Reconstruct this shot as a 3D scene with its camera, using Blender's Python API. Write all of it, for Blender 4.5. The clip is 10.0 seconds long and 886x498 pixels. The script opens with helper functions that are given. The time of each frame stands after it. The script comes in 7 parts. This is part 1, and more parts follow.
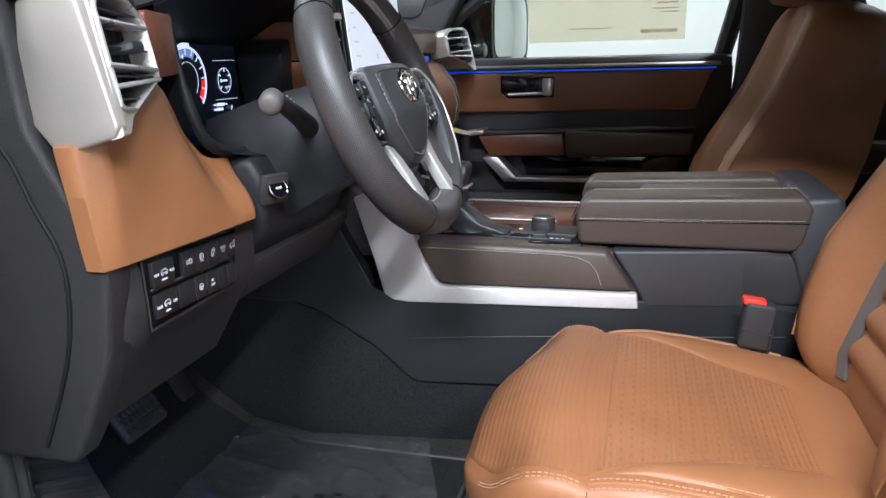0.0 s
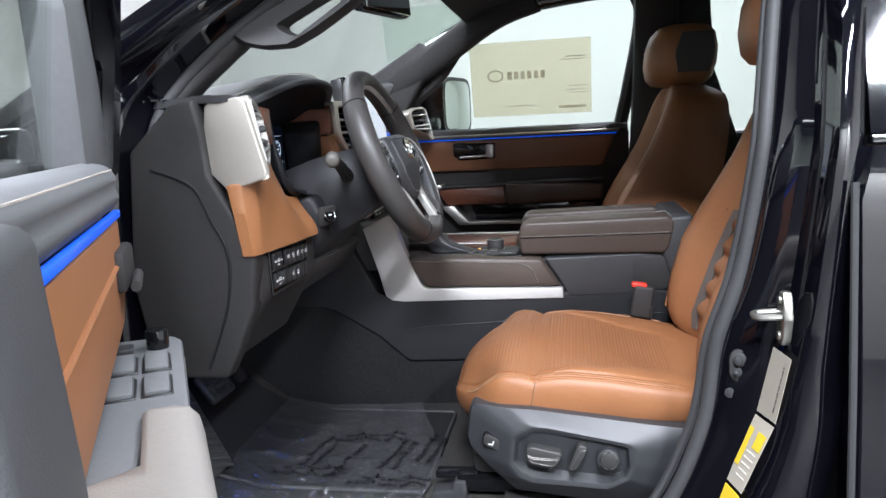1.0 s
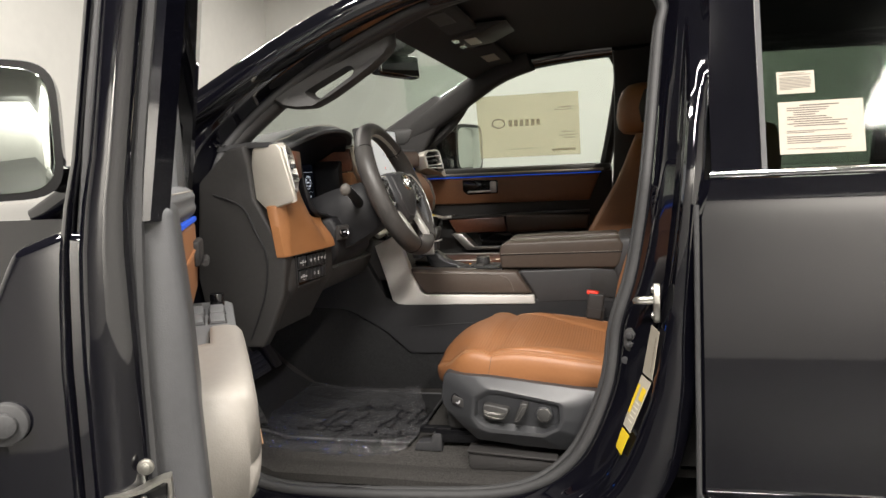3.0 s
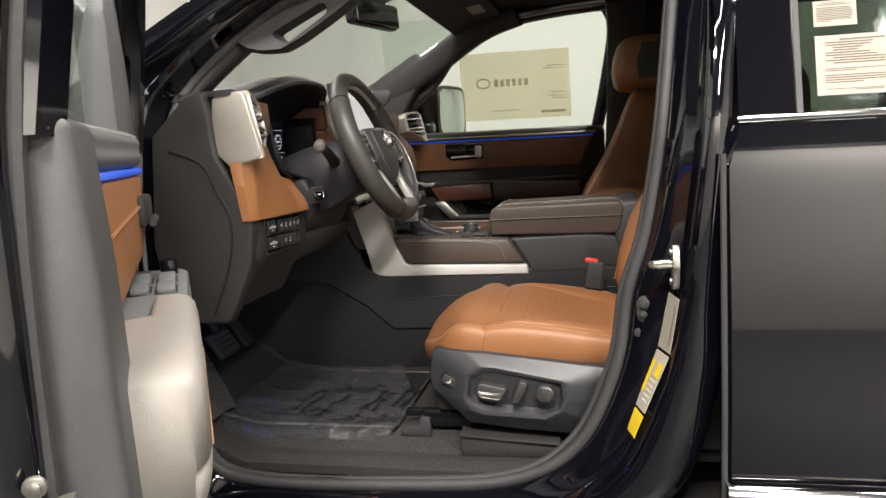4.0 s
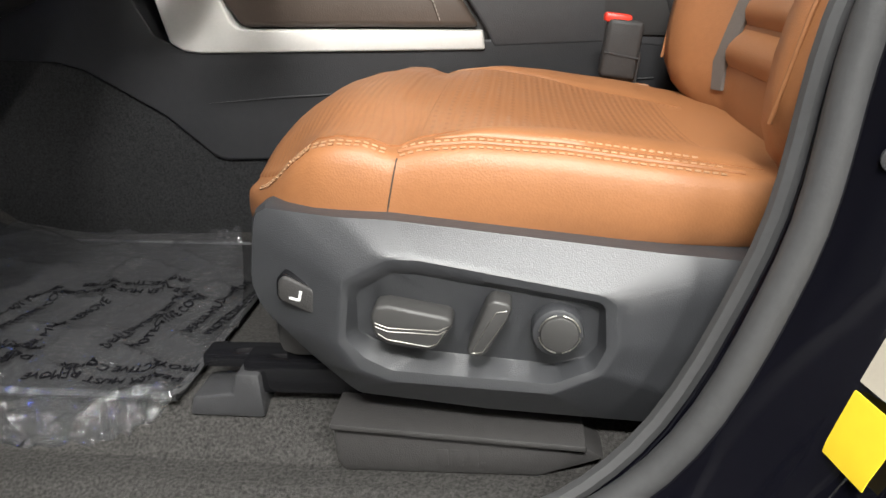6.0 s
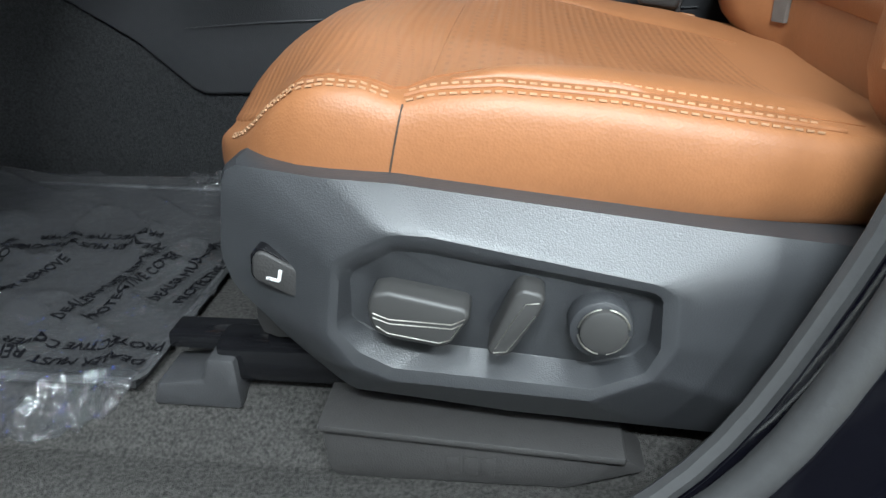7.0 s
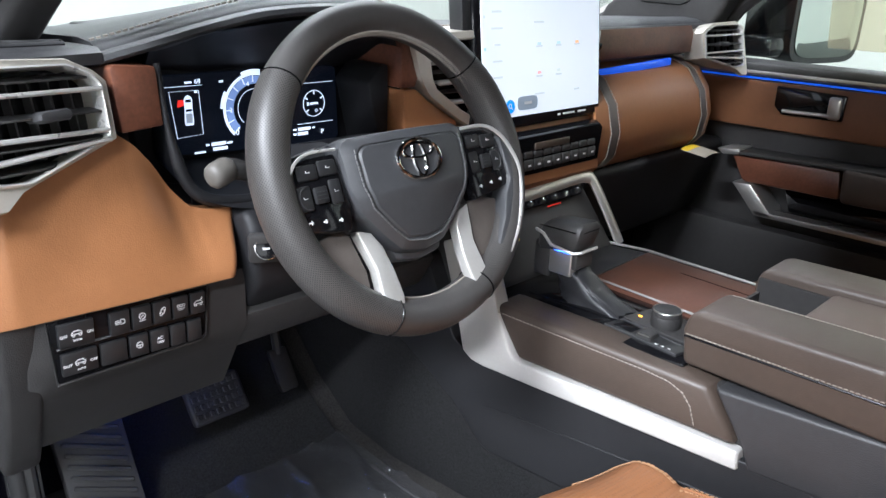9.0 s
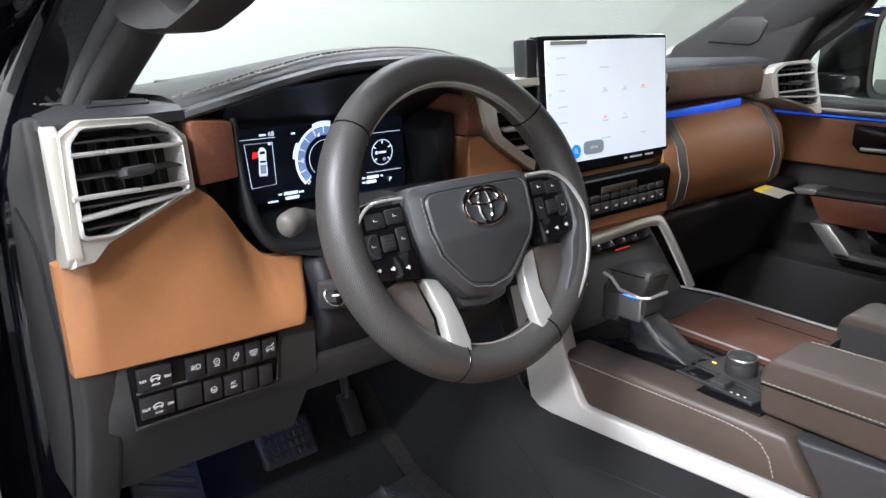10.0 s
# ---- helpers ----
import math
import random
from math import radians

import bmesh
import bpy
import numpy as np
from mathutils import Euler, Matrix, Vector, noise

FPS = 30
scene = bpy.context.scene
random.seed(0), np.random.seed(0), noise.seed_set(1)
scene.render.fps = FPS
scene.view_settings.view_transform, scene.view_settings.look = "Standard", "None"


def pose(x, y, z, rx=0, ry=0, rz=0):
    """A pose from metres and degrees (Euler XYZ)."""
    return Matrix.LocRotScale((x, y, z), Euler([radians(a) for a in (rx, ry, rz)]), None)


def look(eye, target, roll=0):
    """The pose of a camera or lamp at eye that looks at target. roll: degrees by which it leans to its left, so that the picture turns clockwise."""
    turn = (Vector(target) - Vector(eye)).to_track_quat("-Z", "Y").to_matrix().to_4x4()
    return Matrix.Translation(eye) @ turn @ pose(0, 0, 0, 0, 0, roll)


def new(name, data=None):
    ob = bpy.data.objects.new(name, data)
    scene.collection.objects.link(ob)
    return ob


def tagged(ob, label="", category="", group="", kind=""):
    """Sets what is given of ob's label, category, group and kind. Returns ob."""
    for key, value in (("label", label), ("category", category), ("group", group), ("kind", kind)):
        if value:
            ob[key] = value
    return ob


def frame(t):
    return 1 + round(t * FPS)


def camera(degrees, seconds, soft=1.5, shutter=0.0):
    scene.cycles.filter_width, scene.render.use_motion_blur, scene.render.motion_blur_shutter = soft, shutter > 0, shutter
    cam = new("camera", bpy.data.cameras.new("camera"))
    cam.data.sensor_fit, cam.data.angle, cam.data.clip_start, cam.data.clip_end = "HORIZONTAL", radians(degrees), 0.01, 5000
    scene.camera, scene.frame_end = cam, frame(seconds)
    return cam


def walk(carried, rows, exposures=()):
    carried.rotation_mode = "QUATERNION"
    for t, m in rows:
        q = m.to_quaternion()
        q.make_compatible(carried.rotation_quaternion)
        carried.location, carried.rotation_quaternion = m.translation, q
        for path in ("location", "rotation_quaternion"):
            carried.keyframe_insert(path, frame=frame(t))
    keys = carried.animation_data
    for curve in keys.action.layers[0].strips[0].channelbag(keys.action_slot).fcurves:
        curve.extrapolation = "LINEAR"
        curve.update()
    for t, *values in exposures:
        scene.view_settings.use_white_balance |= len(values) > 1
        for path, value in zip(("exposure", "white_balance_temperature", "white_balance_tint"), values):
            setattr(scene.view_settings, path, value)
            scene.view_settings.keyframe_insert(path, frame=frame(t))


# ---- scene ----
cam = camera(59.8, 10.0)
PATH = [
    (0, (0.303, -0.629, 1.442), (-0.19, 1.248, 0.959), -1.5),
    (0.5, (0.335, -0.913, 1.458), (-0.089, 1.0, 1.056), -2.5),
    (1, (0.338, -1.226, 1.448), (-0.003, 0.719, 1.135), -2.9),
    (1.5, (0.405, -1.446, 1.457), (0.011, 0.5, 1.216), -3.3),
    (2, (0.527, -1.627, 1.456), (0.077, 0.311, 1.254), -3.1),
    (3.5, (0.579, -1.681, 1.418), (0.131, 0.257, 1.203), -2.3),
    (4, (0.506, -1.491, 1.384), (0.107, 0.451, 1.117), -2.9),
    (4.5, (0.431, -1.2, 1.327), (0.088, 0.742, 0.998), -3.4),
    (5, (0.426, -0.879, 1.272), (0.126, 1.052, 0.845), -3.5),
    (5.5, (0.403, -0.66, 1.174), (0.151, 1.254, 0.653), -2.9),
    (5.7, (0.38, -0.566, 1.138), (0.164, 1.334, 0.551), -2.1),
    (7, (0.331, -0.331, 1.097), (0.142, 1.474, 0.256), -0.6),
    (7.3, (0.363, -0.324, 1.149), (0.01, 1.454, 0.303), -0.5),
    (7.5, (0.413, -0.314, 1.197), (-0.09, 1.434, 0.365), -0.2),
    (7.8, (0.513, -0.285, 1.301), (-0.239, 1.38, 0.488), -0.4),
    (8, (0.563, -0.269, 1.375), (-0.32, 1.341, 0.582), 0.3),
    (8.2, (0.59, -0.256, 1.456), (-0.397, 1.298, 0.675), 0.6),
    (8.5, (0.604, -0.216, 1.539), (-0.534, 1.253, 0.801), 1.7),
    (9, (0.618, -0.2, 1.609), (-0.694, 1.149, 0.932), 2.0),
    (9.5, (0.635, -0.2, 1.622), (-0.754, 1.104, 1.013), 1.7),
    (10, (0.622, -0.201, 1.616), (-0.836, 1.041, 1.039), 0.0),
]
walk(cam, [(t, look(eye, target, roll)) for t, eye, target, roll in PATH],
     [(0, .05, 5500, 14), (.5, .04, 5350, 7), (1.0, .02, 5550, 12), (1.6, -.16, 5900, 12), (2.2, -.27, 6400, 11), (3.3, -.38, 6600, 11), (5.0, .05, 6600, 14), (5.6, .25, 6500, 11), (7.0, .15, 5500, 1), (7.6, .18, 5200, -4), (8.0, .05, 4900, -8), (8.5, .36, 4750, 0), (9.0, .43, 5550, 10), (10.0, .31, 5700, 11)])

# ---- world and light ----
world = bpy.data.worlds.new("showroom_air")
scene.world = world
world.use_nodes = True
world.node_tree.nodes["Background"].inputs[0].default_value = (0.9, 0.95, 1.0, 1)
world.node_tree.nodes["Background"].inputs[1].default_value = 0.02


def strip_lamp(x, y, z, sx, sy, watts, colour=(1.0, 0.96, 0.9)):
    d = bpy.data.lights.new("ceiling_lamp", "AREA")
    d.shape, d.size, d.size_y, d.energy, d.color = "RECTANGLE", sx, sy, watts, colour
    ob = new("ceiling_lamp", d)
    ob.matrix_world = pose(x, y, z)
    return ob


# tubes run across the hall over the driver's side; the last is an added, unseen lamp that brightens the grey wall
# behind the camera
for lx, ly, watts in ((-2.7, 2.4, 185), (0.45, -1.5, 110), (1.7, 1.2, 270), (2.7, -3.7, 360)):
    strip_lamp(lx, ly, 4.35, 0.30, 2.2 if ly < 0 else 3.4, watts)
strip_lamp(0.30, -3.4, 4.35, 1.5, 0.35, 640)
strip_lamp(0.6, 7.2, 4.35, 7.5, 0.30, 270)
# added lamp: gives the rear door's paint a bright wall to mirror
wash = strip_lamp(4.3, -8.0, 4.3, 3.2, 0.4, 850)
wash.matrix_world = pose(4.3, -8.0, 4.3, -40)

# ---- materials ----
MATS = {}


def mat(name, base, rough=0.5, metal=0.0, var=0.12, scale=6.0, bump=0.0, grain=300.0, kind="noise", coat=0.0, spec=0.5, rvar=0.1):
    """A surface with two scales of colour change and a fine relief."""
    m = bpy.data.materials.new(name)
    m.use_nodes = True
    n, l = m.node_tree.nodes, m.node_tree.links
    b = n["Principled BSDF"]
    co = n.new("ShaderNodeTexCoord")
    big = n.new("ShaderNodeTexNoise")
    big.inputs["Scale"].default_value, big.inputs["Detail"].default_value = scale, 4
    small = n.new("ShaderNodeTexNoise")
    small.inputs["Scale"].default_value, small.inputs["Detail"].default_value = scale * 14, 3
    for t in (big, small):
        l.new(co.outputs["Object"], t.inputs["Vector"])
    mix = n.new("ShaderNodeMix")
    mix.data_type = "FLOAT"
    mix.inputs[0].default_value = 0.4
    l.new(big.outputs["Fac"], mix.inputs[2]), l.new(small.outputs["Fac"], mix.inputs[3])
    ramp = n.new("ShaderNodeValToRGB")
    lo = [max(0.0, c * (1 - var)) for c in base]
    hi = [min(1.0, c * (1 + var)) for c in base]
    ramp.color_ramp.elements[0].position, ramp.color_ramp.elements[0].color = 0.35, (*lo, 1)
    ramp.color_ramp.elements[1].position, ramp.color_ramp.elements[1].color = 0.65, (*hi, 1)
    l.new(mix.outputs[0], ramp.inputs[0]), l.new(ramp.outputs[0], b.inputs["Base Color"])
    rr = n.new("ShaderNodeMapRange")
    rr.inputs[3].default_value, rr.inputs[4].default_value = max(0.02, rough - rvar * rough), min(1, rough + rvar * rough)
    l.new(big.outputs["Fac"], rr.inputs[0]), l.new(rr.outputs[0], b.inputs["Roughness"])
    b.inputs["Metallic"].default_value = metal
    b.inputs["Coat Weight"].default_value = coat
    b.inputs["Coat Roughness"].default_value = 0.04
    b.inputs["Specular IOR Level"].default_value = spec
    if bump:
        if kind == "grain":
            tex = n.new("ShaderNodeTexVoronoi")
            tex.inputs["Scale"].default_value = grain
            out = tex.outputs["Distance"]
        elif kind == "rib":
            tex = n.new("ShaderNodeTexWave")
            tex.bands_direction = "X"
            tex.inputs["Scale"].default_value, tex.inputs["Distortion"].default_value = grain, 0.4
            out = tex.outputs["Fac"]
        else:
            tex = n.new("ShaderNodeTexNoise")
            tex.inputs["Scale"].default_value, tex.inputs["Detail"].default_value = grain, 5
            out = tex.outputs["Fac"]
        l.new(co.outputs["Object"], tex.inputs["Vector"])
        bp = n.new("ShaderNodeBump")
        bp.inputs["Strength"].default_value, bp.inputs["Distance"].default_value = bump, 0.002
        l.new(out, bp.inputs["Height"]), l.new(bp.outputs[0], b.inputs["Normal"])
    MATS[name] = m
    return m


def glass(name, tint, gloss=0.05):
    """A thin pane: it tints what is seen through it and mirrors by Fresnel."""
    m = bpy.data.materials.new(name)
    m.use_nodes = True
    n, l = m.node_tree.nodes, m.node_tree.links
    n.remove(n["Principled BSDF"])
    tr, gl, mx, fr = n.new("ShaderNodeBsdfTransparent"), n.new("ShaderNodeBsdfGlossy"), n.new("ShaderNodeMixShader"), n.new("ShaderNodeLayerWeight")
    pw, ad = n.new("ShaderNodeMath"), n.new("ShaderNodeMath")
    pw.operation, pw.inputs[1].default_value = "POWER", 4.5
    ad.operation, ad.inputs[1].default_value, ad.inputs[2].default_value = "MULTIPLY_ADD", 0.75, 0.03
    tr.inputs[0].default_value = (*tint, 1)
    gl.inputs["Roughness"].default_value = gloss
    l.new(fr.outputs["Facing"], pw.inputs[0]), l.new(pw.outputs[0], ad.inputs[0])
    l.new(ad.outputs[0], mx.inputs[0]), l.new(tr.outputs[0], mx.inputs[1]), l.new(gl.outputs[0], mx.inputs[2])
    l.new(mx.outputs[0], n["Material Output"].inputs[0])
    return m


def lit(name, colour, strength):
    m = bpy.data.materials.new(name)
    m.use_nodes = True
    b = m.node_tree.nodes["Principled BSDF"]
    b.inputs["Base Color"].default_value = (*colour, 1)
    b.inputs["Emission Color"].default_value = (*colour, 1)
    b.inputs["Emission Strength"].default_value = strength
    b.inputs["Roughness"].default_value = 0.25
    return m


LEATHER = mat("saddle_leather", (0.268, 0.113, 0.043), 0.50, var=0.07, scale=9, bump=0.10, grain=520, kind="grain")
RIBBED = mat("ribbed_leather", (0.258, 0.108, 0.041), 0.5, var=0.08, scale=9, bump=0.3, grain=44, kind="rib")


def punch(m, pitch=0.0071, run=0.017):
    """Rows of short punched slots across the ribs' length."""
    n, l = m.node_tree.nodes, m.node_tree.links
    co, sx = n.new("ShaderNodeTexCoord"), n.new("ShaderNodeSeparateXYZ")
    l.new(co.outputs["Object"], sx.inputs[0])

    def op(kind, a, b=None, c=None):
        q = n.new("ShaderNodeMath")
        q.operation = kind
        for i, v in enumerate((a, b, c)):
            if v is None:
                continue
            if isinstance(v, (int, float)):
                q.inputs[i].default_value = v
            else:
                l.new(v, q.inputs[i])
        return q.outputs[0]
    s = op("DIVIDE", op("ADD", sx.outputs[0], sx.outputs[2]), pitch)
    row = op("FLOOR", s)
    across = op("LESS_THAN", op("ABSOLUTE", op("SUBTRACT", op("FRACT", s), 0.5)), 0.13)
    along = op("LESS_THAN", op("FRACT", op("MULTIPLY_ADD", row, 0.5, op("DIVIDE", sx.outputs[1], run))), 0.38)
    mask = op("MULTIPLY", op("MULTIPLY", across, along), 0.26)
    b = n["Principled BSDF"]
    old = b.inputs["Base Color"].links[0].from_socket
    mx = n.new("ShaderNodeMix")
    mx.data_type = "RGBA"
    l.new(mask, mx.inputs[0]), l.new(old, mx.inputs[6])
    mx.inputs[7].default_value = (0.07, 0.028, 0.012, 1)
    l.new(mx.outputs[2], b.inputs["Base Color"])


punch(RIBBED, 0.0125, 0.021)
PERFRIB = mat("perforated_front_leather", (0.262, 0.110, 0.042), 0.5, var=0.07, scale=9, bump=0.2, grain=44, kind="rib")
punch(PERFRIB, 0.0068, 0.0058)
BROWN = mat("brown_leather", (0.063, 0.047, 0.037), 0.45, var=0.09, scale=8, bump=0.12, grain=520, kind="grain")
DARK = mat("black_leather", (0.038, 0.037, 0.036), 0.5, var=0.15, scale=9, bump=0.12, grain=520, kind="grain")
PLASTIC = mat("charcoal_plastic", (0.033, 0.0315, 0.031), 0.55, spec=0.36, var=0.12, scale=7, bump=0.16, grain=620, kind="grain")
GREY = mat("grey_plastic", (0.034, 0.034, 0.036), 0.5, var=0.1, scale=7, bump=0.14, grain=600, kind="grain")
CONSOLE = mat("console_side_plastic", (0.0175, 0.0175, 0.019), 0.5, spec=0.3, var=0.1, scale=7, bump=0.14, grain=600, kind="grain")
MATTE = mat("matte_black_film", (0.005, 0.005, 0.006), 0.22, var=0.1, spec=0.2)
PALE_SILVER = mat("pale_satin_silver", (0.56, 0.545, 0.52), 0.48, metal=0.2, var=0.04, scale=20, bump=0.04, grain=900)
SHIELD = mat("seat_shield_plastic", (0.032, 0.033, 0.036), 0.42, var=0.06, scale=7, bump=0.12, grain=900, kind="grain", spec=0.65)
SWITCH = mat("satin_switch_plastic", (0.038, 0.037, 0.036), 0.48, var=0.05, scale=9)
GLOSSY = mat("piano_black", (0.006, 0.006, 0.007), 0.08, var=0.1)
PAINT = mat("black_paint", (0.0025, 0.0025, 0.0045), 0.05, var=0.1, spec=1.0, coat=0.3)
SILVER = mat("satin_silver", (0.52, 0.505, 0.48), 0.36, metal=0.8, var=0.05, scale=20, bump=0.04, grain=900)
CHROME = mat("chrome", (0.75, 0.75, 0.76), 0.08, metal=1.0, var=0.03)
STEEL = mat("zinc_steel", (0.38, 0.37, 0.335), 0.33, metal=0.9, var=0.15, scale=40)
WOOD = mat("walnut_veneer", (0.135, 0.052, 0.03), 0.35, var=0.3, scale=12, bump=0.1, grain=200)
RUBBER = mat("seal_rubber", (0.040, 0.040, 0.041), 0.62, var=0.12, scale=12, bump=0.15, grain=400)
# the mat's black pile; on the tunnel it puts footwell shade into the colour
DARKPILE = mat("dark_pile_with_shade", (0.020, 0.020, 0.0207), 0.95, var=0.5, scale=330, bump=0.8, grain=900, spec=0.1)
CARPET = mat("black_carpet", (0.043, 0.041, 0.039), 0.95, var=0.6, scale=330, bump=1.0, grain=900, spec=0.1)
THREAD = mat("pale_thread", (0.37, 0.21, 0.11), 0.7, var=0.1)
GTHREAD = mat("grey_thread", (0.30, 0.27, 0.235), 0.7, var=0.1)
RED = mat("red_plastic", (0.75, 0.045, 0.025), 0.4, var=0.05)
PAPER = mat("cream_paper", (0.36, 0.325, 0.265), 0.6, var=0.04, scale=30)
YELLOW = mat("yellow_label", (0.66, 0.47, 0.02), 0.5, var=0.05)
INK = mat("label_ink", (0.10, 0.082, 0.072), 0.6, var=0.1)
PALE_INK = mat("faded_ink", (0.60, 0.57, 0.49), 0.6, var=0.1)
MARK = mat("white_marking", (0.7, 0.7, 0.7), 0.5, var=0.03)
HEADLINER = mat("black_headliner", (0.03, 0.03, 0.031), 0.9, var=0.2, scale=30, bump=0.3, grain=500)
WALLPAINT = mat("white_wall_paint", (0.78, 0.77, 0.73), 0.7, var=0.03, scale=0.7, bump=0.05, grain=60)
CONCRETE = mat("polished_floor", (0.024, 0.024, 0.024), 0.3, var=0.15, scale=1.3, bump=0.05, grain=40)
BORDER = mat("mid_grey_trim", (0.06, 0.061, 0.064), 0.5, var=0.08, scale=9, bump=0.1, grain=700, kind="grain")
PADGREY = mat("stone_grey_leather", (0.26, 0.242, 0.218), 0.5, var=0.06, scale=9, bump=0.12, grain=520, kind="grain")
TAUPE = mat("taupe_leather", (0.10, 0.085, 0.075), 0.5, var=0.08, scale=9, bump=0.12, grain=520, kind="grain")
TRIMGREY = mat("light_grey_trim", (0.125, 0.128, 0.132), 0.5, var=0.08, scale=9, bump=0.12, grain=520, kind="grain")
DASHPAD = mat("dash_pad_leather", (0.040, 0.041, 0.043), 0.46, var=0.14, scale=9, bump=0.16, grain=620, kind="grain")
HOOD = mat("black_moulded_plastic", (0.0125, 0.0125, 0.014), 0.5, var=0.12, spec=0.28, scale=8, bump=0.1, grain=700, kind="grain")
KNEE = mat("knee_panel_leather", (0.31, 0.136, 0.054), 0.40, var=0.05, scale=9, bump=0.09, grain=560, kind="grain")
SWITCHBLACK = mat("black_switch_plastic", (0.016, 0.016, 0.017), 0.42, var=0.06, scale=9)
CAPSILVER = mat("end_cap_silver", (0.60, 0.565, 0.50), 0.45, metal=0.55, var=0.03, scale=20, bump=0.03, grain=900)
BRIGHT = mat("bright_satin_silver", (0.62, 0.61, 0.59), 0.28, metal=0.5, var=0.03, scale=20, bump=0.02, grain=900)
STALK = mat("taupe_soft_plastic", (0.10, 0.092, 0.082), 0.55, var=0.06, scale=9)
RIMLEATHER = mat("smooth_rim_leather", (0.047, 0.044, 0.042), 0.46, var=0.1, scale=9, bump=0.07, grain=760, kind="grain")
HUBLEATHER = mat("airbag_leather", (0.046, 0.047, 0.050), 0.42, var=0.1, scale=9, bump=0.08, grain=900, kind="grain")
SPOKE = mat("spoke_silver", (0.46, 0.45, 0.425), 0.36, metal=0.4, var=0.04, scale=20, bump=0.03, grain=900)
HUBTHREAD = mat("dark_grey_thread", (0.11, 0.11, 0.112), 0.6, var=0.1)
PERF = mat("perforated_leather", (0.059, 0.055, 0.052), 0.46, var=0.12, scale=9)


def perforate(m, pitch=0.0034):
    """Small round holes in staggered rows, by the grip's own texture plane."""
    n, l = m.node_tree.nodes, m.node_tree.links
    uv, sx = n.new("ShaderNodeUVMap"), n.new("ShaderNodeSeparateXYZ")
    uv.uv_map = "grip"
    l.new(uv.outputs[0], sx.inputs[0])

    def op(kind, a, b=None, c=None):
        q = n.new("ShaderNodeMath")
        q.operation = kind
        for i, v in enumerate((a, b, c)):
            if isinstance(v, (int, float)):
                q.inputs[i].default_value = v
            elif v is not None:
                l.new(v, q.inputs[i])
        return q.outputs[0]
    row = op("DIVIDE", sx.outputs[0], pitch * .5)
    fx = op("SUBTRACT", op("FRACT", row), 0.5)
    fy = op("SUBTRACT", op("FRACT", op("MULTIPLY_ADD", op("FLOOR", row), 0.5, op("DIVIDE", sx.outputs[1], pitch))), 0.5)
    r2 = op("ADD", op("MULTIPLY", op("MULTIPLY", fx, fx), .25), op("MULTIPLY", fy, fy))
    hole = op("LESS_THAN", r2, 0.040)
    b = n["Principled BSDF"]
    old = b.inputs["Base Color"].links[0].from_socket
    mx = n.new("ShaderNodeMix")
    mx.data_type = "RGBA"
    l.new(hole, mx.inputs[0]), l.new(old, mx.inputs[6])
    mx.inputs[7].default_value = (0.006, 0.006, 0.006, 1)
    l.new(mx.outputs[2], b.inputs["Base Color"])


perforate(PERF)
BINLID = mat("bin_lid_leather", (0.085, 0.060, 0.047), 0.48, var=0.08, scale=9, bump=0.12, grain=520, kind="grain")
TRAYWOOD = mat("tray_walnut", (0.105, 0.046, 0.030), 0.34, var=0.22, scale=14, bump=0.06, grain=240)
# saddle leather again, darkened to put the far door's shade into it
TANSHADED = mat("shaded_tan_leather", (0.19, 0.082, 0.037), 0.5, var=0.07, scale=9, bump=0.10, grain=520, kind="grain")
GLASS = glass("clear_glass", (0.92, 0.965, 0.935))
TINTED = glass("privacy_glass", (0.33, 0.38, 0.34))
# unseen wall's grey, chosen to dim the light it bounces into the cab
DIMWALL = mat("dim_wall_grey", (0.30, 0.295, 0.28), 0.7, var=0.05, scale=0.7, bump=0.05, grain=60)
CEILPAINT = mat("dark_ceiling_paint", (0.10, 0.10, 0.10), 0.8, var=0.1, scale=1.0)
BLUE_LED = lit("blue_light_strip", (0.03, 0.13, 0.85), 0.34)
SCREEN = lit("white_screen", (0.70, 0.725, 0.745), 0.52)
LCD = lit("dark_display", (0.006, 0.008, 0.014), 0.3)
LCDWHITE = lit("display_white", (0.75, 0.8, 0.9), 0.9)
LCDBLUE = lit("display_blue", (0.2, 0.28, 0.5), 0.7)
LCDRED = lit("display_red", (0.9, 0.03, 0.02), 0.8)
MIRROR = mat("mirror_glass", (0.70, 0.76, 0.71), 0.02, metal=1.0, var=0.0)

# ---- mesh helpers ----
BASES = {}


def thing(name, label, category, at=(0, 0, 0), group="", kind=""):
    ob = new(name)
    ob.empty_display_size = 0.05
    ob.location = at
    BASES[ob] = Matrix.Translation(at)
    return tagged(ob, label, category, group, kind)


def finish(bm, sharp=38):
    bmesh.ops.recalc_face_normals(bm, faces=bm.faces)
    for f in bm.faces:
        f.smooth = True
    for e in bm.edges:
        if len(e.link_faces) == 2:
            e.smooth = e.calc_face_angle(0.0) < radians(sharp)
    return bm


def part(name, bm, material, parent=None, label="", sharp=38):
    me = bpy.data.meshes.new(name)
    finish(bm, sharp).to_mesh(me)
    bm.free()
    me.materials.append(material)
    ob = new(name, me)
    if parent is not None:
        ob.parent = parent
        ob.matrix_parent_inverse = BASES.get(parent, Matrix()).inverted()
    if label:
        ob["label"] = label
    return ob


def setting(name, bm, material, label, category):
    return tagged(part(name, bm, material), label, category, kind="structure")


def merge(*bms):
    out = bmesh.new()
    for b in bms:
        me = bpy.data.meshes.new("tmp")
        b.to_mesh(me)
        b.free()
        out.from_mesh(me)
        bpy.data.meshes.remove(me)
    return out


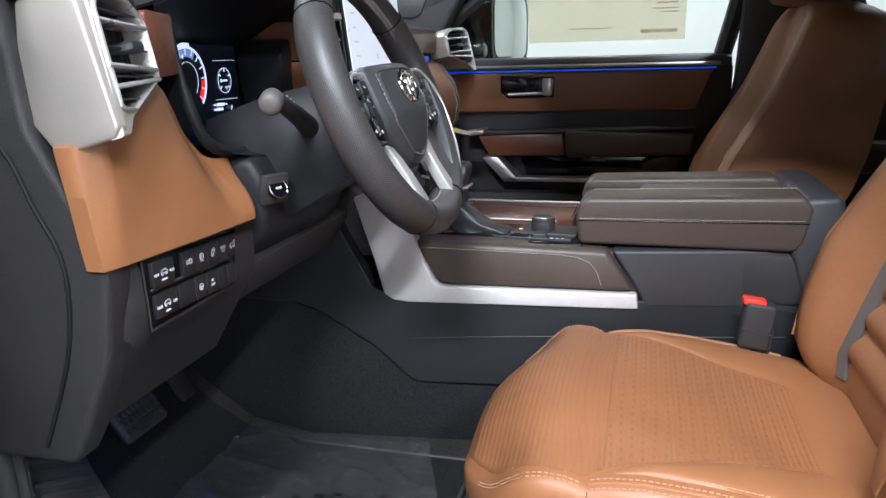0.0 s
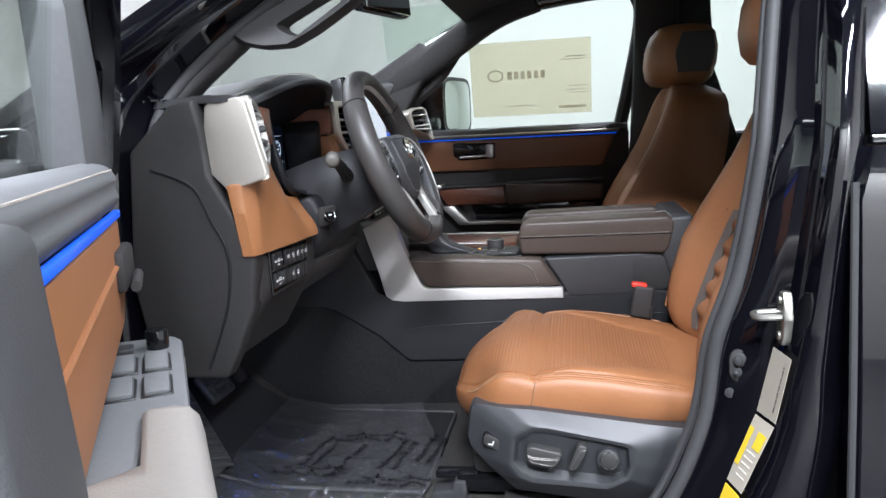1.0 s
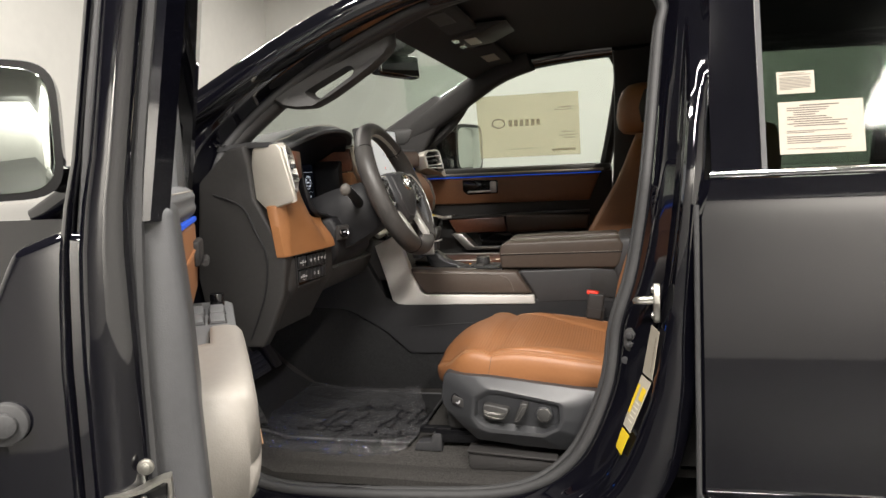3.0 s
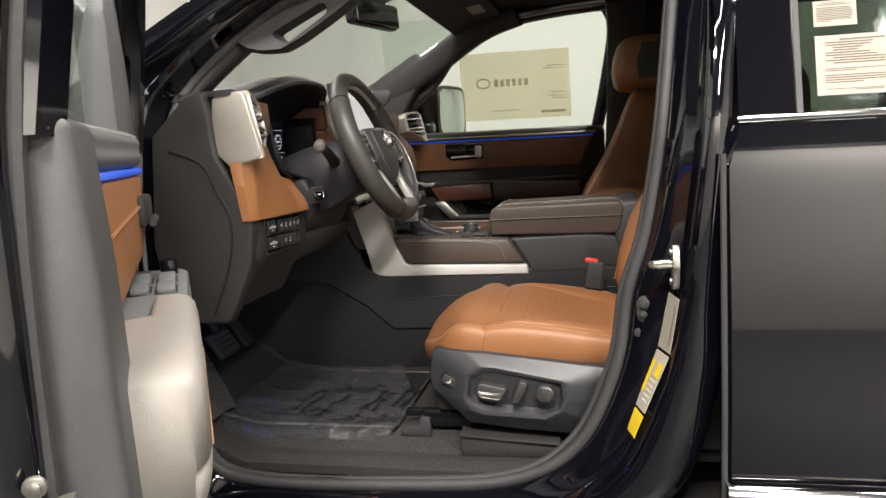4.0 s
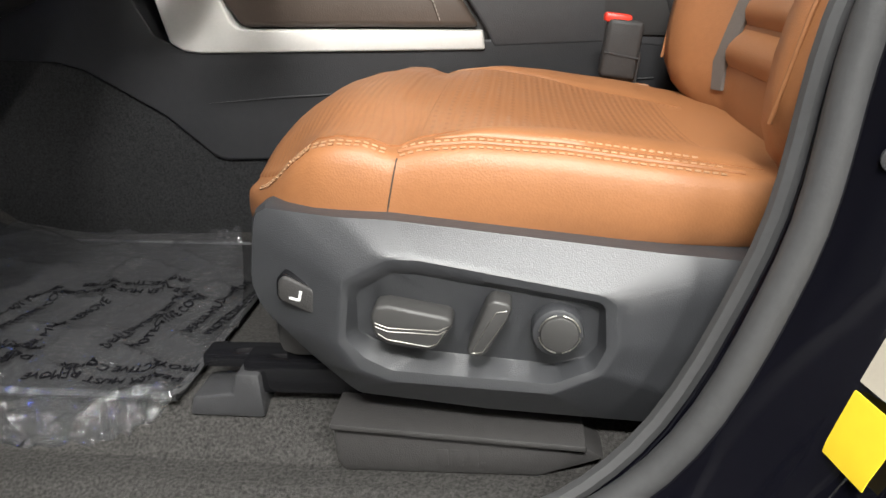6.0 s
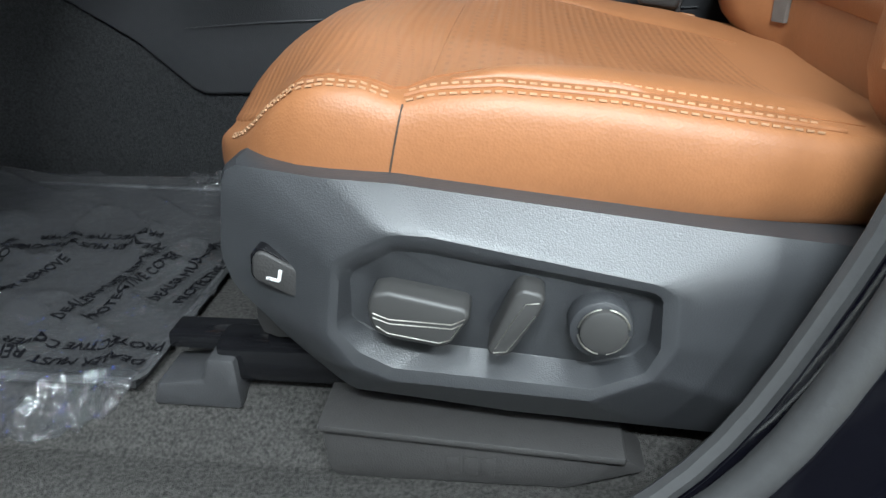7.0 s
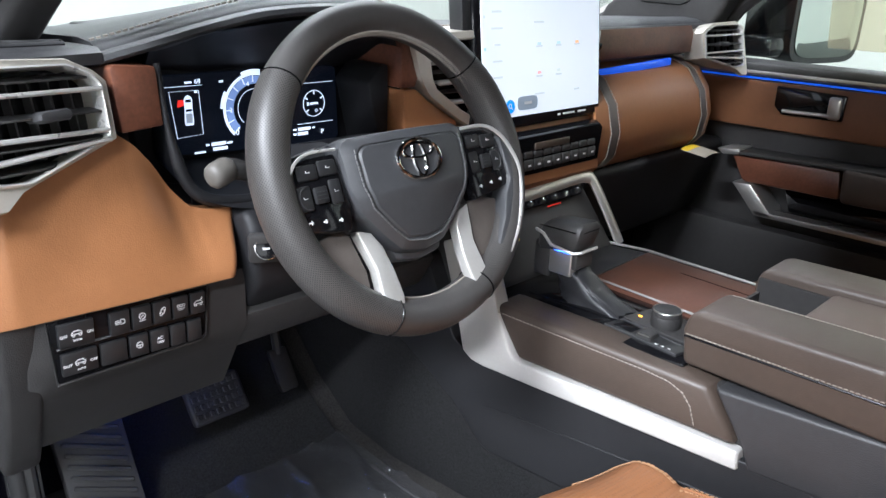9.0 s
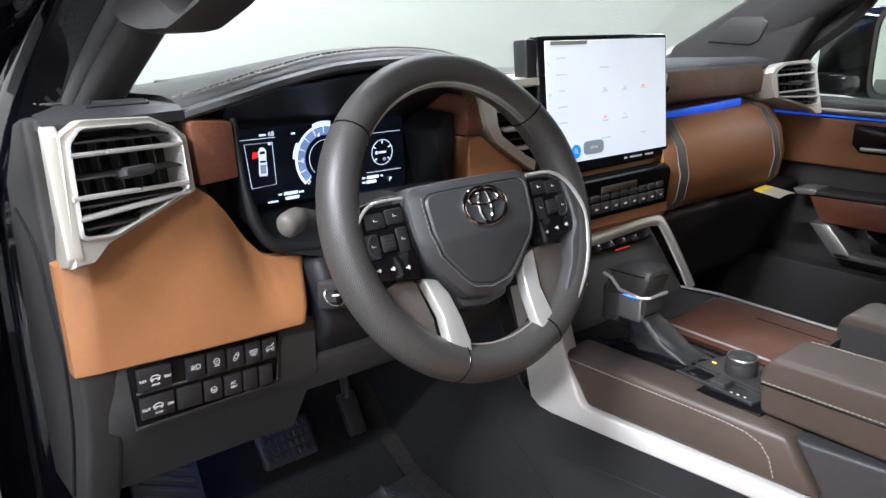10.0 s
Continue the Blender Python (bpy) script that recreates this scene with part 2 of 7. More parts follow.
def soften(bm, r, seg=2, angle=25):
    if r > 0:
        bm.normal_update()
        es = [e for e in bm.edges if len(e.link_faces) == 2 and e.calc_face_angle(0.0) > radians(angle)]
        bmesh.ops.bevel(bm, geom=es, offset=r, segments=seg, profile=0.5, affect="EDGES", clamp_overlap=True)
    return bm


def box(c, s, r=0.0, seg=2, turn=None):
    bm = bmesh.new()
    bmesh.ops.create_cube(bm, size=1.0)
    for v in bm.verts:
        v.co = Vector((v.co.x * s[0], v.co.y * s[1], v.co.z * s[2]))
    soften(bm, r, seg)
    m = Matrix.Translation(c)
    if turn:
        m = m @ Euler([radians(a) for a in turn]).to_matrix().to_4x4()
    bm.transform(m)
    return bm


def put3(axis, p, h):
    return Vector({"x": (h, p[0], p[1]), "y": (p[0], h, p[1]), "z": (p[0], p[1], h)}[axis])


def prism(pts, axis, a, b, r=0.0, seg=2, slant=None):
    """A polygon drawn out along an axis; slant moves each corner's far end."""
    bm = bmesh.new()
    v0 = [bm.verts.new(put3(axis, p, a)) for p in pts]
    v1 = [bm.verts.new(put3(axis, slant(p) if slant else p, b)) for p in pts]
    n = len(pts)
    bm.faces.new(v0), bm.faces.new(v1[::-1])
    for i in range(n):
        bm.faces.new((v0[i], v0[(i + 1) % n], v1[(i + 1) % n], v1[i]))
    bmesh.ops.recalc_face_normals(bm, faces=bm.faces)
    return soften(bm, r, seg)


def curve(pts, n, closed=False):
    """A smooth run of n points through the given ones."""
    P = [Vector(p) for p in pts]
    k = len(P)
    out = []
    for i in range(n):
        u = i / n * k if closed else i / (n - 1) * (k - 1)
        j = min(int(u), k - 1 if closed else k - 2)
        f = u - j
        g = (lambda q: P[q % k]) if closed else (lambda q: P[max(0, min(k - 1, q))])
        a, b, c, d = g(j - 1), g(j), g(j + 1), g(j + 2)
        out.append(0.5 * ((2 * b) + (c - a) * f + (2 * a - 5 * b + 4 * c - d) * f * f + (3 * b - a - 3 * c + d) * f ** 3))
    return out


def tube(pts, r, seg=8, closed=False, squash=(1, 1)):
    P = [Vector(p) for p in pts]
    n = len(P)
    bm = bmesh.new()
    rings = []
    up = Vector((0, 0, 1))
    for i in range(n):
        t = (P[(i + 1) % n] - P[i - 1]) if closed else (P[min(n - 1, i + 1)] - P[max(0, i - 1)])
        t.normalize()
        if abs(t.dot(up)) > 0.95:
            up = Vector((1, 0, 0.01))
        s = t.cross(up).normalized()
        up = s.cross(t).normalized()
        rad = r[i] if isinstance(r, (list, tuple)) else r
        rings.append([bm.verts.new(P[i] + rad * (math.cos(2 * math.pi * k / seg) * s * squash[0] + math.sin(2 * math.pi * k / seg) * up * squash[1])) for k in range(seg)])
    for i in range(n if closed else n - 1):
        a, b = rings[i], rings[(i + 1) % n]
        for k in range(seg):
            bm.faces.new((a[k], a[(k + 1) % seg], b[(k + 1) % seg], b[k]))
    if not closed:
        bm.faces.new(rings[0][::-1]), bm.faces.new(rings[-1])
    return bm


def loft(loops, closed=True, caps=True):
    bm = bmesh.new()
    R = [[bm.verts.new(p) for p in lp] for lp in loops]
    n = len(R[0])
    for a, b in zip(R, R[1:]):
        for k in range(n if closed else n - 1):
            bm.faces.new((a[k], a[(k + 1) % n], b[(k + 1) % n], b[k]))
    if caps and closed:
        bm.faces.new(R[0][::-1]), bm.faces.new(R[-1])
    return bm


def sheet(grid, thick):
    """A curved panel with depth: thick is the way from its face to its back."""
    bm = bmesh.new()
    t = Vector(thick)
    A = [[bm.verts.new(p) for p in row] for row in grid]
    B = [[bm.verts.new(Vector(p) + t) for p in row] for row in grid]
    m, n = len(A), len(A[0])
    for i in range(m - 1):
        for j in range(n - 1):
            bm.faces.new((A[i][j], A[i][j + 1], A[i + 1][j + 1], A[i + 1][j]))
            bm.faces.new((B[i][j], B[i + 1][j], B[i + 1][j + 1], B[i][j + 1]))
    for i in range(m - 1):
        bm.faces.new((A[i][0], A[i + 1][0], B[i + 1][0], B[i][0]))
        bm.faces.new((A[i][-1], B[i][-1], B[i + 1][-1], A[i + 1][-1]))
    for j in range(n - 1):
        bm.faces.new((A[0][j], B[0][j], B[0][j + 1], A[0][j + 1]))
        bm.faces.new((A[-1][j], A[-1][j + 1], B[-1][j + 1], B[-1][j]))
    return bm


def disc(c, r, h, axis=(0, 0, 1), seg=28, bev=0.0, r2=None):
    bm = bmesh.new()
    bmesh.ops.create_cone(bm, cap_ends=True, segments=seg, radius1=r, radius2=r if r2 is None else r2, depth=h)
    soften(bm, bev, 2, 50)
    bm.transform(Matrix.Translation(c) @ Vector(axis).to_track_quat("Z", "Y").to_matrix().to_4x4())
    return bm


def stitches(pts, step=0.007, length=0.0045, r=0.0007):
    """Short raised thread ends along a line."""
    P = [Vector(p) for p in pts]
    bm = bmesh.new()
    todo, run = [], 0.0
    for a, b in zip(P, P[1:]):
        d = (b - a).length
        if d < 1e-6:
            continue
        while run < d:
            todo.append((a + (b - a) * (run / d), (b - a) / d))
            run += step
        run -= d
    for c, t in todo:
        s = t.cross(Vector((0.3, 0.2, 1))).normalized()
        u = s.cross(t)
        vs = [bm.verts.new(c + t * (length / 2 * i) + s * (r * j) + u * (r * k)) for i in (-1, 1) for j, k in ((-1, -1), (1, -1), (1, 1), (-1, 1))]
        for f in ((0, 1, 2, 3), (7, 6, 5, 4), (0, 4, 5, 1), (1, 5, 6, 2), (2, 6, 7, 3), (3, 7, 4, 0)):
            bm.faces.new([vs[q] for q in f])
    return bm


def bars(frame_m, rows, material, parent, thick=0.0006):
    """Flat ink bars on a label: rows of (x, y, width, height) in the label's own plane."""
    for r in rows:
        part("print_line", _bar(frame_m, *r, thick), material, parent)


def _bar(m, x, y, w, h, t):
    b = box((x + w / 2, y + h / 2, t / 2), (w, h, t))
    b.transform(m)
    return b


def words(text, size, m, depth=0.0003):
    """Lettering in the built-in font as a mesh, its middle at the pose m."""
    cu = bpy.data.curves.new("lettering", "FONT")
    cu.body, cu.size, cu.align_x, cu.align_y, cu.extrude = text, size, "CENTER", "CENTER", depth
    ob = bpy.data.objects.new("lettering", cu)
    scene.collection.objects.link(ob)
    me = bpy.data.meshes.new_from_object(ob.evaluated_get(bpy.context.evaluated_depsgraph_get()))
    bm = bmesh.new()
    bm.from_mesh(me)
    bm.transform(m)
    bpy.data.objects.remove(ob)
    bpy.data.curves.remove(cu)
    bpy.data.meshes.remove(me)
    return bm


def axes(o, x, y):
    """A pose from a corner and two directions."""
    x, y = Vector(x).normalized(), Vector(y).normalized()
    z = x.cross(y).normalized()
    y = z.cross(x)
    m = Matrix((x, y, z)).transposed().to_4x4()
    m.translation = o
    return m


def polar(poly, c, n=48, k=1.0):
    """A loop of n points where rays from c meet the polygon, scaled by k about c."""
    out = []
    for i in range(n):
        a = 2 * math.pi * i / n
        d = (math.cos(a), math.sin(a))
        best = 0.0
        for (x0, y0), (x1, y1) in zip(poly, poly[1:] + poly[:1]):
            ex, ey = x1 - x0, y1 - y0
            det = d[0] * -ey + d[1] * ex
            if abs(det) < 1e-9:
                continue
            rx, ry = x0 - c[0], y0 - c[1]
            t = (rx * -ey + ry * ex) / det
            u = (d[0] * ry - d[1] * rx) / det
            if t > 0 and -1e-6 <= u <= 1 + 1e-6:
                best = max(best, t)
        out.append((c[0] + d[0] * best * k, c[1] + d[1] * best * k))
    return out


# ---- the showroom ----
X0, X1, Y0, Y1, TOP = -4.6, 6.0, -9.5, 9.3, 4.5
setting("floor", box(((X0 + X1) / 2, (Y0 + Y1) / 2, -0.05), (X1 - X0 + 0.4, Y1 - Y0 + 0.4, 0.1)), CONCRETE, "polished grey concrete showroom floor", "floor")
setting("wall_north", box(((X0 + X1) / 2, Y1 + 0.1, TOP / 2), (X1 - X0 + 0.4, 0.2, TOP)), WALLPAINT, "plain white painted showroom wall", "wall")
setting("wall_south", box(((X0 + X1) / 2, Y0 - 0.1, TOP / 2), (X1 - X0 + 0.4, 0.2, TOP)), DIMWALL, "unseen showroom wall behind the viewer, greyed to dim bounced light", "wall")
setting("wall_west", box((X0 - 0.1, (Y0 + Y1) / 2, TOP / 2), (0.2, Y1 - Y0, TOP)), WALLPAINT, "plain white painted showroom wall before the truck", "wall")
setting("wall_east", box((X1 + 0.1, (Y0 + Y1) / 2, TOP / 2), (0.2, Y1 - Y0, TOP)), WALLPAINT, "plain white painted showroom wall behind the truck", "wall")
setting("ceiling", box(((X0 + X1) / 2, (Y0 + Y1) / 2, TOP + 0.05), (X1 - X0 + 0.4, Y1 - Y0 + 0.4, 0.1)), CEILPAINT, "dark painted showroom ceiling", "ceiling")

# ---- the truck's cab ----
MID = 0.86
SEAL = [(-.375, .72), (-.405, .90), (-.412, 1.20), (-.394, 1.43), (-.340, 1.545), (-.19, 1.670), (0, 1.772), (.15, 1.828), (.40, 1.857), (.60, 1.85),
        (.665, 1.78), (.655, 1.70), (.622, 1.40), (.588, 1.2), (.551, 1.08), (.525, .93), (.448, .772), (.32, .692), (.1, .668), (-.25, .665)]
RIM = [(-.45, .62), (-.50, .85), (-.50, 1.2), (-.50, 1.48), (-.40, 1.585), (-.17, 1.735), (0, 1.825), (.15, 1.880), (.40, 1.908), (.66, 1.905),
       (.745, 1.84), (.755, 1.72), (.735, 1.40), (.72, 1.2), (.715, 1.08), (.71, .93), (.64, .72), (.45, .60), (.1, .58), (-.30, .58)]
NL = 120
sealc = [(p.x, p.y) for p in curve([(x, z, 0) for x, z in SEAL], NL, True)]
rimc = [(p.x, p.y) for p in curve([(x, z, 0) for x, z in RIM], NL, True)]


def lean(z):
    """How far the upper cab leans in."""
    return 0.26 * max(0.0, z - 1.40)


def jamb_y(f, x, z, y):
    """Depth of the opening's edge: the rear post turns a sharp corner that the rest has not."""
    k = min(1, max(0, (x - .38) / .12)) * min(1, max(0, (1.75 - z) / .2))
    fc = float(np.interp(z, (.82, .98, 1.09, 1.3), (.40, .47, .54, .56)))
    g = f * .46 / fc if f < fc else .46 + (f - fc) * .54 / (1 - fc)
    post = float(np.interp(g, (-.1, 0, .06, .28, .46, .53, .60, .80, 1.0, 1.03), (.075, .055, .03, -.003, -.014, -.060, -.078, -.080, -.065, -.05)))
    return y + (post - y) * k


def jamb(f, y):
    out = []
    for a, b in zip(sealc, rimc):
        x, z = a[0] + (b[0] - a[0]) * f, a[1] + (b[1] - a[1]) * f
        out.append(Vector((x, jamb_y(f, x, z, y) + lean(z), z)))
    return out


cab = thing("pickup_truck_cab", "glossy black pickup truck cab with its door opening", "pickup truck", (MID, MID, 0))
old_f, old_y = (-.10, 0, .06, .30, .42, .62, .80, 1.0, 1.03), (.075, .055, .03, 0, -.02, -.03, -.035, -.065, -.05)
rings = [jamb(f, float(np.interp(f, old_f, old_y))) for f in (-.03, 0, .06, .18, .30, .37, .42, .46, .50, .54, .58, .62, .68, .80, .9, 1.0, 1.03)]
rings.append([Vector((v.x, .12 + lean(v.z), v.z)) for v in rings[-1]])
part("door_jamb", loft(rings, caps=False), PAINT, cab, "glossy black painted door jamb", 50)
part("door_seal", merge(tube(jamb(0.05, 0.033), 0.0125, 10, True), tube(jamb(-0.025, 0.048), 0.008, 8, True)), RUBBER, cab, "ribbed black rubber door seal")

# roof, far side and front of the shell
roofpts = [[Vector((x, y, 1.955 - 0.03 * ((y - MID) / 0.8) ** 2 - (0.10 * max(0, 0.25 - x)) - 0.02 * max(0, x - 1.6))) for y in np.linspace(0.12, 1.60, 13)] for x in np.linspace(-0.02, 2.25, 14)]
part("roof_panel", sheet(roofpts, (0, 0, -0.02)), PAINT, cab)
headpts = [[Vector((x, y, 1.905 - 0.022 * ((y - MID) / 0.75) ** 4 - (0.12 * max(0, 0.22 - x)))) for y in np.linspace(0.10, 1.62, 15)] for x in np.linspace(-0.0, 2.2, 12)]
headliner = part("headliner", sheet(headpts, (0, 0, 0.02)), HEADLINER, cab, "black fabric headliner")


def pillar(name, pts, w, d, material, label=""):
    """A padded post along a line, w across the truck's length and d deep."""
    P = curve(pts, 16)
    loops = []
    for i, p in enumerate(P):
        t = (P[min(15, i + 1)] - P[max(0, i - 1)]).normalized()
        s = Vector((0, 1, 0)).cross(t).normalized()
        n = t.cross(s)
        ring = []
        for k in range(14):
            a = 2 * math.pi * k / 14
            c, q = math.cos(a), math.sin(a)
            ring.append(p + s * (w / 2 * math.copysign(abs(c) ** 0.6, c)) + n * (d / 2 * math.copysign(abs(q) ** 0.6, q)))
        loops.append(ring)
    return part(name, loft(loops), material, cab, label)


pillar("a_pillar_trim", [(-.415, .065, 1.44), (-.385, .078, 1.497), (-.345, .095, 1.545), (-.253, .120, 1.626), (-.15, .143, 1.702), (0, .168, 1.785), (.12, .187, 1.842), (.24, .20, 1.872)], 0.054, 0.056, PLASTIC, "charcoal pillar trim beside the windscreen")
part("pillar_foot", prism([(-.60, 1.47), (-.56, 1.545), (-.34, 1.675), (-.20, 1.755), (-.14, 1.70), (-.235, 1.56), (-.29, 1.47)], "y", 1.585, 1.66, .012, 3), PLASTIC, cab, "charcoal foot of the far windscreen pillar")
pillar("a_pillar_trim", [(-.66, 1.64, 1.44), (-.42, 1.63, 1.545), (-.16, 1.61, 1.69), (.06, 1.57, 1.82), (.22, 1.54, 1.87)], 0.10, 0.08, PLASTIC, "charcoal pillar trim beside the windscreen")
pillar("a_pillar", [(-.86, .00, 1.36), (-.44, .00, 1.585), (-.17, .03, 1.735), (.02, .07, 1.825), (.20, .11, 1.885)], 0.06, 0.09, PAINT)
pillar("a_pillar", [(-.86, 1.72, 1.36), (-.44, 1.72, 1.57), (-.17, 1.68, 1.735), (.02, 1.64, 1.825), (.20, 1.60, 1.885)], 0.06, 0.07, PAINT)
pillar("b_pillar_trim", [(.60, 1.68, .75), (.60, 1.68, 1.2), (.615, 1.665, 1.40), (.625, 1.60, 1.75), (.62, 1.53, 1.89)], 0.15, 0.07, PLASTIC, "charcoal trim of the far door post")
pillar("b_pillar_trim", [(.72, .09, .75), (.72, .09, 1.2), (.73, .10, 1.40), (.74, .16, 1.72), (.73, .21, 1.89)], 0.13, 0.05, PLASTIC)
pillar("roof_rail", [(.14, .135, 1.865), (.5, .14, 1.90), (1.2, .14, 1.905), (2.1, .14, 1.89)], 0.09, 0.08, PAINT)
pillar("roof_rail", [(.14, 1.585, 1.865), (.5, 1.58, 1.90), (1.2, 1.58, 1.905), (2.1, 1.58, 1.89)], 0.09, 0.08, PAINT)
pillar("c_pillar", [(1.62, 1.69, .8), (1.62, 1.69, 1.4), (1.66, 1.62, 1.7), (1.72, 1.55, 1.9)], 0.18, 0.07, PLASTIC)
pillar("c_pillar", [(1.70, .02, .8), (1.70, .02, 1.4), (1.74, .09, 1.7), (1.80, .15, 1.9)], 0.18, 0.07, PAINT)
part("header_trim", prism([(-.03, 1.80), (.10, 1.86), (.12, 1.885), (.0, 1.87)], "y", .12, 1.60, 0.008), HEADLINER, cab)

ws = [[Vector((-.83 + .86 * u - .05 * math.sin(math.pi * v) * (1 - u), .04 + 1.64 * v + (.08 * u if v < .5 else -.08 * u) * abs(2 * v - 1), 1.43 + .425 * u + 0.02 * math.sin(math.pi * v))) for v in np.linspace(0, 1, 11)] for u in np.linspace(0, 1, 7)]
pane = part("windscreen", sheet(ws, (-.004, 0, .004)), GLASS, cab, "clear green-tinted windscreen")
pane.visible_shadow = False

# bonnet and wings beyond the windscreen
hood = [[Vector((x, y, 1.385 - 0.05 * ((y - MID) / .9) ** 2 - .03 * ((-.9 - x) / 1.5) ** 2 + .01 * math.sin(4 * (y - MID)) ** 2)) for y in np.linspace(-.04, 1.76, 15)] for x in np.linspace(-2.35, -.80, 9)]
part("bonnet", sheet(hood, (0, 0, -.03)), PAINT, cab, "glossy black bonnet")
wing = lambda y, o: sheet([[Vector((x, y + o * (.03 - .05 * (z - .9) ** 2), z)) for z in np.linspace(.62, 1.36, 8)] for x in np.linspace(-2.4, -.50, 8)], (0, -o * .03, 0))
part("front_wing", wing(-.08, -1), PAINT, cab)
part("front_wing", wing(1.80, 1), PAINT, cab)
part("cowl", prism([(-.90, 1.36), (-.74, 1.44), (-.72, 1.38), (-.86, 1.26)], "y", .0, 1.72, .01), PLASTIC, cab)

# floor pan, toe board, tunnel, bulkhead
drop = lambda x, y: .45 * max(0, .085 - y) + .036 * min(1, max(0, (x + .38) / .06)) * min(1, max(0, (.165 - y) / .045))
toe = [[Vector((x, y, z - drop(x, y))) for y in (.058, .070, .085, .093, .105, .12, .135, .15, .17, .22, .3, .4, .5, .6, .69)] for x, z in ((.62, .735), (.45, .735), (.30, .735), (.15, .735), (.10, .735), (.05, .736), (.0, .738), (-.30, .740), (-.42, .765), (-.52, .84), (-.64, .97), (-.70, 1.12), (-.72, 1.30))]
part("floor_carpet", sheet(toe, (0, 0, -.02)), CARPET, cab, "black cut-pile floor carpet")
toe2 = [[Vector((x, y, z)) for y in np.linspace(1.0, 1.66, 7)] for x, z in ((2.0, .735), (.30, .735), (-.30, .745), (-.42, .77), (-.64, .97), (-.72, 1.30))]
part("floor_carpet", sheet(toe2, (0, 0, -.02)), CARPET, cab, "black cut-pile floor carpet")
back = [[Vector((x, y, .735)) for y in np.linspace(.085, 1.02, 5)] for x in (.60, 1.2, 2.0)]
mat_top = [[Vector((x, y, z + .007 + .004 * (k in (0, 16)))) for k, y in enumerate(np.linspace(.150, .575, 17))] for x, z in ((.035, .737), (.03, .737), (-.05, .738), (-.15, .739), (-.30, .741), (-.41, .766), (-.47, .80), (-.53, .85), (-.60, .925))]
fmat = thing("floor_mat", "black carpet floor mat in the driver's footwell", "floor mat", (-.2, .35, .745))
part("mat_top", sheet(mat_top, (0, 0, -.006)), DARKPILE, fmat, "black pile")
part("bound_edge", tube([Vector((x, y, z)) for x, y, z in ((-.58, .150, .915), (-.41, .150, .777), (-.30, .150, .750), (.03, .150, .747), (.035, .165, .747), (.035, .56, .747), (.03, .575, .747), (-.30, .575, .750))], .004, 6), RUBBER, fmat, "black bound edge")
part("floor_carpet", sheet(back, (0, 0, -.02)), CARPET, cab)
part("underbody", box((.6, MID, .60), (2.9, 1.60, .08), .02), PLASTIC, cab)
part("cab_rear_wall", box((2.12, MID, 1.3), (.06, 1.6, 1.2), .02), PLASTIC, cab)
part("rear_bench", merge(box((1.55, MID, 1.0), (.52, 1.36, .16), .05, 3), box((1.86, MID, 1.32), (.16, 1.36, .62), .05, 3, (0, 12, 0))), BROWN, cab, "brown leather rear bench")
part("bulkhead", box((-.80, MID, 1.05), (.06, 1.7, .8), .02), PLASTIC, cab)

# sill plate
sill = thing("sill_plate", "charcoal plastic scuff plate along the door sill", "sill plate", (0, .06, .68))
part("scuff_plate", merge(prism([(.022, .648), (.034, .662), (.060, .668), (.070, .666), (.072, .64), (.022, .64)], "x", -.36, .46, .004), prism([(.008, .632), (.026, .648), (.026, .62), (.008, .62)], "x", -.30, .40, .003)), PLASTIC, sill)
part("step_insert", prism([(-.20, .036), (-.16, .064), (.20, .064), (.25, .036)], "z", .655, .6685, .001), GREY, sill, "grey stamped insert")
for x0, x1, m in ((-.13, -.06, GLOSSY), (-.055, .0, GLOSSY), (.01, .05, TRIMGREY), (.06, .12, GLOSSY)):
    part("insert_field", prism([(x0, .042), (x0 + .012, .060), (x1 + .006, .060), (x1, .042)], "z", .66, .6695, .001), m, sill)

# near rear door with its dark window
rdoor = thing("rear_door", "closed glossy black rear truck door with dark glass", "truck door", (1.2, -.08, .6))
prof = [(-.074, 1.393), (-.079, 1.372), (-.087, 1.33), (-.098, 1.22), (-.115, 1.05), (-.12, .90), (-.115, .79), (-.105, .62)]
prof = [(p.x, p.y) for p in curve([(y, z, 0) for y, z in prof], 24)]
xs = [(.738 - .022 * min(1, max(0, (1.40 - z) / .08)), 1.68) for y, z in prof]
skin = [[Vector((x0 + (x1 - x0) * u, y + (.012 if u == 0 else 0), z)) for u in (0, .012, .2, .4, .6, .8, 1)] for (y, z), (x0, x1) in zip(prof, xs)]
body = part("door_skin", sheet(skin, (0, .05, 0)), PAINT, rdoor, "glossy black door skin")
part("belt_moulding", prism([(-.068, 1.394), (-.073, 1.398), (-.070, 1.408), (-.058, 1.411), (-.045, 1.408), (-.05, 1.394)], "x", .744, 1.72, .002), CHROME, rdoor, "bright chrome belt moulding")
part("sill_moulding", prism([(-.118, .705), (-.146, .712), (-.152, .748), (-.140, .764), (-.118, .768)], "x", .716, 1.66, .003), CHROME, rdoor, "chrome strip along the door's foot")
part("edge_guard", tube([Vector((.717, -.090, 1.345)), Vector((.715, -.115, 1.05)), Vector((.715, -.12, .9)), Vector((.715, -.108, .63))], .0055, 8), RUBBER, rdoor)


def winpt(x, z, o=0.0):
    return Vector((x, -.038 + lean(z) + o, z))


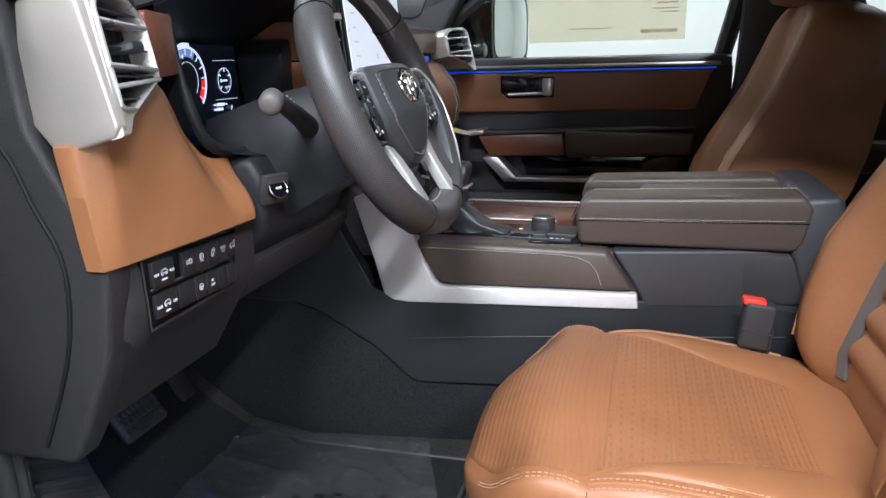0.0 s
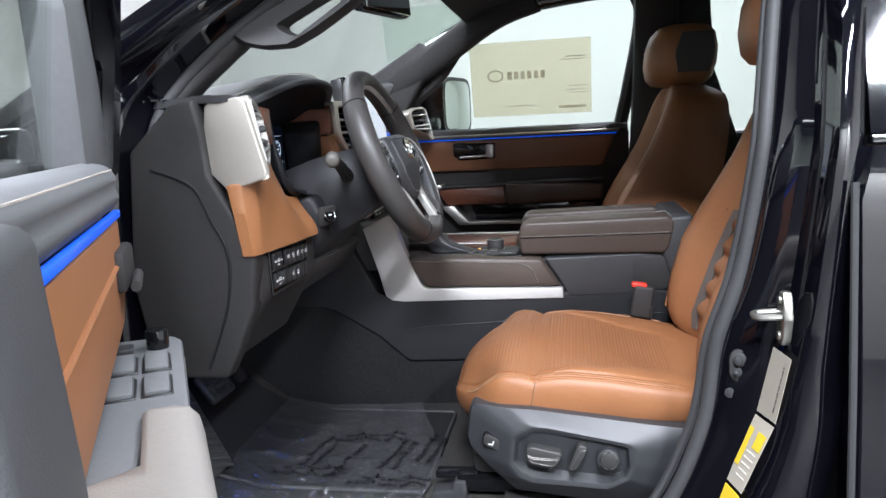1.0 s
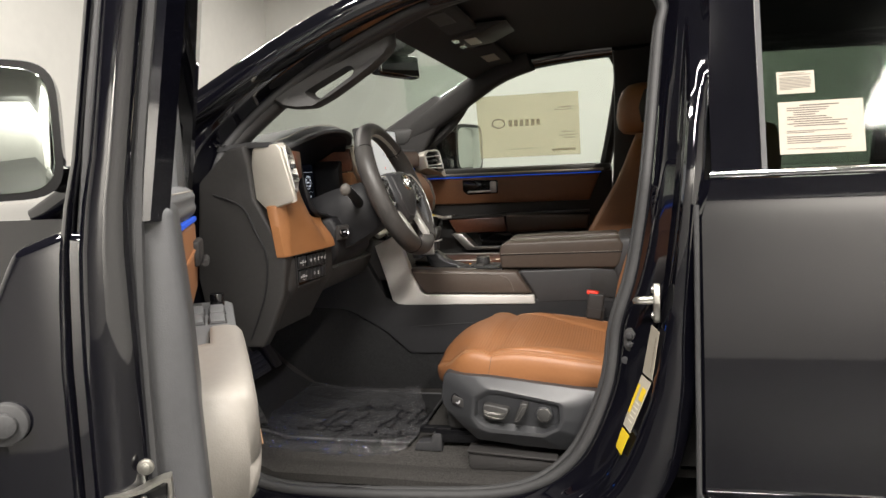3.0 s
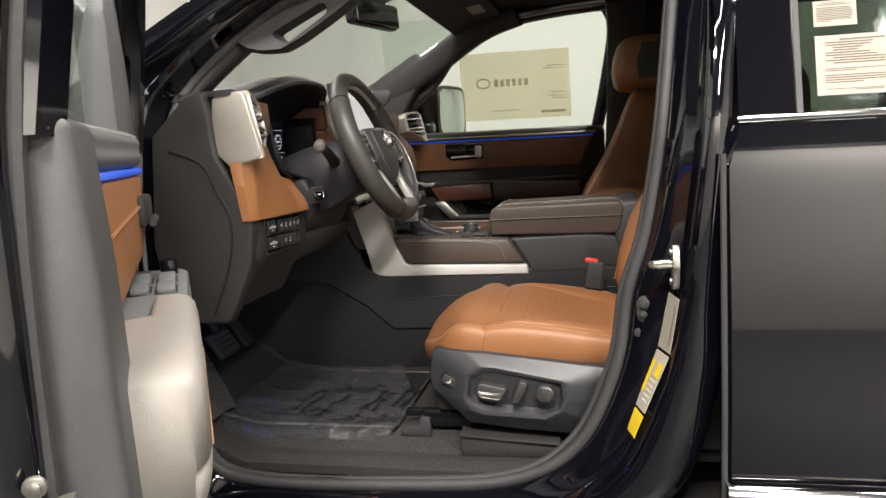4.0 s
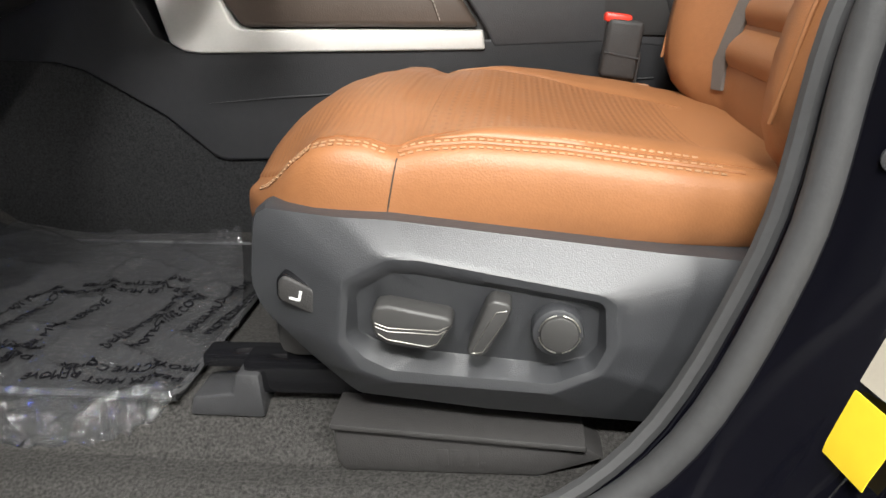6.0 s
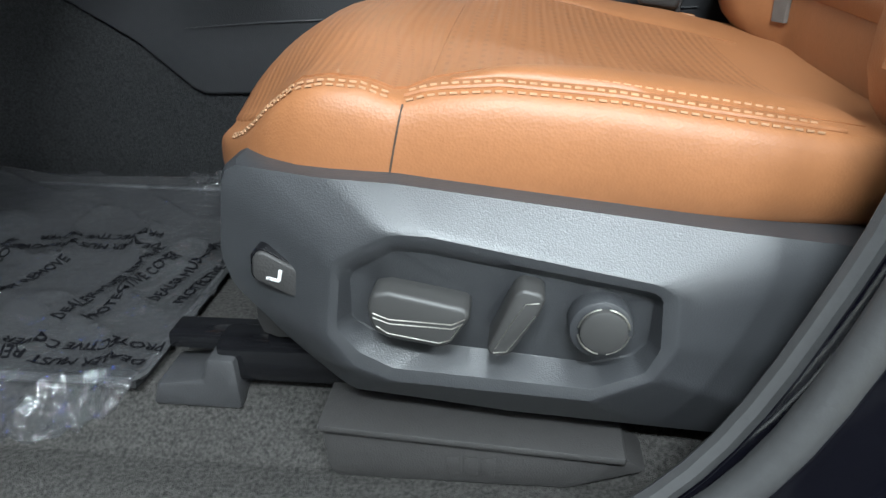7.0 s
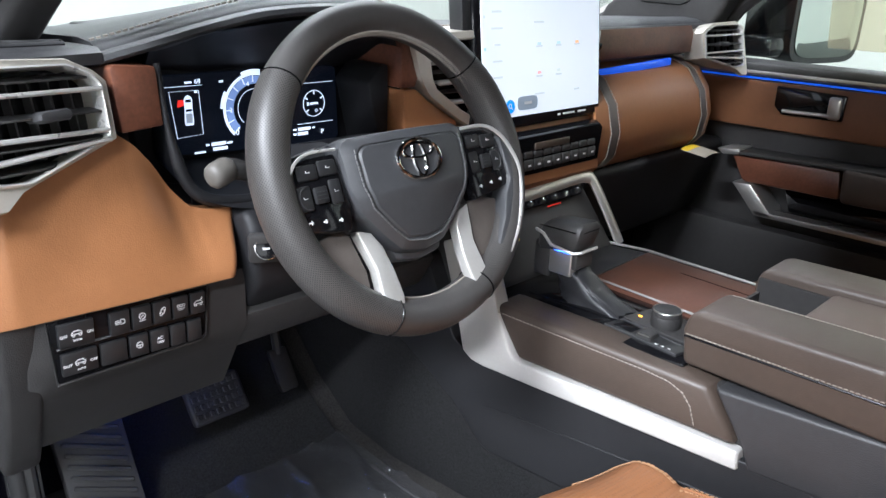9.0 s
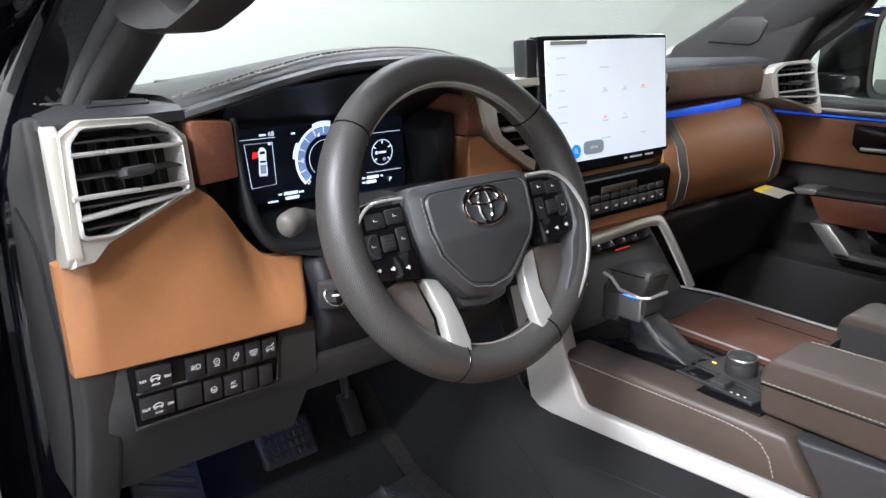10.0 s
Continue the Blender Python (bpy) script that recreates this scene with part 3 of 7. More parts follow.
gl = part("door_window", sheet([[winpt(x, z) for x in np.linspace(.855, 1.66, 5)] for z in np.linspace(1.40, 1.83, 6)], (0, .004, 0)), TINTED, rdoor, "dark privacy glass")
part("window_frame", merge(tube([winpt(.745, 1.84, .01), winpt(1.2, 1.865, .01), winpt(1.62, 1.84, .01)], .022, 8), sheet([[winpt(x, z, -.004) for x in (.752, .80, .848)] for z in np.linspace(1.405, 1.85, 6)], (0, .02, 0))), PAINT, rdoor, "glossy black window frame")
part("division_bar", sheet([[winpt(x, z, -.010) for x in (.846, .856)] for z in np.linspace(1.41, 1.85, 6)], (0, .02, 0)), GREY, rdoor, "grey rubber window channel")
sl = Vector((0, .26, 1)).normalized()


def window_label(name, x0, z0, w, h, rows, label):
    m = axes(winpt(x0, z0, -.003), (1, 0, 0), sl)
    t = thing(name, label, "label", winpt(x0, z0, -.003))
    b = box((w / 2, h / 2, -.0004), (w, h, .0008))
    b.transform(m)
    sheet_ob = part("paper_sheet", b, PAPER, t)
    bars(m, rows, INK, t)
    return t


rng = random.Random(4)
lines = [(.040, .0975, .072, .0024)] + [(.016 + .012 * (i in (2, 3, 6, 8, 9)), .0925 - .0046 * i, (.07 if i not in (2, 3) else .035) + .03 * rng.random(), .0019) for i in range(9)] + [(.014, .046, .11, .0012), (.014, .0425, .05, .0012)] + [(.014, .034 - .0042 * i, .115 - .055 * (i == 3) + .005 * rng.random(), .0016) for i in range(4)] + [(.014, .010, .105, .0010), (.060, .0075, .045, .0010)]
window_label("parts_content_label", .882, 1.436, .155, .107, lines, "cream paper parts label stuck inside dark glass")
window_label("small_window_label", .882, 1.556, .07, .046, [(.012, .041, .040, .0011), (.005, .038, .058, .0011)] + [(.005, .0325 - .0030 * i, (.055 if i < 8 else .02) + .004 * rng.random(), .0011) for i in range(9)], "small cream paper label stuck inside dark glass")

# the far rear door, seen past the seats
fdoor = thing("far_rear_door", "black far rear door with charcoal trim and window", "truck door", (1.15, 1.72, .7))
part("door_panel", box((1.14, 1.735, 1.05), (.92, .10, .66), .02), PLASTIC, fdoor, "charcoal plastic door card")
part("armrest", box((1.14, 1.68, 1.15), (.6, .06, .09), .02), BROWN, fdoor)
part("grip", box((1.06, 1.672, 1.31), (.10, .012, .03), .004), CHROME, fdoor)
part("window_surround", prism([(.66, 1.36), (.66, 1.93), (.80, 1.93), (.82, 1.60), (.90, 1.36)], "y", 1.60, 1.70, .01), PLASTIC, fdoor, "charcoal pillar trim ahead of the far glass")
part("window_header", prism([(.79, 1.85), (.79, 1.93), (1.72, 1.93), (1.72, 1.835)], "y", 1.58, 1.68, .01), PLASTIC, fdoor)
p = part("door_window", sheet([[Vector((x, 1.725 - lean(z), z)) for x in (.79, 1.2, 1.56)] for z in np.linspace(1.39, 1.84, 4)], (0, .004, 0)), GLASS, fdoor)
p.visible_shadow = False

# ---- door post hardware ----


def jambpt(x, z, o=0.0):
    """A point on the near door post's painted face."""
    k = min(range(NL), key=lambda i: abs(sealc[i][1] - z) + (0 if sealc[i][0] > .1 else 9))
    a, b = sealc[k], rimc[k]
    f = max(0, min(1, (x - a[0]) / (b[0] - a[0])))
    y = jamb_y(f, x, z, 0.0)
    return Vector((x, y + lean(z) - o, z))


striker = thing("door_striker", "zinc-plated steel door striker on the post", "door striker", (.646, -.04, 1.145))
part("plate", prism([(-.028, 1.112), (-.036, 1.100), (-.054, 1.102), (-.062, 1.114), (-.070, 1.144), (-.064, 1.172), (-.056, 1.184), (-.038, 1.182), (-.030, 1.170), (-.024, 1.142)], "x", .634, .647, .002), STEEL, striker)
part("loop", tube(curve([(.640, -.034, 1.150), (.604, -.034, 1.148), (.597, -.045, 1.147), (.604, -.057, 1.146), (.640, -.058, 1.147)], 20), .005, 8), STEEL, striker)
for z in (1.116, 1.170):
    part("screw", disc((.633, -.047, z), .007, .006, (-1, 0, 0), 12, .001), STEEL, striker)
for nm, x, z, r in (("post_bump_stop", .588, 1.062, .0115), ("post_bolt", .585, 1.042, .0075)):
    c = jambpt(x, z)
    t = thing(nm, "dark rubber buffer bolted to the post" if r > .01 else "dark hex bolt in the door post", "bolt" if r < .01 else "bump stop", c)
    part("washer", disc(c, r, .006, (-.3, -1, 0), 20, .0015), RUBBER, t)
    part("cap", disc(c + Vector((-.003, -.006, 0)), r * .6, .010, (-.3, -1, 0), 6 if r < .01 else 18, .0015), GREY, t)
    if r > .01:
        oval = [(c.x - .0015 + .0135 * math.cos(q) * (1 + .25 * abs(math.sin(q))), c.z - .010 + .026 * math.sin(q)) for q in [2 * math.pi * k / 28 for k in range(28)]]
        part("base_plate", prism(oval, "y", c.y - .0015, c.y + .006, .001), PLASTIC, t, "oval black base plate")
c = jambpt(.575, 1.005)
t = thing("post_plug", "round grey plastic plug in the post", "plug", c)
part("plug", disc(c, .0085, .004, (-.3, -1, 0), 20, .001), GREY, t)


def post_edge(z, right):
    """The two sides of the post's forward face, along which the labels lie."""
    if right:
        return Vector((float(np.interp(z, (.82, .983, 1.092), (.566, .632, .648))) - .004, float(np.interp(z, (.82, .983, 1.092), (-.045, -.052, -.072))), z - .006))
    return Vector((float(np.interp(z, (.82, .983, 1.092), (.553, .614, .634))) - .004, float(np.interp(z, (.82, .983, 1.092), (.0, -.008, -.022))) - .004, z))


def post_label(name, z0, z1, material, label):
    """A paper label laid down the curved post."""
    g = []
    for i in range(7):
        z = z0 + (z1 - z0) * i / 6
        a, b = post_edge(z, False), post_edge(z, True)
        g.append([a.lerp(b, k / 3) for k in range(4)])
    t = thing(name, label, "label", g[3][1])
    part("paper_sheet", sheet(g, (.0008, 0, 0)), material, t)
    return t, g


def on_label(t, g, name, f0, f1, u0, u1, material, label=""):
    def at(f, u):
        i, k = min(5, int(f * 6)), min(2, int(u * 3))
        a = g[i][k].lerp(g[i][k + 1], u * 3 - k)
        b = g[i + 1][k].lerp(g[i + 1][k + 1], u * 3 - k)
        return a.lerp(b, f * 6 - i) + Vector((-.0012, -.0003, 0))
    grid = [[at(f0 + (f1 - f0) * i / 3, u0 + (u1 - u0) * k / 2) for k in range(3)] for i in range(4)]
    part(name, sheet(grid, (.0005, 0, 0)), material, t, label)


t, g = post_label("certification_label", 1.092, .985, PAPER, "long cream paper label on the black post")
for i in range(13):
    on_label(t, g, "print_mark", .16 + .056 * i, .16 + .056 * i + .022 + .018 * (i % 2), .77, .815, INK)
t, g = post_label("tyre_label", .979, .868, PAPER, "white and yellow tyre label on the black post")
on_label(t, g, "yellow_band", .16, .72, .04, .26, YELLOW, "yellow printed band")
on_label(t, g, "yellow_box", .16, .40, .52, .92, YELLOW, "yellow printed square")
for i in range(5):
    on_label(t, g, "print_line", .46 + .09 * i, .48 + .09 * i, .35, .85, PALE_INK)
t, g = post_label("airbag_label", .862, .818, YELLOW, "plain yellow warning label on the black post")

# ---- driver's door, standing open ----
DOOR = axes((-.40, -.06, 0), (.5, -.866, 0), (.866, .5, 0))


def D(bm):
    bm.transform(DOOR)
    return bm


def taper(bm):
    """The upper trim draws back from the hinge to the latch."""
    for v in bm.verts:
        v.co.y += .012 - .06 * (v.co.x - .42)
    return D(bm)


OVAL = [(math.copysign(abs(math.cos(q)) ** .38, math.cos(q)), math.copysign(abs(math.sin(q)) ** .38, math.sin(q))) for q in [2 * math.pi * k / 36 + .02 for k in range(36)]]


def dpt(s, n, z):
    return DOOR @ Vector((s, n, z))


door = thing("driver_door", "open glossy black front door with padded inner trim", "truck door", dpt(0, 0, .6))
shell = [(-.058, .62), (-.058, 1.36), (-.06, 1.395), (-.085, 1.40), (-.125, 1.385), (-.165, 1.30), (-.18, 1.0), (-.175, .80), (-.15, .62)]
part("door_shell", D(prism([(n, z) for n, z in shell], "x", .02, 1.165, .008, 3)), PAINT, door, "glossy black painted door shell")
part("shut_seal", D(tube(curve([(1.150, -.030, .66), (1.150, -.030, 1.0), (1.148, -.030, 1.36), (1.128, -.002, 1.60), (1.108, .026, 1.80)], 20), .007, 8)), RUBBER, door)
part("outer_seal", D(tube(curve([(1.152, -.079, .66), (1.154, -.079, 1.0), (1.154, -.079, 1.30), (1.152, -.062, 1.46), (1.137, -.043, 1.60), (1.113, -.014, 1.80)], 24), .005, 8)), RUBBER, door)
fr = [(.00, 1.40), (.08, 1.555), (.23, 1.69), (.40, 1.785), (.55, 1.835), (.80, 1.875), (1.00, 1.87), (1.07, 1.81), (1.085, 1.72), (1.12, 1.40)]
F = [Vector((p.x, -.045 + .55 * lean(p.y), p.y)) for p in curve([(s, z, 0) for s, z in fr], 40)]
loops = []
for i, p in enumerate(F):
    t = (F[min(39, i + 1)] - F[max(0, i - 1)]).normalized()
    q = Vector((0, 1, 0)).cross(t).normalized()
    w = .030
    loops.append([p + q * a * w + Vector((0, b, 0)) for a, b in ((-1, -.035), (-.3, -.04), (.8, -.03), (1, .0), (.8, .035), (-.3, .045), (-1, .03))])
part("window_frame", D(loft(loops)), PAINT, door, "black painted window frame")
post = []
for z in [.62 + .06 * k for k in range(13)] + [1.38, 1.42, 1.46, 1.52, 1.60, 1.68, 1.76, 1.82, 1.85]:
    se = 1.172 - .10 * max(0, z - 1.36) - .55 * max(0, z - 1.80)
    up = float(np.interp(z, (1.30, 1.46), (0, 1)))
    n0, n1 = -.098 + .014 * up, -.030 - .002 * up
    o = .143 * max(0, z - 1.40)
    ring = []
    for f, e in ((0, -.075), (0, -.016), (.03, -.004), (.09, .0), (.16, -.004), (.19, -.016), (.22, -.020), (.25, -.016), (.29, -.003), (.40, .004), (.60, .006), (.80, .002), (.93, -.005), (.98, -.014), (1, -.03), (1, -.075)):
        ring.append(Vector((se + e, n0 + (n1 - n0) * f + o, z)))
    post.append(ring)
part("shut_post", D(loft(post)), PAINT, door, "glossy black painted shut face", 70)
part("sail_trim", D(prism([(.06, 1.40), (.10, 1.55), (.24, 1.67), (.44, 1.755), (.50, 1.60), (.47, 1.42)], "y", -.055, -.010, .010, slant=lambda p: (p[0], p[1] - .01))), TRIMGREY, door, "grey plastic trim at the window's front corner")
p = part("window_pane", D(sheet([[Vector((s, -.055 + .55 * lean(z), z)) for s in np.linspace(.30, 1.09, 5)] for z in np.linspace(1.38, 1.82, 5)], (0, .004, 0))), GLASS, door)
p.visible_shadow = False
part("belt_seal", D(box((.62, -.03, 1.402), (1.05, .018, .016), .005)), RUBBER, door)
part("door_card", D(prism([(-.06, .66), (-.03, .70), (-.022, .90), (-.026, 1.15), (-.030, 1.36), (-.04, 1.385), (-.06, 1.385)], "x", .06, 1.135, .008)), GREY, door, "grey grained plastic door card")
part("rear_border", D(prism([(-.06, .66), (.012, .70), (.020, .90), (.018, 1.10), (.012, 1.30), (.004, 1.416), (-.05, 1.419)], "x", 1.0, 1.137, .010, 3)), BORDER, door, "grey plastic border of the door card")
part("belt_pad", taper(prism([(-.05, 1.374), (-.004, 1.374), (.004, 1.388), (.000, 1.400), (.004, 1.410), (-.006, 1.424), (-.03, 1.430)], "x", .43, 1.10, .006, 3)), TRIMGREY, door, "padded grey leather sill along the window")
part("pad_end", D(prism([(-.055, 1.400), (-.016, 1.400), (-.010, 1.403), (-.007, 1.408), (-.011, 1.412), (-.008, 1.416), (-.007, 1.421), (-.011, 1.424), (-.012, 1.428), (-.020, 1.432), (-.036, 1.434), (-.055, 1.432)], "x", 1.085, 1.142, .003, 2)), BORDER, door, "grey end of the padded sill")
part("belt_stitching", taper(stitches([(.45, .0, 1.4195), (1.09, .0, 1.4195)])), GTHREAD, door)
part("light_strip", taper(box((.74, -.003, 1.3685), (.64, .008, .009), .002)), BLUE_LED, door, "glowing blue light strip")
part("upper_insert", taper(merge(prism([(.42, 1.364), (1.064, 1.364), (1.064, 1.175), (.47, 1.245), (.42, 1.28)], "y", -.05, -.002, .007, 3))), LEATHER, door, "saddle tan leather insert")
part("insert_seam", taper(tube([(.47, -.001, 1.318), (1.05, -.001, 1.285)], .003, 6)), LEATHER, door)
part("pull_handle", taper(merge(box((.445, .0, 1.31), (.10, .016, .045), .006), tube([(.41, .012, 1.295), (.49, .016, 1.293)], .006, 8))), PLASTIC, door, "dark inner door handle")
ARM = ((-.03, 1.214), (.03, 1.217), (.052, 1.217), (.064, 1.214), (.071, 1.206), (.074, 1.190), (.0755, 1.14), (.0735, 1.139), (.0735, 1.136), (.075, 1.134), (.0735, 1.115), (.067, 1.096), (.05, 1.090), (-.03, 1.086))
# its front half is narrower and leaves room for the switches
narrow = lambda s, n: max(n, float(np.interp(s, (.80, .835), (.024, -.03)))) * 1.0
part("armrest", D(loft([[Vector((s, narrow(s, n) * k if n > 0 else narrow(s, n), z0 + (z - 1.21) * h)) for n, z in ARM] for s, k, z0, h in ((.668, .93, 1.200, .97), (.675, .98, 1.208, .99), (.69, 1, 1.210, 1), (.80, 1, 1.211, 1), (.835, 1, 1.212, 1), (.86, 1, 1.212, 1), (1.02, .98, 1.21, 1), (1.05, .93, 1.206, .98), (1.064, .80, 1.20, .95))])), PADGREY, door, "stone grey padded armrest", 75)
part("armrest_seam", D(stitches([(.68, .0758, 1.143), (1.03, .0745, 1.143)])), THREAD, door)
plate = part("switch_plate", D(prism([(.372, -.03), (.83, -.03), (.815, .020), (.68, .026), (.664, .036), (.661, .064), (.40, .066), (.377, .058)], "z", 1.14, 1.207, .006)), TRIMGREY, door, "grey window switch panel")
for s, n in ((.50, .002), (.50, .036), (.585, .002), (.585, .036)):
    part("switch_well", D(box((s, n, 1.2065), (.066, .030, .004), .001, 1)), SWITCHBLACK, plate)
    part("window_switch", D(box((s + .006, n, 1.210), (.046, .025, .012), .004, 2, (0, 8, 0))), TRIMGREY, plate)
part("mirror_knob", D(disc((.43, .038, 1.217), .013, .026, (0, 0, 1), 20, .002)), GLOSSY, plate, "black mirror adjusting knob")
part("mirror_switch", D(box((.43, .0, 1.209), (.026, .022, .008), .002)), GREY, plate)
part("silver_bar", D(box((.378, .062, 1.128), (.012, .010, .10), .003)), SILVER, door, "satin silver end bar")
part("wood_side", D(box((.50, .045, 1.10), (.22, .03, .07), .006)), WOOD, door, "walnut trim under the switches")
part("map_pocket", D(prism([(-.03, .68), (.05, .70), (.06, .86), (.04, .90), (-.03, .90)], "x", .25, 1.05, .01)), PLASTIC, door)
# latch and bolts on the shut face
LATCH = [(-.072, 1.161), (-.069, 1.166), (-.060, 1.1655), (-.038, 1.1685), (-.022, 1.1745), (-.013, 1.1765), (-.0125, 1.150), (-.0155, 1.146), (-.030, 1.1465), (-.050, 1.145), (-.066, 1.1465), (-.0715, 1.151)]
MOUTH = [(-.067, 1.159), (-.064, 1.162), (-.052, 1.162), (-.036, 1.1650), (-.024, 1.1705), (-.0175, 1.172), (-.0170, 1.158), (-.0195, 1.153), (-.032, 1.1525), (-.050, 1.150), (-.064, 1.1512), (-.067, 1.154)]
lring = lambda poly, k, h: [Vector((h, x, y)) for x, y in polar(poly, (-.042, 1.159), 60, k)]
latch = part("latch", D(loft([lring(LATCH, 1.0, 1.168), lring(LATCH, 1.0, 1.180), lring(LATCH, .975, 1.183), lring(MOUTH, 1.04, 1.183), lring(MOUTH, 1.0, 1.180), lring(MOUTH, .97, 1.170)], caps=False)), STEEL, door, "bright steel rim of the door latch")
part("latch_mouth", D(prism([(-.066, 1.152), (-.066, 1.161), (-.036, 1.164), (-.018, 1.171), (-.018, 1.153)], "x", 1.166, 1.1755, .001)), GLOSSY, latch, "black latch mouth")
for n, z in ((-.048, 1.157), (-.038, 1.1575)):
    part("latch_claw", D(disc((1.177, n, z), .0028, .005, (1, 0, 0), 12, .001)), STEEL, latch)
part("bolt", D(merge(disc((1.179, -.034, 1.187), .0075, .005, (1, 0, 0), 18, .002), disc((1.182, -.034, 1.187), .0045, .005, (1, 0, 0), 6, .001))), STEEL, door)
for n in (-.064, -.035):
    part("bolt", D(disc((1.180, n, 1.133), .0055, .008, (1, 0, 0), 14, .002)), STEEL, door)
part("shut_buffer", D(merge(disc((1.168, -.143, 1.238), .019, .010, (1, 0, 0), 24, .003), disc((1.174, -.143, 1.238), .011, .008, (1, 0, 0), 24, .003))), RUBBER, door, "round rubber buffer")
for z in (.78, 1.22):
    part("hinge", D(box((.01, -.05, z), (.07, .03, .06), .006)), PAINT, door)
# mirror
mir = part("mirror_housing", D(loft([[Vector((s, -.362 + a * w, 1.540 + b * h)) for a, b in OVAL] for s, w, h in ((.20, .09, .085), (.23, .135, .110), (.30, .15, .122), (.345, .152, .125))])), GLOSSY, door, "black door mirror housing")
part("mirror_glass", D(prism([(-.362 + a * .139, 1.540 + b * .112) for a, b in OVAL], "x", .344, .3475, .001)), MIRROR, mir, "mirror glass showing pale walls")
part("mirror_arm", D(box((.22, -.17, 1.45), (.10, .16, .05), .015)), GLOSSY, mir)

# ---- far front door ----
YD = 1.665


def M2(bm):
    """The far mirror is turned towards the driver."""
    bm.transform(Matrix.Translation((-.13, 1.965, 0)) @ Matrix.Rotation(radians(-14.5), 4, "Z") @ Matrix.Translation((.115, -1.985, 0)))
    return bm


def P(bm):
    """The far door's fittings sit this much over their own datum."""
    bm.transform(Matrix.Translation((0, 0, .028)))
    return bm


pdoor = thing("passenger_door", "closed far front door with brown leather trim", "truck door", (.1, 1.72, .7))
part("door_card", prism([(YD, .72), (YD + .005, 1.20), (YD, 1.405), (YD + .07, 1.425), (YD + .09, 1.2), (YD + .07, .72)], "x", -.45, .535, .01), PLASTIC, pdoor, "charcoal door card")
part("belt_pad", P(prism([(YD - .012, 1.372), (YD - .018, 1.386), (YD - .005, 1.402), (YD + .05, 1.408), (YD + .05, 1.37)], "x", -.40, .53, .006)), DARK, pdoor)
part("silver_line", P(prism([(YD - .020, 1.374), (YD - .024, 1.380), (YD - .018, 1.386), (YD - .01, 1.38)], "x", -.36, .50, .001)), SILVER, pdoor, "thin satin silver trim line")
part("light_strip", P(box((.07, YD - .016, 1.3685), (.84, .006, .0045), .001)), BLUE_LED, pdoor, "glowing blue light strip")
# same leather as the near door's insert, its dimmer light painted in
part("upper_insert", P(prism([(-.42, 1.365), (.485, 1.365), (.44, 1.252), (-.42, 1.252)], "y", YD - .018, YD + .02, .008)), TANSHADED, pdoor, "tan leather insert with the far side's shade in its colour")
hd = part("handle_recess", P(prism([(-.107, 1.357), (.050, 1.352), (.048, 1.294), (-.087, 1.292), (-.107, 1.31)], "y", YD - .024, YD, .004)), GLOSSY, pdoor)
part("handle", P(merge(box((.0305, YD - .03, 1.323), (.028, .016, .05), .006), tube([(.038, YD - .034, 1.306), (-.082, YD - .032, 1.303)], .0045, 8))), SILVER, hd, "satin silver pull handle")
part("armrest", P(prism([(.085, 1.205), (.44, 1.195), (.435, 1.135), (.09, 1.125)], "y", YD - .075, YD, .012, 3)), BROWN, pdoor, "dark brown padded armrest")
part("wood_band", P(prism([(-.17, 1.188), (.08, 1.196), (.088, 1.13), (-.135, 1.128)], "y", YD - .065, YD, .008)), WOOD, pdoor, "reddish wood trim on the armrest")
part("switch_ledge", P(prism([(-.20, 1.190), (.44, 1.205), (.44, 1.213), (-.205, 1.20)], "y", YD - .07, YD, .003)), DARK, pdoor)
part("silver_frame", P(merge(prism([(-.205, 1.200), (-.15, 1.205), (-.15, 1.192), (-.19, 1.188)], "y", YD - .074, YD, .002), prism([(-.155, 1.125), (-.11, 1.128), (-.055, 1.07), (-.05, 1.055), (-.09, 1.055)], "y", YD - .074, YD, .003), prism([(-.09, 1.055), (-.09, 1.068), (.42, 1.066), (.42, 1.055)], "y", YD - .074, YD - .03, .003))), SILVER, pdoor, "satin silver pocket frame")
part("pocket", P(prism([(-.05, 1.125), (.42, 1.125), (.42, 1.068), (-.03, 1.068)], "y", YD - .02, YD, .003)), GLOSSY, pdoor)
part("speaker_panel", prism([(-.38, 1.05), (.44, 1.05), (.42, .80), (-.36, .80)], "y", YD - .05, YD, .02), PLASTIC, pdoor)
p = part("window_pane", sheet([[Vector((x, YD + .055 - lean(z), z)) for x in np.linspace(-.34, .60, 5)] for z in np.linspace(1.38, 1.88, 5)], (0, .004, 0)), GLASS, pdoor)
p.visible_shadow = False
pf = [(-.31, 1.42), (-.235, 1.535), (-.12, 1.63), (.03, 1.825), (.09, 1.868), (.18, 1.885), (.40, 1.889), (.495, 1.876), (.540, 1.838), (.552, 1.76), (.515, 1.55), (.486, 1.42)]
part("window_frame", tube([Vector((p.x, YD + .045 - lean(p.y), p.y)) for p in curve([(a + (.022 if a > .4 else -.015), b + .012, 0) for a, b in pf], 44)], .024, 8), PLASTIC, pdoor, "charcoal window surround")
part("sail_trim", prism([(-.36, 1.39), (-.24, 1.40), (-.25, 1.455), (-.30, 1.46)], "y", YD + .01, YD + .05, .006), PLASTIC, pdoor)
pm = part("mirror_housing", M2(loft([[Vector((x, 1.985 + a * w, 1.53 + b * h)) for a, b in OVAL] for x, w, h in ((-.30, .08, .08), (-.27, .13, .105), (-.17, .145, .114), (-.115, .145, .114))])), GLOSSY, pdoor, "black door mirror housing")
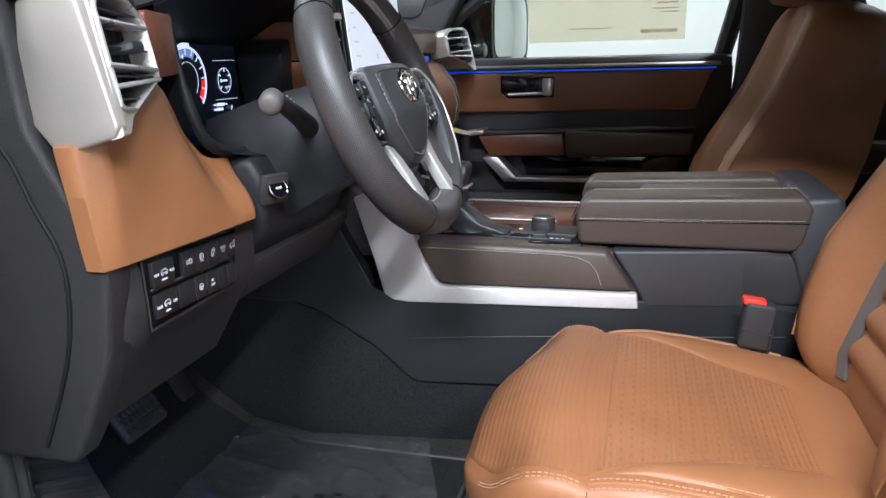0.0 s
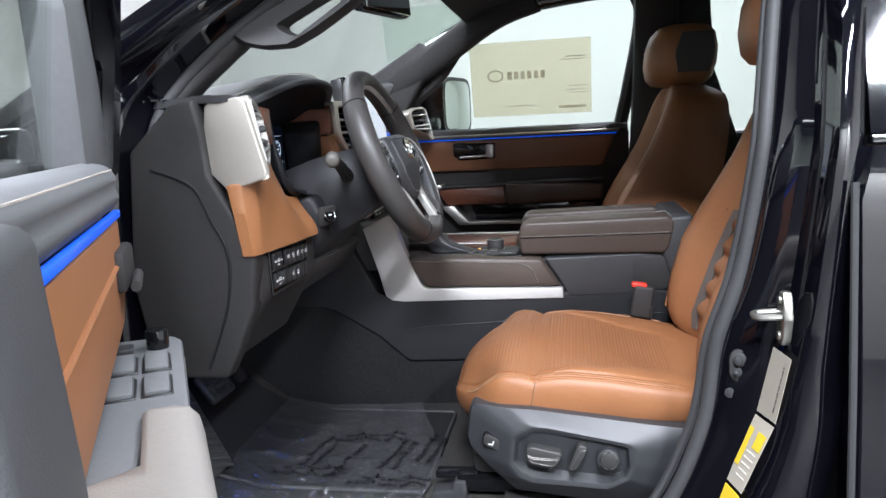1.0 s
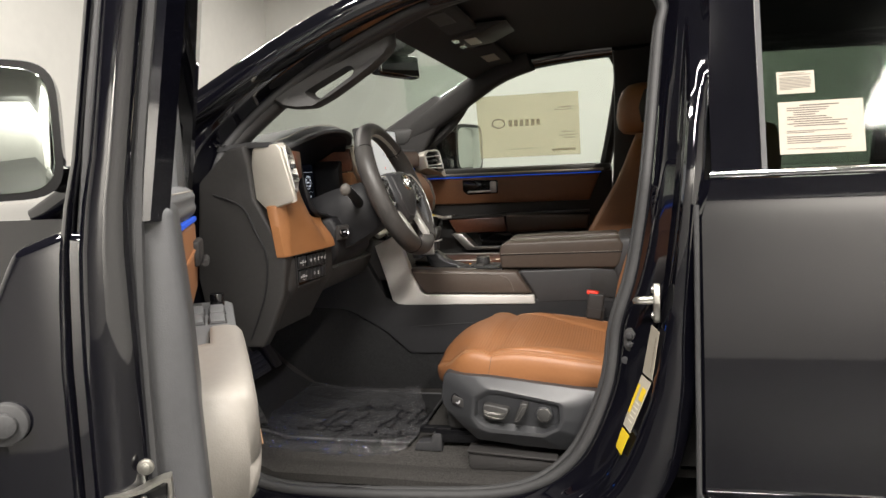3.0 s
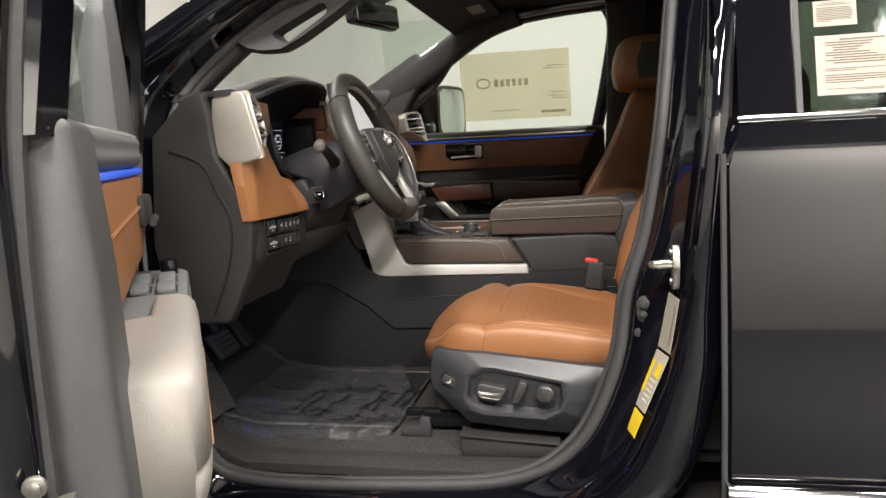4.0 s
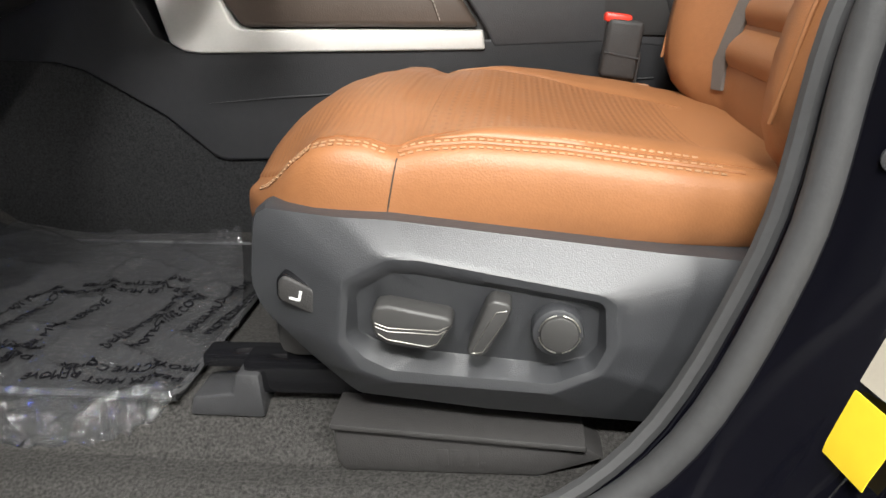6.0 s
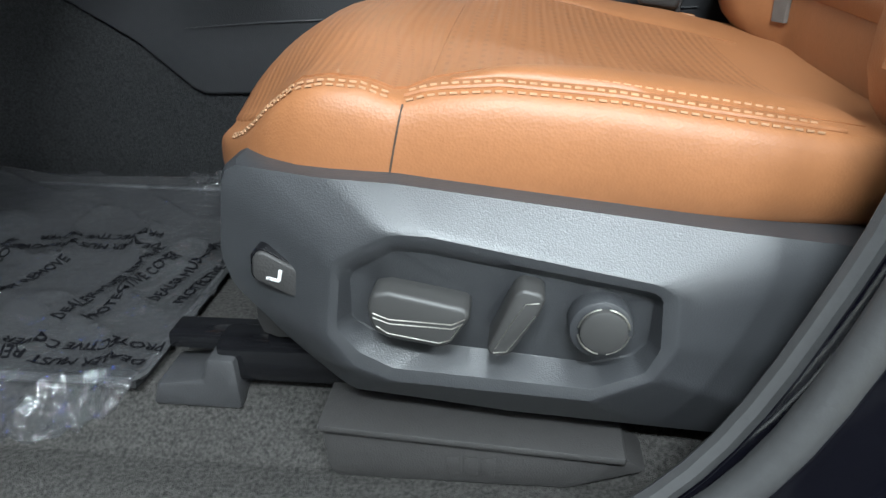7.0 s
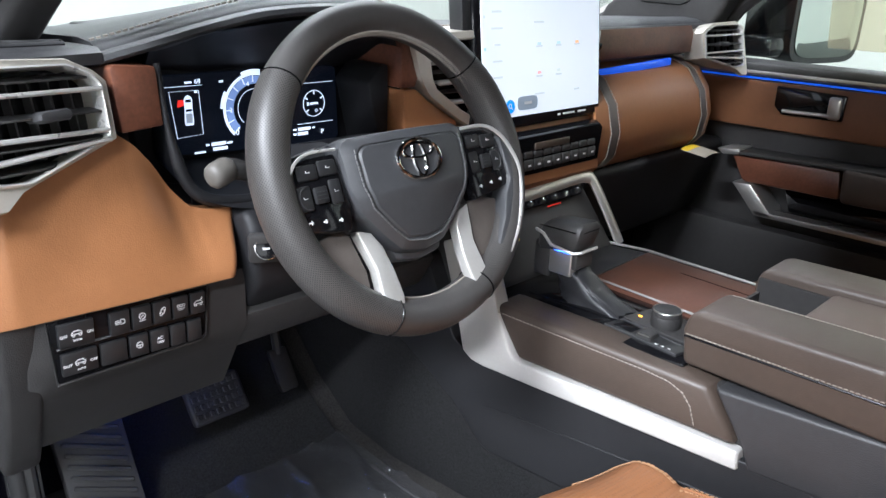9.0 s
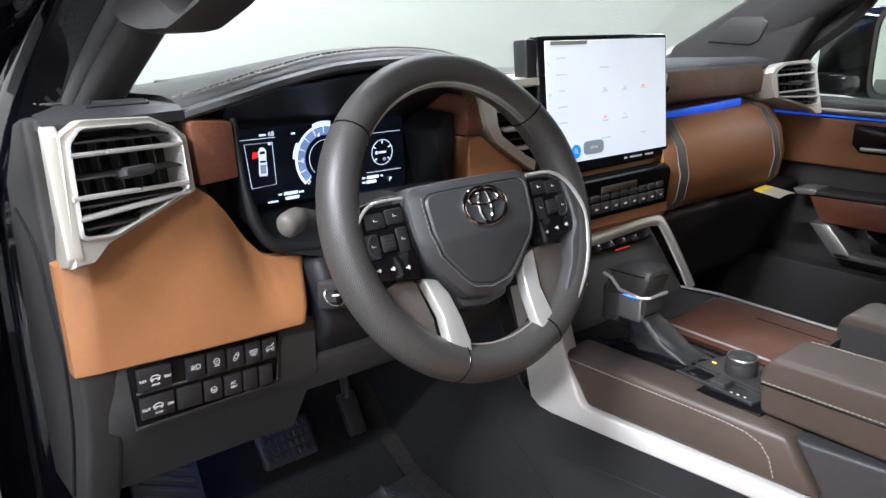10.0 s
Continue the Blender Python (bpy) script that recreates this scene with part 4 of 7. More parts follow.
part("mirror_glass", M2(prism([(1.985 + a * .128, 1.53 + b * .10) for a, b in OVAL], "x", -.116, -.1125, .001)), MIRROR, pm, "mirror glass showing pale walls")
part("mirror_arm", box((-.22, 1.82, 1.46), (.09, .16, .05), .015), GLOSSY, pm)
# the price sheet inside the far window
mm = axes(Vector((.405, YD + .048 - lean(1.475), 1.475)), (-1, 0, 0), (0, -.26, 1))
stk = thing("price_sheet", "cream price sheet taped inside the far window", "paper sheet", mm.translation)
b = box((.2175, .135, 0), (.435, .27, .0008))
b.transform(mm)
STICKER = mat("thin_price_paper", (0.62, 0.58, 0.46), 0.6, var=0.04, scale=20)
nt = STICKER.node_tree
tl, mxs = nt.nodes.new("ShaderNodeBsdfTranslucent"), nt.nodes.new("ShaderNodeMixShader")
tl.inputs[0].default_value = (.62, .58, .46, 1)
mxs.inputs[0].default_value = .6
nt.links.new(nt.nodes["Principled BSDF"].outputs[0], mxs.inputs[1]), nt.links.new(tl.outputs[0], mxs.inputs[2])
thin, tmix = nt.nodes.new("ShaderNodeBsdfTransparent"), nt.nodes.new("ShaderNodeMixShader")
thin.inputs[0].default_value = (.97, .94, .84, 1)
tmix.inputs[0].default_value = .78
nt.links.new(mxs.outputs[0], tmix.inputs[1]), nt.links.new(thin.outputs[0], tmix.inputs[2])
nt.links.new(tmix.outputs[0], nt.nodes["Material Output"].inputs[0])
part("paper_sheet", b, STICKER, stk)
mb = mm @ Matrix.Translation((0, 0, -.0014))
FAINT = STICKER.copy()
FAINT.name = "faint_print"
for q in FAINT.node_tree.nodes:
    if q.type == "BSDF_TRANSPARENT":
        q.inputs[0].default_value = (.80, .78, .74, 1)
bars(mb, [(.02, .205, .07, .004), (.02, .195, .085, .003), (.02, .10, .06, .003), (.02, .085, .07, .003), (.02, .075, .05, .003), (.02, .02, .10, .010), (.20, .035, .12, .003)] + [(.165 + .024 * i, .135, .016, .028) for i in range(6)], FAINT, stk)
b = tube([Vector((.345 + .027 * math.cos(a), .150 + .019 * math.sin(a), .0006)) for a in np.linspace(0, 2 * math.pi, 36, False)], .003, 6, True)
b.transform(mb)
part("oval_mark", b, FAINT, stk)

# ---- seats ----


CUSH = [(.084, .09, .905, .915, .910), (.090, .130, .897, .936, .920), (.100, .163, .892, .949, .927), (.120, .200, .889, .970, .936), (.136, .222, .888, .982, .944), (.150, .238, .888, .991, .955), (.166, .250, .888, .998, .971), (.188, .260, .889, 1.003, .988), (.208, .262, .891, 1.004, .992), (.233, .262, .893, 1.002, .990), (.250, .261, .893, .996, .983), (.258, .261, .893, .995, .982),
        (.275, .262, .895, .993, .987), (.318, .263, .895, .988, .990), (.389, .263, .895, .974, .984), (.443, .263, .895, .964, .976), (.497, .261, .895, .956, .968), (.56, .252, .895, .947, .957), (.63, .24, .895, .94, .946)]
# half a section: place across, height of the side wall, share of the way from the crest to the middle
SEC = [(-.94, 0, 0), (-.985, .22, 0), (-1.0, .45, 0), (-1.0, .66, 0), (-.994, .80, 0), (-.982, .90, 0), (-.965, .955, 0), (-.94, .978, 0), (-.90, .993, 0), (-.84, 1.0, 0), (-.74, 1.0, .10), (-.62, 1.0, .34), (-.48, 1.0, .66), (-.34, 1.0, .88), (-.17, 1.0, 1.0)]


def section(row):
    x, w, zb, zc, zt = row
    half = [(a * w, zb + (zt - zb) * h + (zc - zt) * k) for a, h, k in SEC]
    pts = half + [(0, zc)] + [(-a, z) for a, z in half[::-1]]
    return [(x, a, z) for a, z in pts]


def back_section(z):
    xc = float(np.interp(z, (.92, .97, 1.0, 1.2, 1.35, 1.45, 1.56), (.61, .605, .608, .688, .75, .78, .795)))
    f = float(np.interp(z, (.92, .97, 1.0, 1.05, 1.12, 1.2, 1.35, 1.46, 1.53, 1.56), (.012, .048, .062, .077, .090, .085, .056, .04, .02, .004)))
    w = float(np.interp(z, (.92, 1.0, 1.15, 1.35, 1.47, 1.512, 1.532), (.24, .265, .278, .272, .262, .235, .14)))
    th = float(np.interp(z, (.92, 1.1, 1.2, 1.45, 1.50, 1.532), (.15, .20, .20, .145, .13, .08)))
    pts = []
    for a, k in ((0, 0), (-.3, 0), (-.52, .03), (-.60, .25), (-.68, .75), (-.78, 1.0), (-.90, 1.0), (-.97, .80), (-1.0, .3), (-.99, -.6), (-.93, -1.2)):
        pts.append((xc - f * k if k >= 0 else xc - k * th * .5, a * w))
    pts.append((xc + th, -.80 * w))
    full = [(x, y, z) for x, y in pts]
    return full + [(x, -y, z) for x, y, _ in [(p[0], p[1], 0) for p in pts[::-1]][:-1]]


def on_cushion(x, v):
    """A point on the cushion's top, v across in half widths."""
    xs_ = [r[0] for r in CUSH]
    w, zb, zc, zt = (float(np.interp(x, xs_, [r[k] for r in CUSH])) for k in (1, 2, 3, 4))
    sec = section((x, w, zb, zc, zt))[3:-3]
    return Vector((x, v * w, float(np.interp(v, [p[1] / w + 1e-6 * k for k, p in enumerate(sec)], [p[2] for p in sec]))))


def make_seat(name, label, dx, ymid, near):
    sh = Vector((dx, ymid, 0))
    seat = thing(name, label, "car seat", (dx + .35, ymid, .74), "front seats")
    mv = Matrix.Translation(sh)

    def S(bm):
        bm.transform(mv)
        return bm
    cu = part("cushion", S(loft([[Vector(p) for p in section(r)] for r in [CUSH[0]] + CUSH])), LEATHER, seat, "saddle tan leather seat cushion", 60)
    edge = lambda x: float(np.interp(x, (.09, .16, .22, .252, .262, .30, .36, .43, .567), (.74, .86, .905, .90, .86, .80, .70, .56, .44)))
    top = lambda x0, x1, n: S(sheet([[on_cushion(x, v * edge(x)) + Vector((-.001 if x < .12 else 0, 0, .0016)) for v in np.linspace(-1, 1, 31)] for x in np.linspace(x0, x1, n)], (0, 0, -.006)))
    part("front_panel", top(.098, .272, 24), PERFRIB, seat, "finely perforated tan leather front panel", 60)
    part("perforated_insert", top(.2745, .52, 24), RIBBED, seat, "perforated and ribbed tan leather insert", 60)
    for s in (-1, 1):
        g = []
        for i in range(26):
            f = i / 25
            x = .285 + .265 * f
            lo = edge(x) + .012
            up = min(1, 5 * f, 4 * (1 - f) + .1)
            g.append([on_cushion(x, s * (lo + (.865 - lo) * j / 12)) + Vector((0, 0, .0055 * math.sin(math.pi * min(1, j / 12)) ** .5 * up + .0008)) for j in range(13)])
        part("bolster_panel", S(sheet(g, (0, 0, -.010))), LEATHER, seat, "padded tan leather thigh bolster", 60)
    for x in (.2733, .521):
        part("cross_seam", S(tube([on_cushion(x, v * edge(x)) + Vector((0, 0, .0002)) for v in np.linspace(-1, 1, 21)], .0016, 6)), LEATHER, seat)
    for s in (-1, 1):
        for off in (.962, .905):
            part("bolster_stitching", S(stitches([on_cushion(x, s * off) + Vector((0, s * .0006, .0008)) for x in np.linspace(.262, .512, 26)])), THREAD, seat, "pale thread stitching")
        part("bolster_welt", S(tube([on_cushion(x, s * .934) + Vector((0, 0, .0002)) for x in np.linspace(.258, .53, 24)], .0023, 8)), LEATHER, seat)
        part("inner_stitching", S(stitches([on_cushion(x, s * .852) + Vector((0, 0, .0022)) for x in np.linspace(.335, .50, 16)])), THREAD, seat)
        line = []
        for k in range(7):
            u = .40 + .09 * k
            w, zb, zt = (float(np.interp(.253, [r[0] for r in CUSH], [r[q] for r in CUSH])) for q in (1, 2, 4))
            a = float(np.interp(u, [q[1] for q in SEC[:9]], [-q[0] for q in SEC[:9]]))
            line.append(Vector((.248 + .0016 * k, s * (w * a + .0003), zb + (zt - zb) * u)))
        # seam in the side wall; its brown stands for shade in the crease
        part("side_seam_shade", S(tube(line, .0007, 6)), BROWN, seat)
        for dv, dz in ((.955, 0), (.935, .0002)):
            part("front_stitching", S(stitches([on_cushion(x, s * dv) + Vector((-.001, s * .0006, .0008 + dz)) for x in np.linspace(.126, .252, 20)])), THREAD, seat)
    # backrest
    zs = (.90, .93, .95, .97, .995, 1.02, 1.05, 1.08, 1.15, 1.22, 1.29, 1.36, 1.43, 1.475, 1.502, 1.518, 1.529, 1.534)
    br = part("backrest", S(loft([[Vector(p) for p in back_section(z)] for z in zs])), LEATHER, seat, "saddle tan leather backrest", 60)

    def bp(z, a, o=0.0):
        sec = back_section(z)[:10]
        w = max(-p[1] for p in sec)
        return Vector((float(np.interp(abs(a), [-p[1] / w for p in sec], [p[0] for p in sec])) - o, a * w, z))
    part("upper_insert", S(sheet([[bp(z, a, .003) for a in np.linspace(-.5, .5, 7)] for z in np.linspace(1.24, 1.47, 7)], (.006, 0, 0))), RIBBED, seat, "finely ribbed tan leather insert", 60)
    for k in range(5):
        z0, z1 = 1.0 + .047 * k, 1.042 + .047 * k
        part("pleat", S(sheet([[bp(z0 + (z1 - z0) * f, a, .012 * math.sin(math.pi * f) + .001) for a in np.linspace(-.5, .5, 7)] for f in np.linspace(0, 1, 6)], (.008, 0, 0))), LEATHER, seat, "", 60)
    for s in (-1, 1):
        part("grey_piping", S(sheet([[bp(z, s * (.525 + .06 * k), .004) for k in (0, .5, 1)] for z in np.linspace(.97, 1.235, 9)], (.006, 0, 0))), TAUPE, seat, "grey leather accent band")
        part("bolster_seam", S(tube([bp(z, s * a, .0015) for z, a in ((1.00, .90), (1.08, .92), (1.16, .91), (1.215, .82), (1.235, .62))], .0022, 6)), LEATHER, seat)
        part("backrest_stitching", S(stitches([bp(z, s * .97, .002) for z in np.linspace(1.02, 1.46, 24)])), THREAD, seat)
    hr = []
    hx = lambda z: (.772 if near else .812) + .10 * (z - 1.62)
    for z, w, d in ((1.535, .085, .05), (1.541, .112, .078), (1.56, .130, .096), (1.60, .137, .106), (1.65, .137, .105), (1.69, .128, .094), (1.71, .112, .074), (1.717, .08, .045)):
        ring = []
        for k in range(28):
            a = 2 * math.pi * k / 28
            c, q = math.cos(a), math.sin(a)
            ring.append(Vector((hx(z) + d * math.copysign(abs(c) ** .75, c), w * math.copysign(abs(q) ** .6, q), z)))
        hr.append(ring)
    head = part("headrest", S(loft(hr)), LEATHER, seat, "saddle tan leather headrest", 60)
    for o in (-1, 1):
        g = [[Vector((hx(z) + x, o * (.1385 - .9 * max(0, x - .045) ** 1.5 - 1.2 * max(0, abs(z - 1.628) - .03) ** 1.5), z)) for x in np.linspace(-.03 + .25 * abs(z - 1.628), .085 - .2 * abs(z - 1.628), 7)] for z in np.linspace(1.572, 1.688, 8)]
        part("headrest_panel", S(sheet(g, (0, -o * .012, 0))), DARK, head, "black leather headrest side panel", 60)
    for s in (-.05, .05):
        part("headrest_post", S(tube([(.81, s, 1.49), (.81, s, 1.57)], .007, 8)), CHROME, seat)
    # plastic shield with the switches, on the outer side
    out = [(.128, .875), (.136, .934), (.146, .941), (.254, .935), (.36, .922), (.466, .909), (.56, .900), (.61, .895), (.61, .745), (.484, .752), (.33, .762), (.218, .775), (.181, .807), (.135, .851)]
    crest = [(.210, .838), (.217, .891), (.253, .910), (.279, .909), (.419, .882), (.430, .875), (.432, .838), (.421, .814), (.382, .796), (.253, .804), (.227, .814)]
    inner = [(.217, .841), (.222, .885), (.255, .902), (.278, .901), (.415, .876), (.421, .872), (.423, .836), (.415, .818), (.382, .804), (.253, .813), (.231, .824)]
    floor_ = [(.225, .842), (.227, .879), (.256, .896), (.277, .895), (.414, .869), (.417, .866), (.417, .832), (.408, .820), (.382, .812), (.260, .825), (.238, .832)]
    c = (.33, .848)
    o = -1 if near else 1
    edge_y = lambda x, z: .112 + .014 * min(1, max(0, (.21 - x) / .07)) + .006 * min(1, max(0, (.82 - z) / .05))
    deep = lambda x, z: .0965 + .0125 * min(1, max(0, (.89 - z) / .075))

    def ring(poly, k, y):
        return [Vector((x, o * (.39 - (y(x, z) if callable(y) else y)), z)) for x, z in polar(poly, c, 160, k)]
    shield = part("side_shield", S(loft([ring(out, 1, .18), ring(out, 1, lambda x, z: edge_y(x, z) + .008), ring(out, .985, edge_y), ring(crest, 1.10, .0925), ring(crest, 1.03, .0895), ring(crest, 1.0, .0885), ring(crest, .985, .0885), ring(inner, 1, .0905), ring(floor_, 1.005, lambda x, z: deep(x, z) - .0008), ring(floor_, .985, deep), ring(floor_, .4, deep)])), SHIELD, seat, "charcoal grained plastic seat shield", 27)
    if near:
        Y = lambda y: y - .39
        part("slide_switch", S(prism([(.240, .866), (.244, .8745), (.254, .876), (.302, .866), (.305, .860), (.292, .8405), (.285, .8375), (.253, .843), (.244, .8475), (.241, .856)], "y", Y(.078), Y(.11), .005, 3)), SWITCH, shield, "satin grey seat slide switch")
        for row in ([(.244, .861), (.254, .857), (.293, .855), (.301, .859)], [(.244, .858), (.254, .854), (.293, .852), (.300, .856)], [(.246, .852), (.253, .847), (.285, .8415), (.292, .844), (.299, .855)]):
            part("slide_switch_line", S(tube([(x, Y(.0779), z) for x, z in row], .0004, 6)), STEEL, shield)
        part("recline_switch", S(prism([(.331, .878), (.336, .8815), (.347, .879), (.350, .875), (.346, .864), (.331, .838), (.325, .8335), (.317, .8345), (.315, .839)], "y", Y(.077), Y(.11), .005, 3)), SWITCH, shield, "satin grey recline switch")
        for row in ([(.320, .840), (.331, .861), (.338, .872), (.346, .873)], [(.319, .837), (.327, .838), (.344, .864)]):
            part("recline_switch_line", S(tube([(x, Y(.0769), z) for x, z in row], .0004, 6)), STEEL, shield)
        kn = part("lumbar_knob", S(disc((.385, Y(.098), .851), .0205, .026, (0, -1, 0), 36, .004)), SHIELD, shield, "round lumbar knob")
        part("knob_cap", S(disc((.386, Y(.083), .852), .0150, .007, (0, -1, 0), 36, .0025)), SWITCH, kn)
        for a in range(4):
            q = [math.pi / 2 * a + .15 + .21 * k for k in range(7)]
            part("knob_line", S(tube([(.386 + .0158 * math.cos(b), Y(.0822), .852 + .0158 * math.sin(b)) for b in q], .0006, 6)), STEEL, kn)
        rock = [(.163, .886), (.167, .8905), (.171, .8905), (.1915, .879), (.1945, .874), (.1930, .862), (.190, .8585), (.186, .859), (.164, .870), (.162, .874)]
        part("switch_surround", S(prism([(.1783 + (x - .1783) * 1.12, .8745 + (z - .8745) * 1.12) for x, z in rock], "y", Y(.1000), Y(.13), .002)), GLOSSY, shield)
        part("front_switch", S(prism(rock, "y", Y(.0980), Y(.13), .004, 3)), PLASTIC, shield, "black rocker switch with seat symbol")
        part("seat_symbol", S(merge(box((.1765, Y(.0977), .8715), (.007, .001, .002), 0, 1, (0, 14, 0)), box((.1805, Y(.0977), .8745), (.0022, .001, .008), 0, 1, (0, 14, 0)), box((.1730, Y(.0977), .8725), (.003, .001, .0016)))), MARK, shield)
    # frame and rails
    part("seat_base", S(box((.34, 0, .835), (.42, .46, .11), .02)), PLASTIC, seat)
    for s in (-1, 1):
        part("rail", S(merge(box((.30, s * .215, .765), (.40, .035, .035), .006))), GLOSSY, seat, "black steel seat rail")
    return seat


make_seat("leather_seat", "saddle tan leather driver seat with power switches", 0.0, .39, True)
make_seat("leather_seat", "tan leather passenger seat with black headrest sides", -.145, 1.325, False)

cover = thing("rail_cover", "dark plastic seat rail end cover on the carpet", "rail cover", (.085, .16, .73))
part("cap", prism([(.046, .727), (.052, .748), (.090, .752), (.095, .772), (.118, .772), (.120, .726)], "y", .150, .20, .004), GREY, cover)
part("rail_end", box((.10, .19, .772), (.09, .03, .014), .003), GLOSSY, cover)
spk = thing("under_seat_speaker", "charcoal speaker cover under the driver seat", "speaker", (.30, .13, .70))
part("housing", prism([(.193, .748), (.413, .732), (.43, .72), (.374, .700), (.201, .699), (.196, .71)], "y", .112, .24, .004), PLASTIC, spk)
part("top_ledge", prism([(.193, .752), (.413, .737), (.413, .731), (.193, .746)], "y", .104, .24, .002), PLASTIC, spk)
part("emblem", merge(*[box((x, .1115, .717), (.010, .001, .016), .0003) for x in (.290, .303, .316)], box((.325, .1115, .711), (.004, .001, .004))), PLASTIC, spk)

buckle = thing("seat_belt_buckle", "black seat belt buckle with red release button", "belt buckle", (.49, .63, .95))
part("stalk", box((.497, .632, .965), (.030, .018, .09), .005, 2, (0, 8, 0)), PLASTIC, buckle)
part("body", box((.490, .630, 1.012), (.048, .034, .078), .007, 3, (0, 8, 0)), PLASTIC, buckle)
part("body_line", box((.489, .6125, 1.005), (.046, .002, .002), 0, 1, (0, 12, 0)), GREY, buckle)
part("red_button", box((.484, .628, 1.052), (.036, .024, .012), .004, 2, (0, 8, 0)), RED, buckle, "red push button")

# ---- centre console ----
con = thing("centre_console", "dark centre console with silver and wood trim", "console", (.15, MID, .74))
near = [(-.72, .60), (-.45, .612), (-.14, .640), (.31, .690), (.66, .729)]
def console_side(pts, y, r):
    """A panel on both flanks, following the console's widening plan."""
    bm = prism(pts, "y", 0, 1, r, 2)
    for v in bm.verts:
        d = float(np.interp(v.co.x, [p[0] for p in near], [p[1] for p in near])) + y
        v.co.y = d + (2 * (MID - d)) * v.co.y
    return bm


part("lower_body", console_side([(-.50, 1.17), (-.52, 1.022), (-.40, 1.012), (-.310, 1.006), (-.275, .995), (-.235, .971), (-.165, .926), (-.100, .864), (-.085, .857), (.03, .856), (.30, .856), (.64, .858), (.64, 1.022), (.31, 1.022), (-.13, 1.022), (-.165, 1.04), (-.23, 1.17)], 0, .004), CONSOLE, con, "dark grey grained console side")
# tunnel carpet darkened for the footwell's shade
part("tunnel_carpet", console_side([(-.74, 1.15), (-.74, .73), (-.4, .73), (-.13, .73), (.31, .73), (.66, .73), (.66, .90), (.31, .90), (-.05, .90), (-.13, .99), (-.4, 1.02)], .008, .004), DARKPILE, con, "carpet up the tunnel, the footwell's shade in its colour")
part("panel_groove", tube([Vector((x, float(np.interp(x, [p[0] for p in near], [p[1] for p in near])) - .0002, z)) for x, z in ((-.100, .9415), (.0, .9475), (.15, .9525), (.31, .956), (.55, .961))], [.0006, .0016, .002, .002, .002], 6), HOOD, con, "fine groove in the console side")
part("upper_body", prism([(-.13, .668), (.25, .700), (.62, .712), (.62, 1.03), (.25, 1.035), (-.13, 1.065)], "z", 1.02, 1.108, .008), PLASTIC, con)


def side(x, o=0.0):
    return .640 + .1111 * (x + .14) - o


def side_prism(pts, o, depth, r):
    bm = prism(pts, "y", 0, depth, r, 3)
    for v in bm.verts:
        v.co.y += side(v.co.x, o)
    return bm


part("silver_trim", side_prism([(-.190, 1.205), (-.118, 1.240), (-.081, 1.13), (-.054, 1.060), (-.045, 1.049), (-.03, 1.045), (.302, 1.0355), (.305, 1.008), (-.100, 1.014), (-.125, 1.018), (-.142, 1.030), (-.156, 1.09)], .006, .03, .004), PALE_SILVER, con, "satin silver trim bar")
part("side_pad", side_prism([(-.092, 1.128), (.250, 1.112), (.297, 1.039), (-.040, 1.048)], .003, .07, .010), BROWN, con, "dark brown stitched leather side pad")
part("pad_stitching", stitches([Vector((x, side(x) - .0045, z)) for x, z in ((-.075, 1.117), (.165, 1.1055), (.200, 1.101), (.220, 1.092), (.233, 1.076), (.241, 1.052))], .0065, .0045, .0006), GTHREAD, con)
part("pad_seam", tube([Vector((x, side(x) - .0030, z)) for x, z in ((-.075, 1.1155), (.165, 1.104), (.199, 1.0995), (.2185, 1.091), (.2315, 1.076), (.2395, 1.052))], .0012, 5), BROWN, con)
part("rear_side_panel", side_prism([(.258, 1.112), (.56, 1.116), (.60, 1.0), (.47, 1.012), (.315, 1.010), (.306, 1.036)], .001, .06, .006), GREY, con)
part("rear_upright", prism([(.56, 1.205), (.62, 1.21), (.66, 1.0), (.58, 1.0), (.545, 1.11)], "y", .705, 1.03, .012, 3), GREY, con)
pad = [(.200, 1.118), (.194, 1.168), (.200, 1.190), (.214, 1.200), (.56, 1.208), (.578, 1.19), (.565, 1.13), (.552, 1.114)]
part("armrest", prism(pad, "y", .702, .800, .016, 4), BROWN, con, "dark brown padded leather armrest")
part("armrest_stitching", stitches([Vector((.203, .7012, 1.164)), Vector((.565, .7012, 1.168))], .0065, .0045, .0006), GTHREAD, con)
part("armrest_seam", tube([Vector((.199, .702, 1.1605)), Vector((.57, .702, 1.1645))], .0016, 6), MATTE, con)
part("top_stitching", stitches([Vector((.222, .788, 1.2012)), Vector((.56, .788, 1.2085))], .0065, .0045, .0006), GTHREAD, con)
part("armrest", prism([(x - .008, z - .004) for x, z in pad], "y", .945, 1.032, .016, 4), BROWN, con, "dark brown padded leather armrest")
part("bin_lid", prism([(.300, 1.12), (.300, 1.182), (.308, 1.188), (.56, 1.194), (.56, 1.12)], "y", .803, .942, .005), BINLID, con, "brown leather bin lid")
part("cubby", merge(box((.247, .804, 1.140), (.105, .005, .080)), box((.247, .941, 1.140), (.105, .005, .080)), box((.197, .872, 1.13), (.005, .135, .055)), box((.247, .872, 1.112), (.105, .14, .01)), box((.247, .872, 1.150), (.10, .004, .03), .001)), PLASTIC, con, "open black cubby")
tray = part("tray", prism([(-.150, .672), (.205, .700), (.205, .846), (-.053, .858), (-.10, .90), (-.16, .90)], "z", 1.10, 1.1185, .003), GLOSSY, con, "piano black shifter tray")
part("wood_panel", prism([(-.052, .862), (.145, .849), (.176, .872), (.176, 1.030), (.160, 1.037), (-.058, 1.047)], "z", 1.10, 1.1265, .003), TRAYWOOD, con, "reddish walnut tray cover")
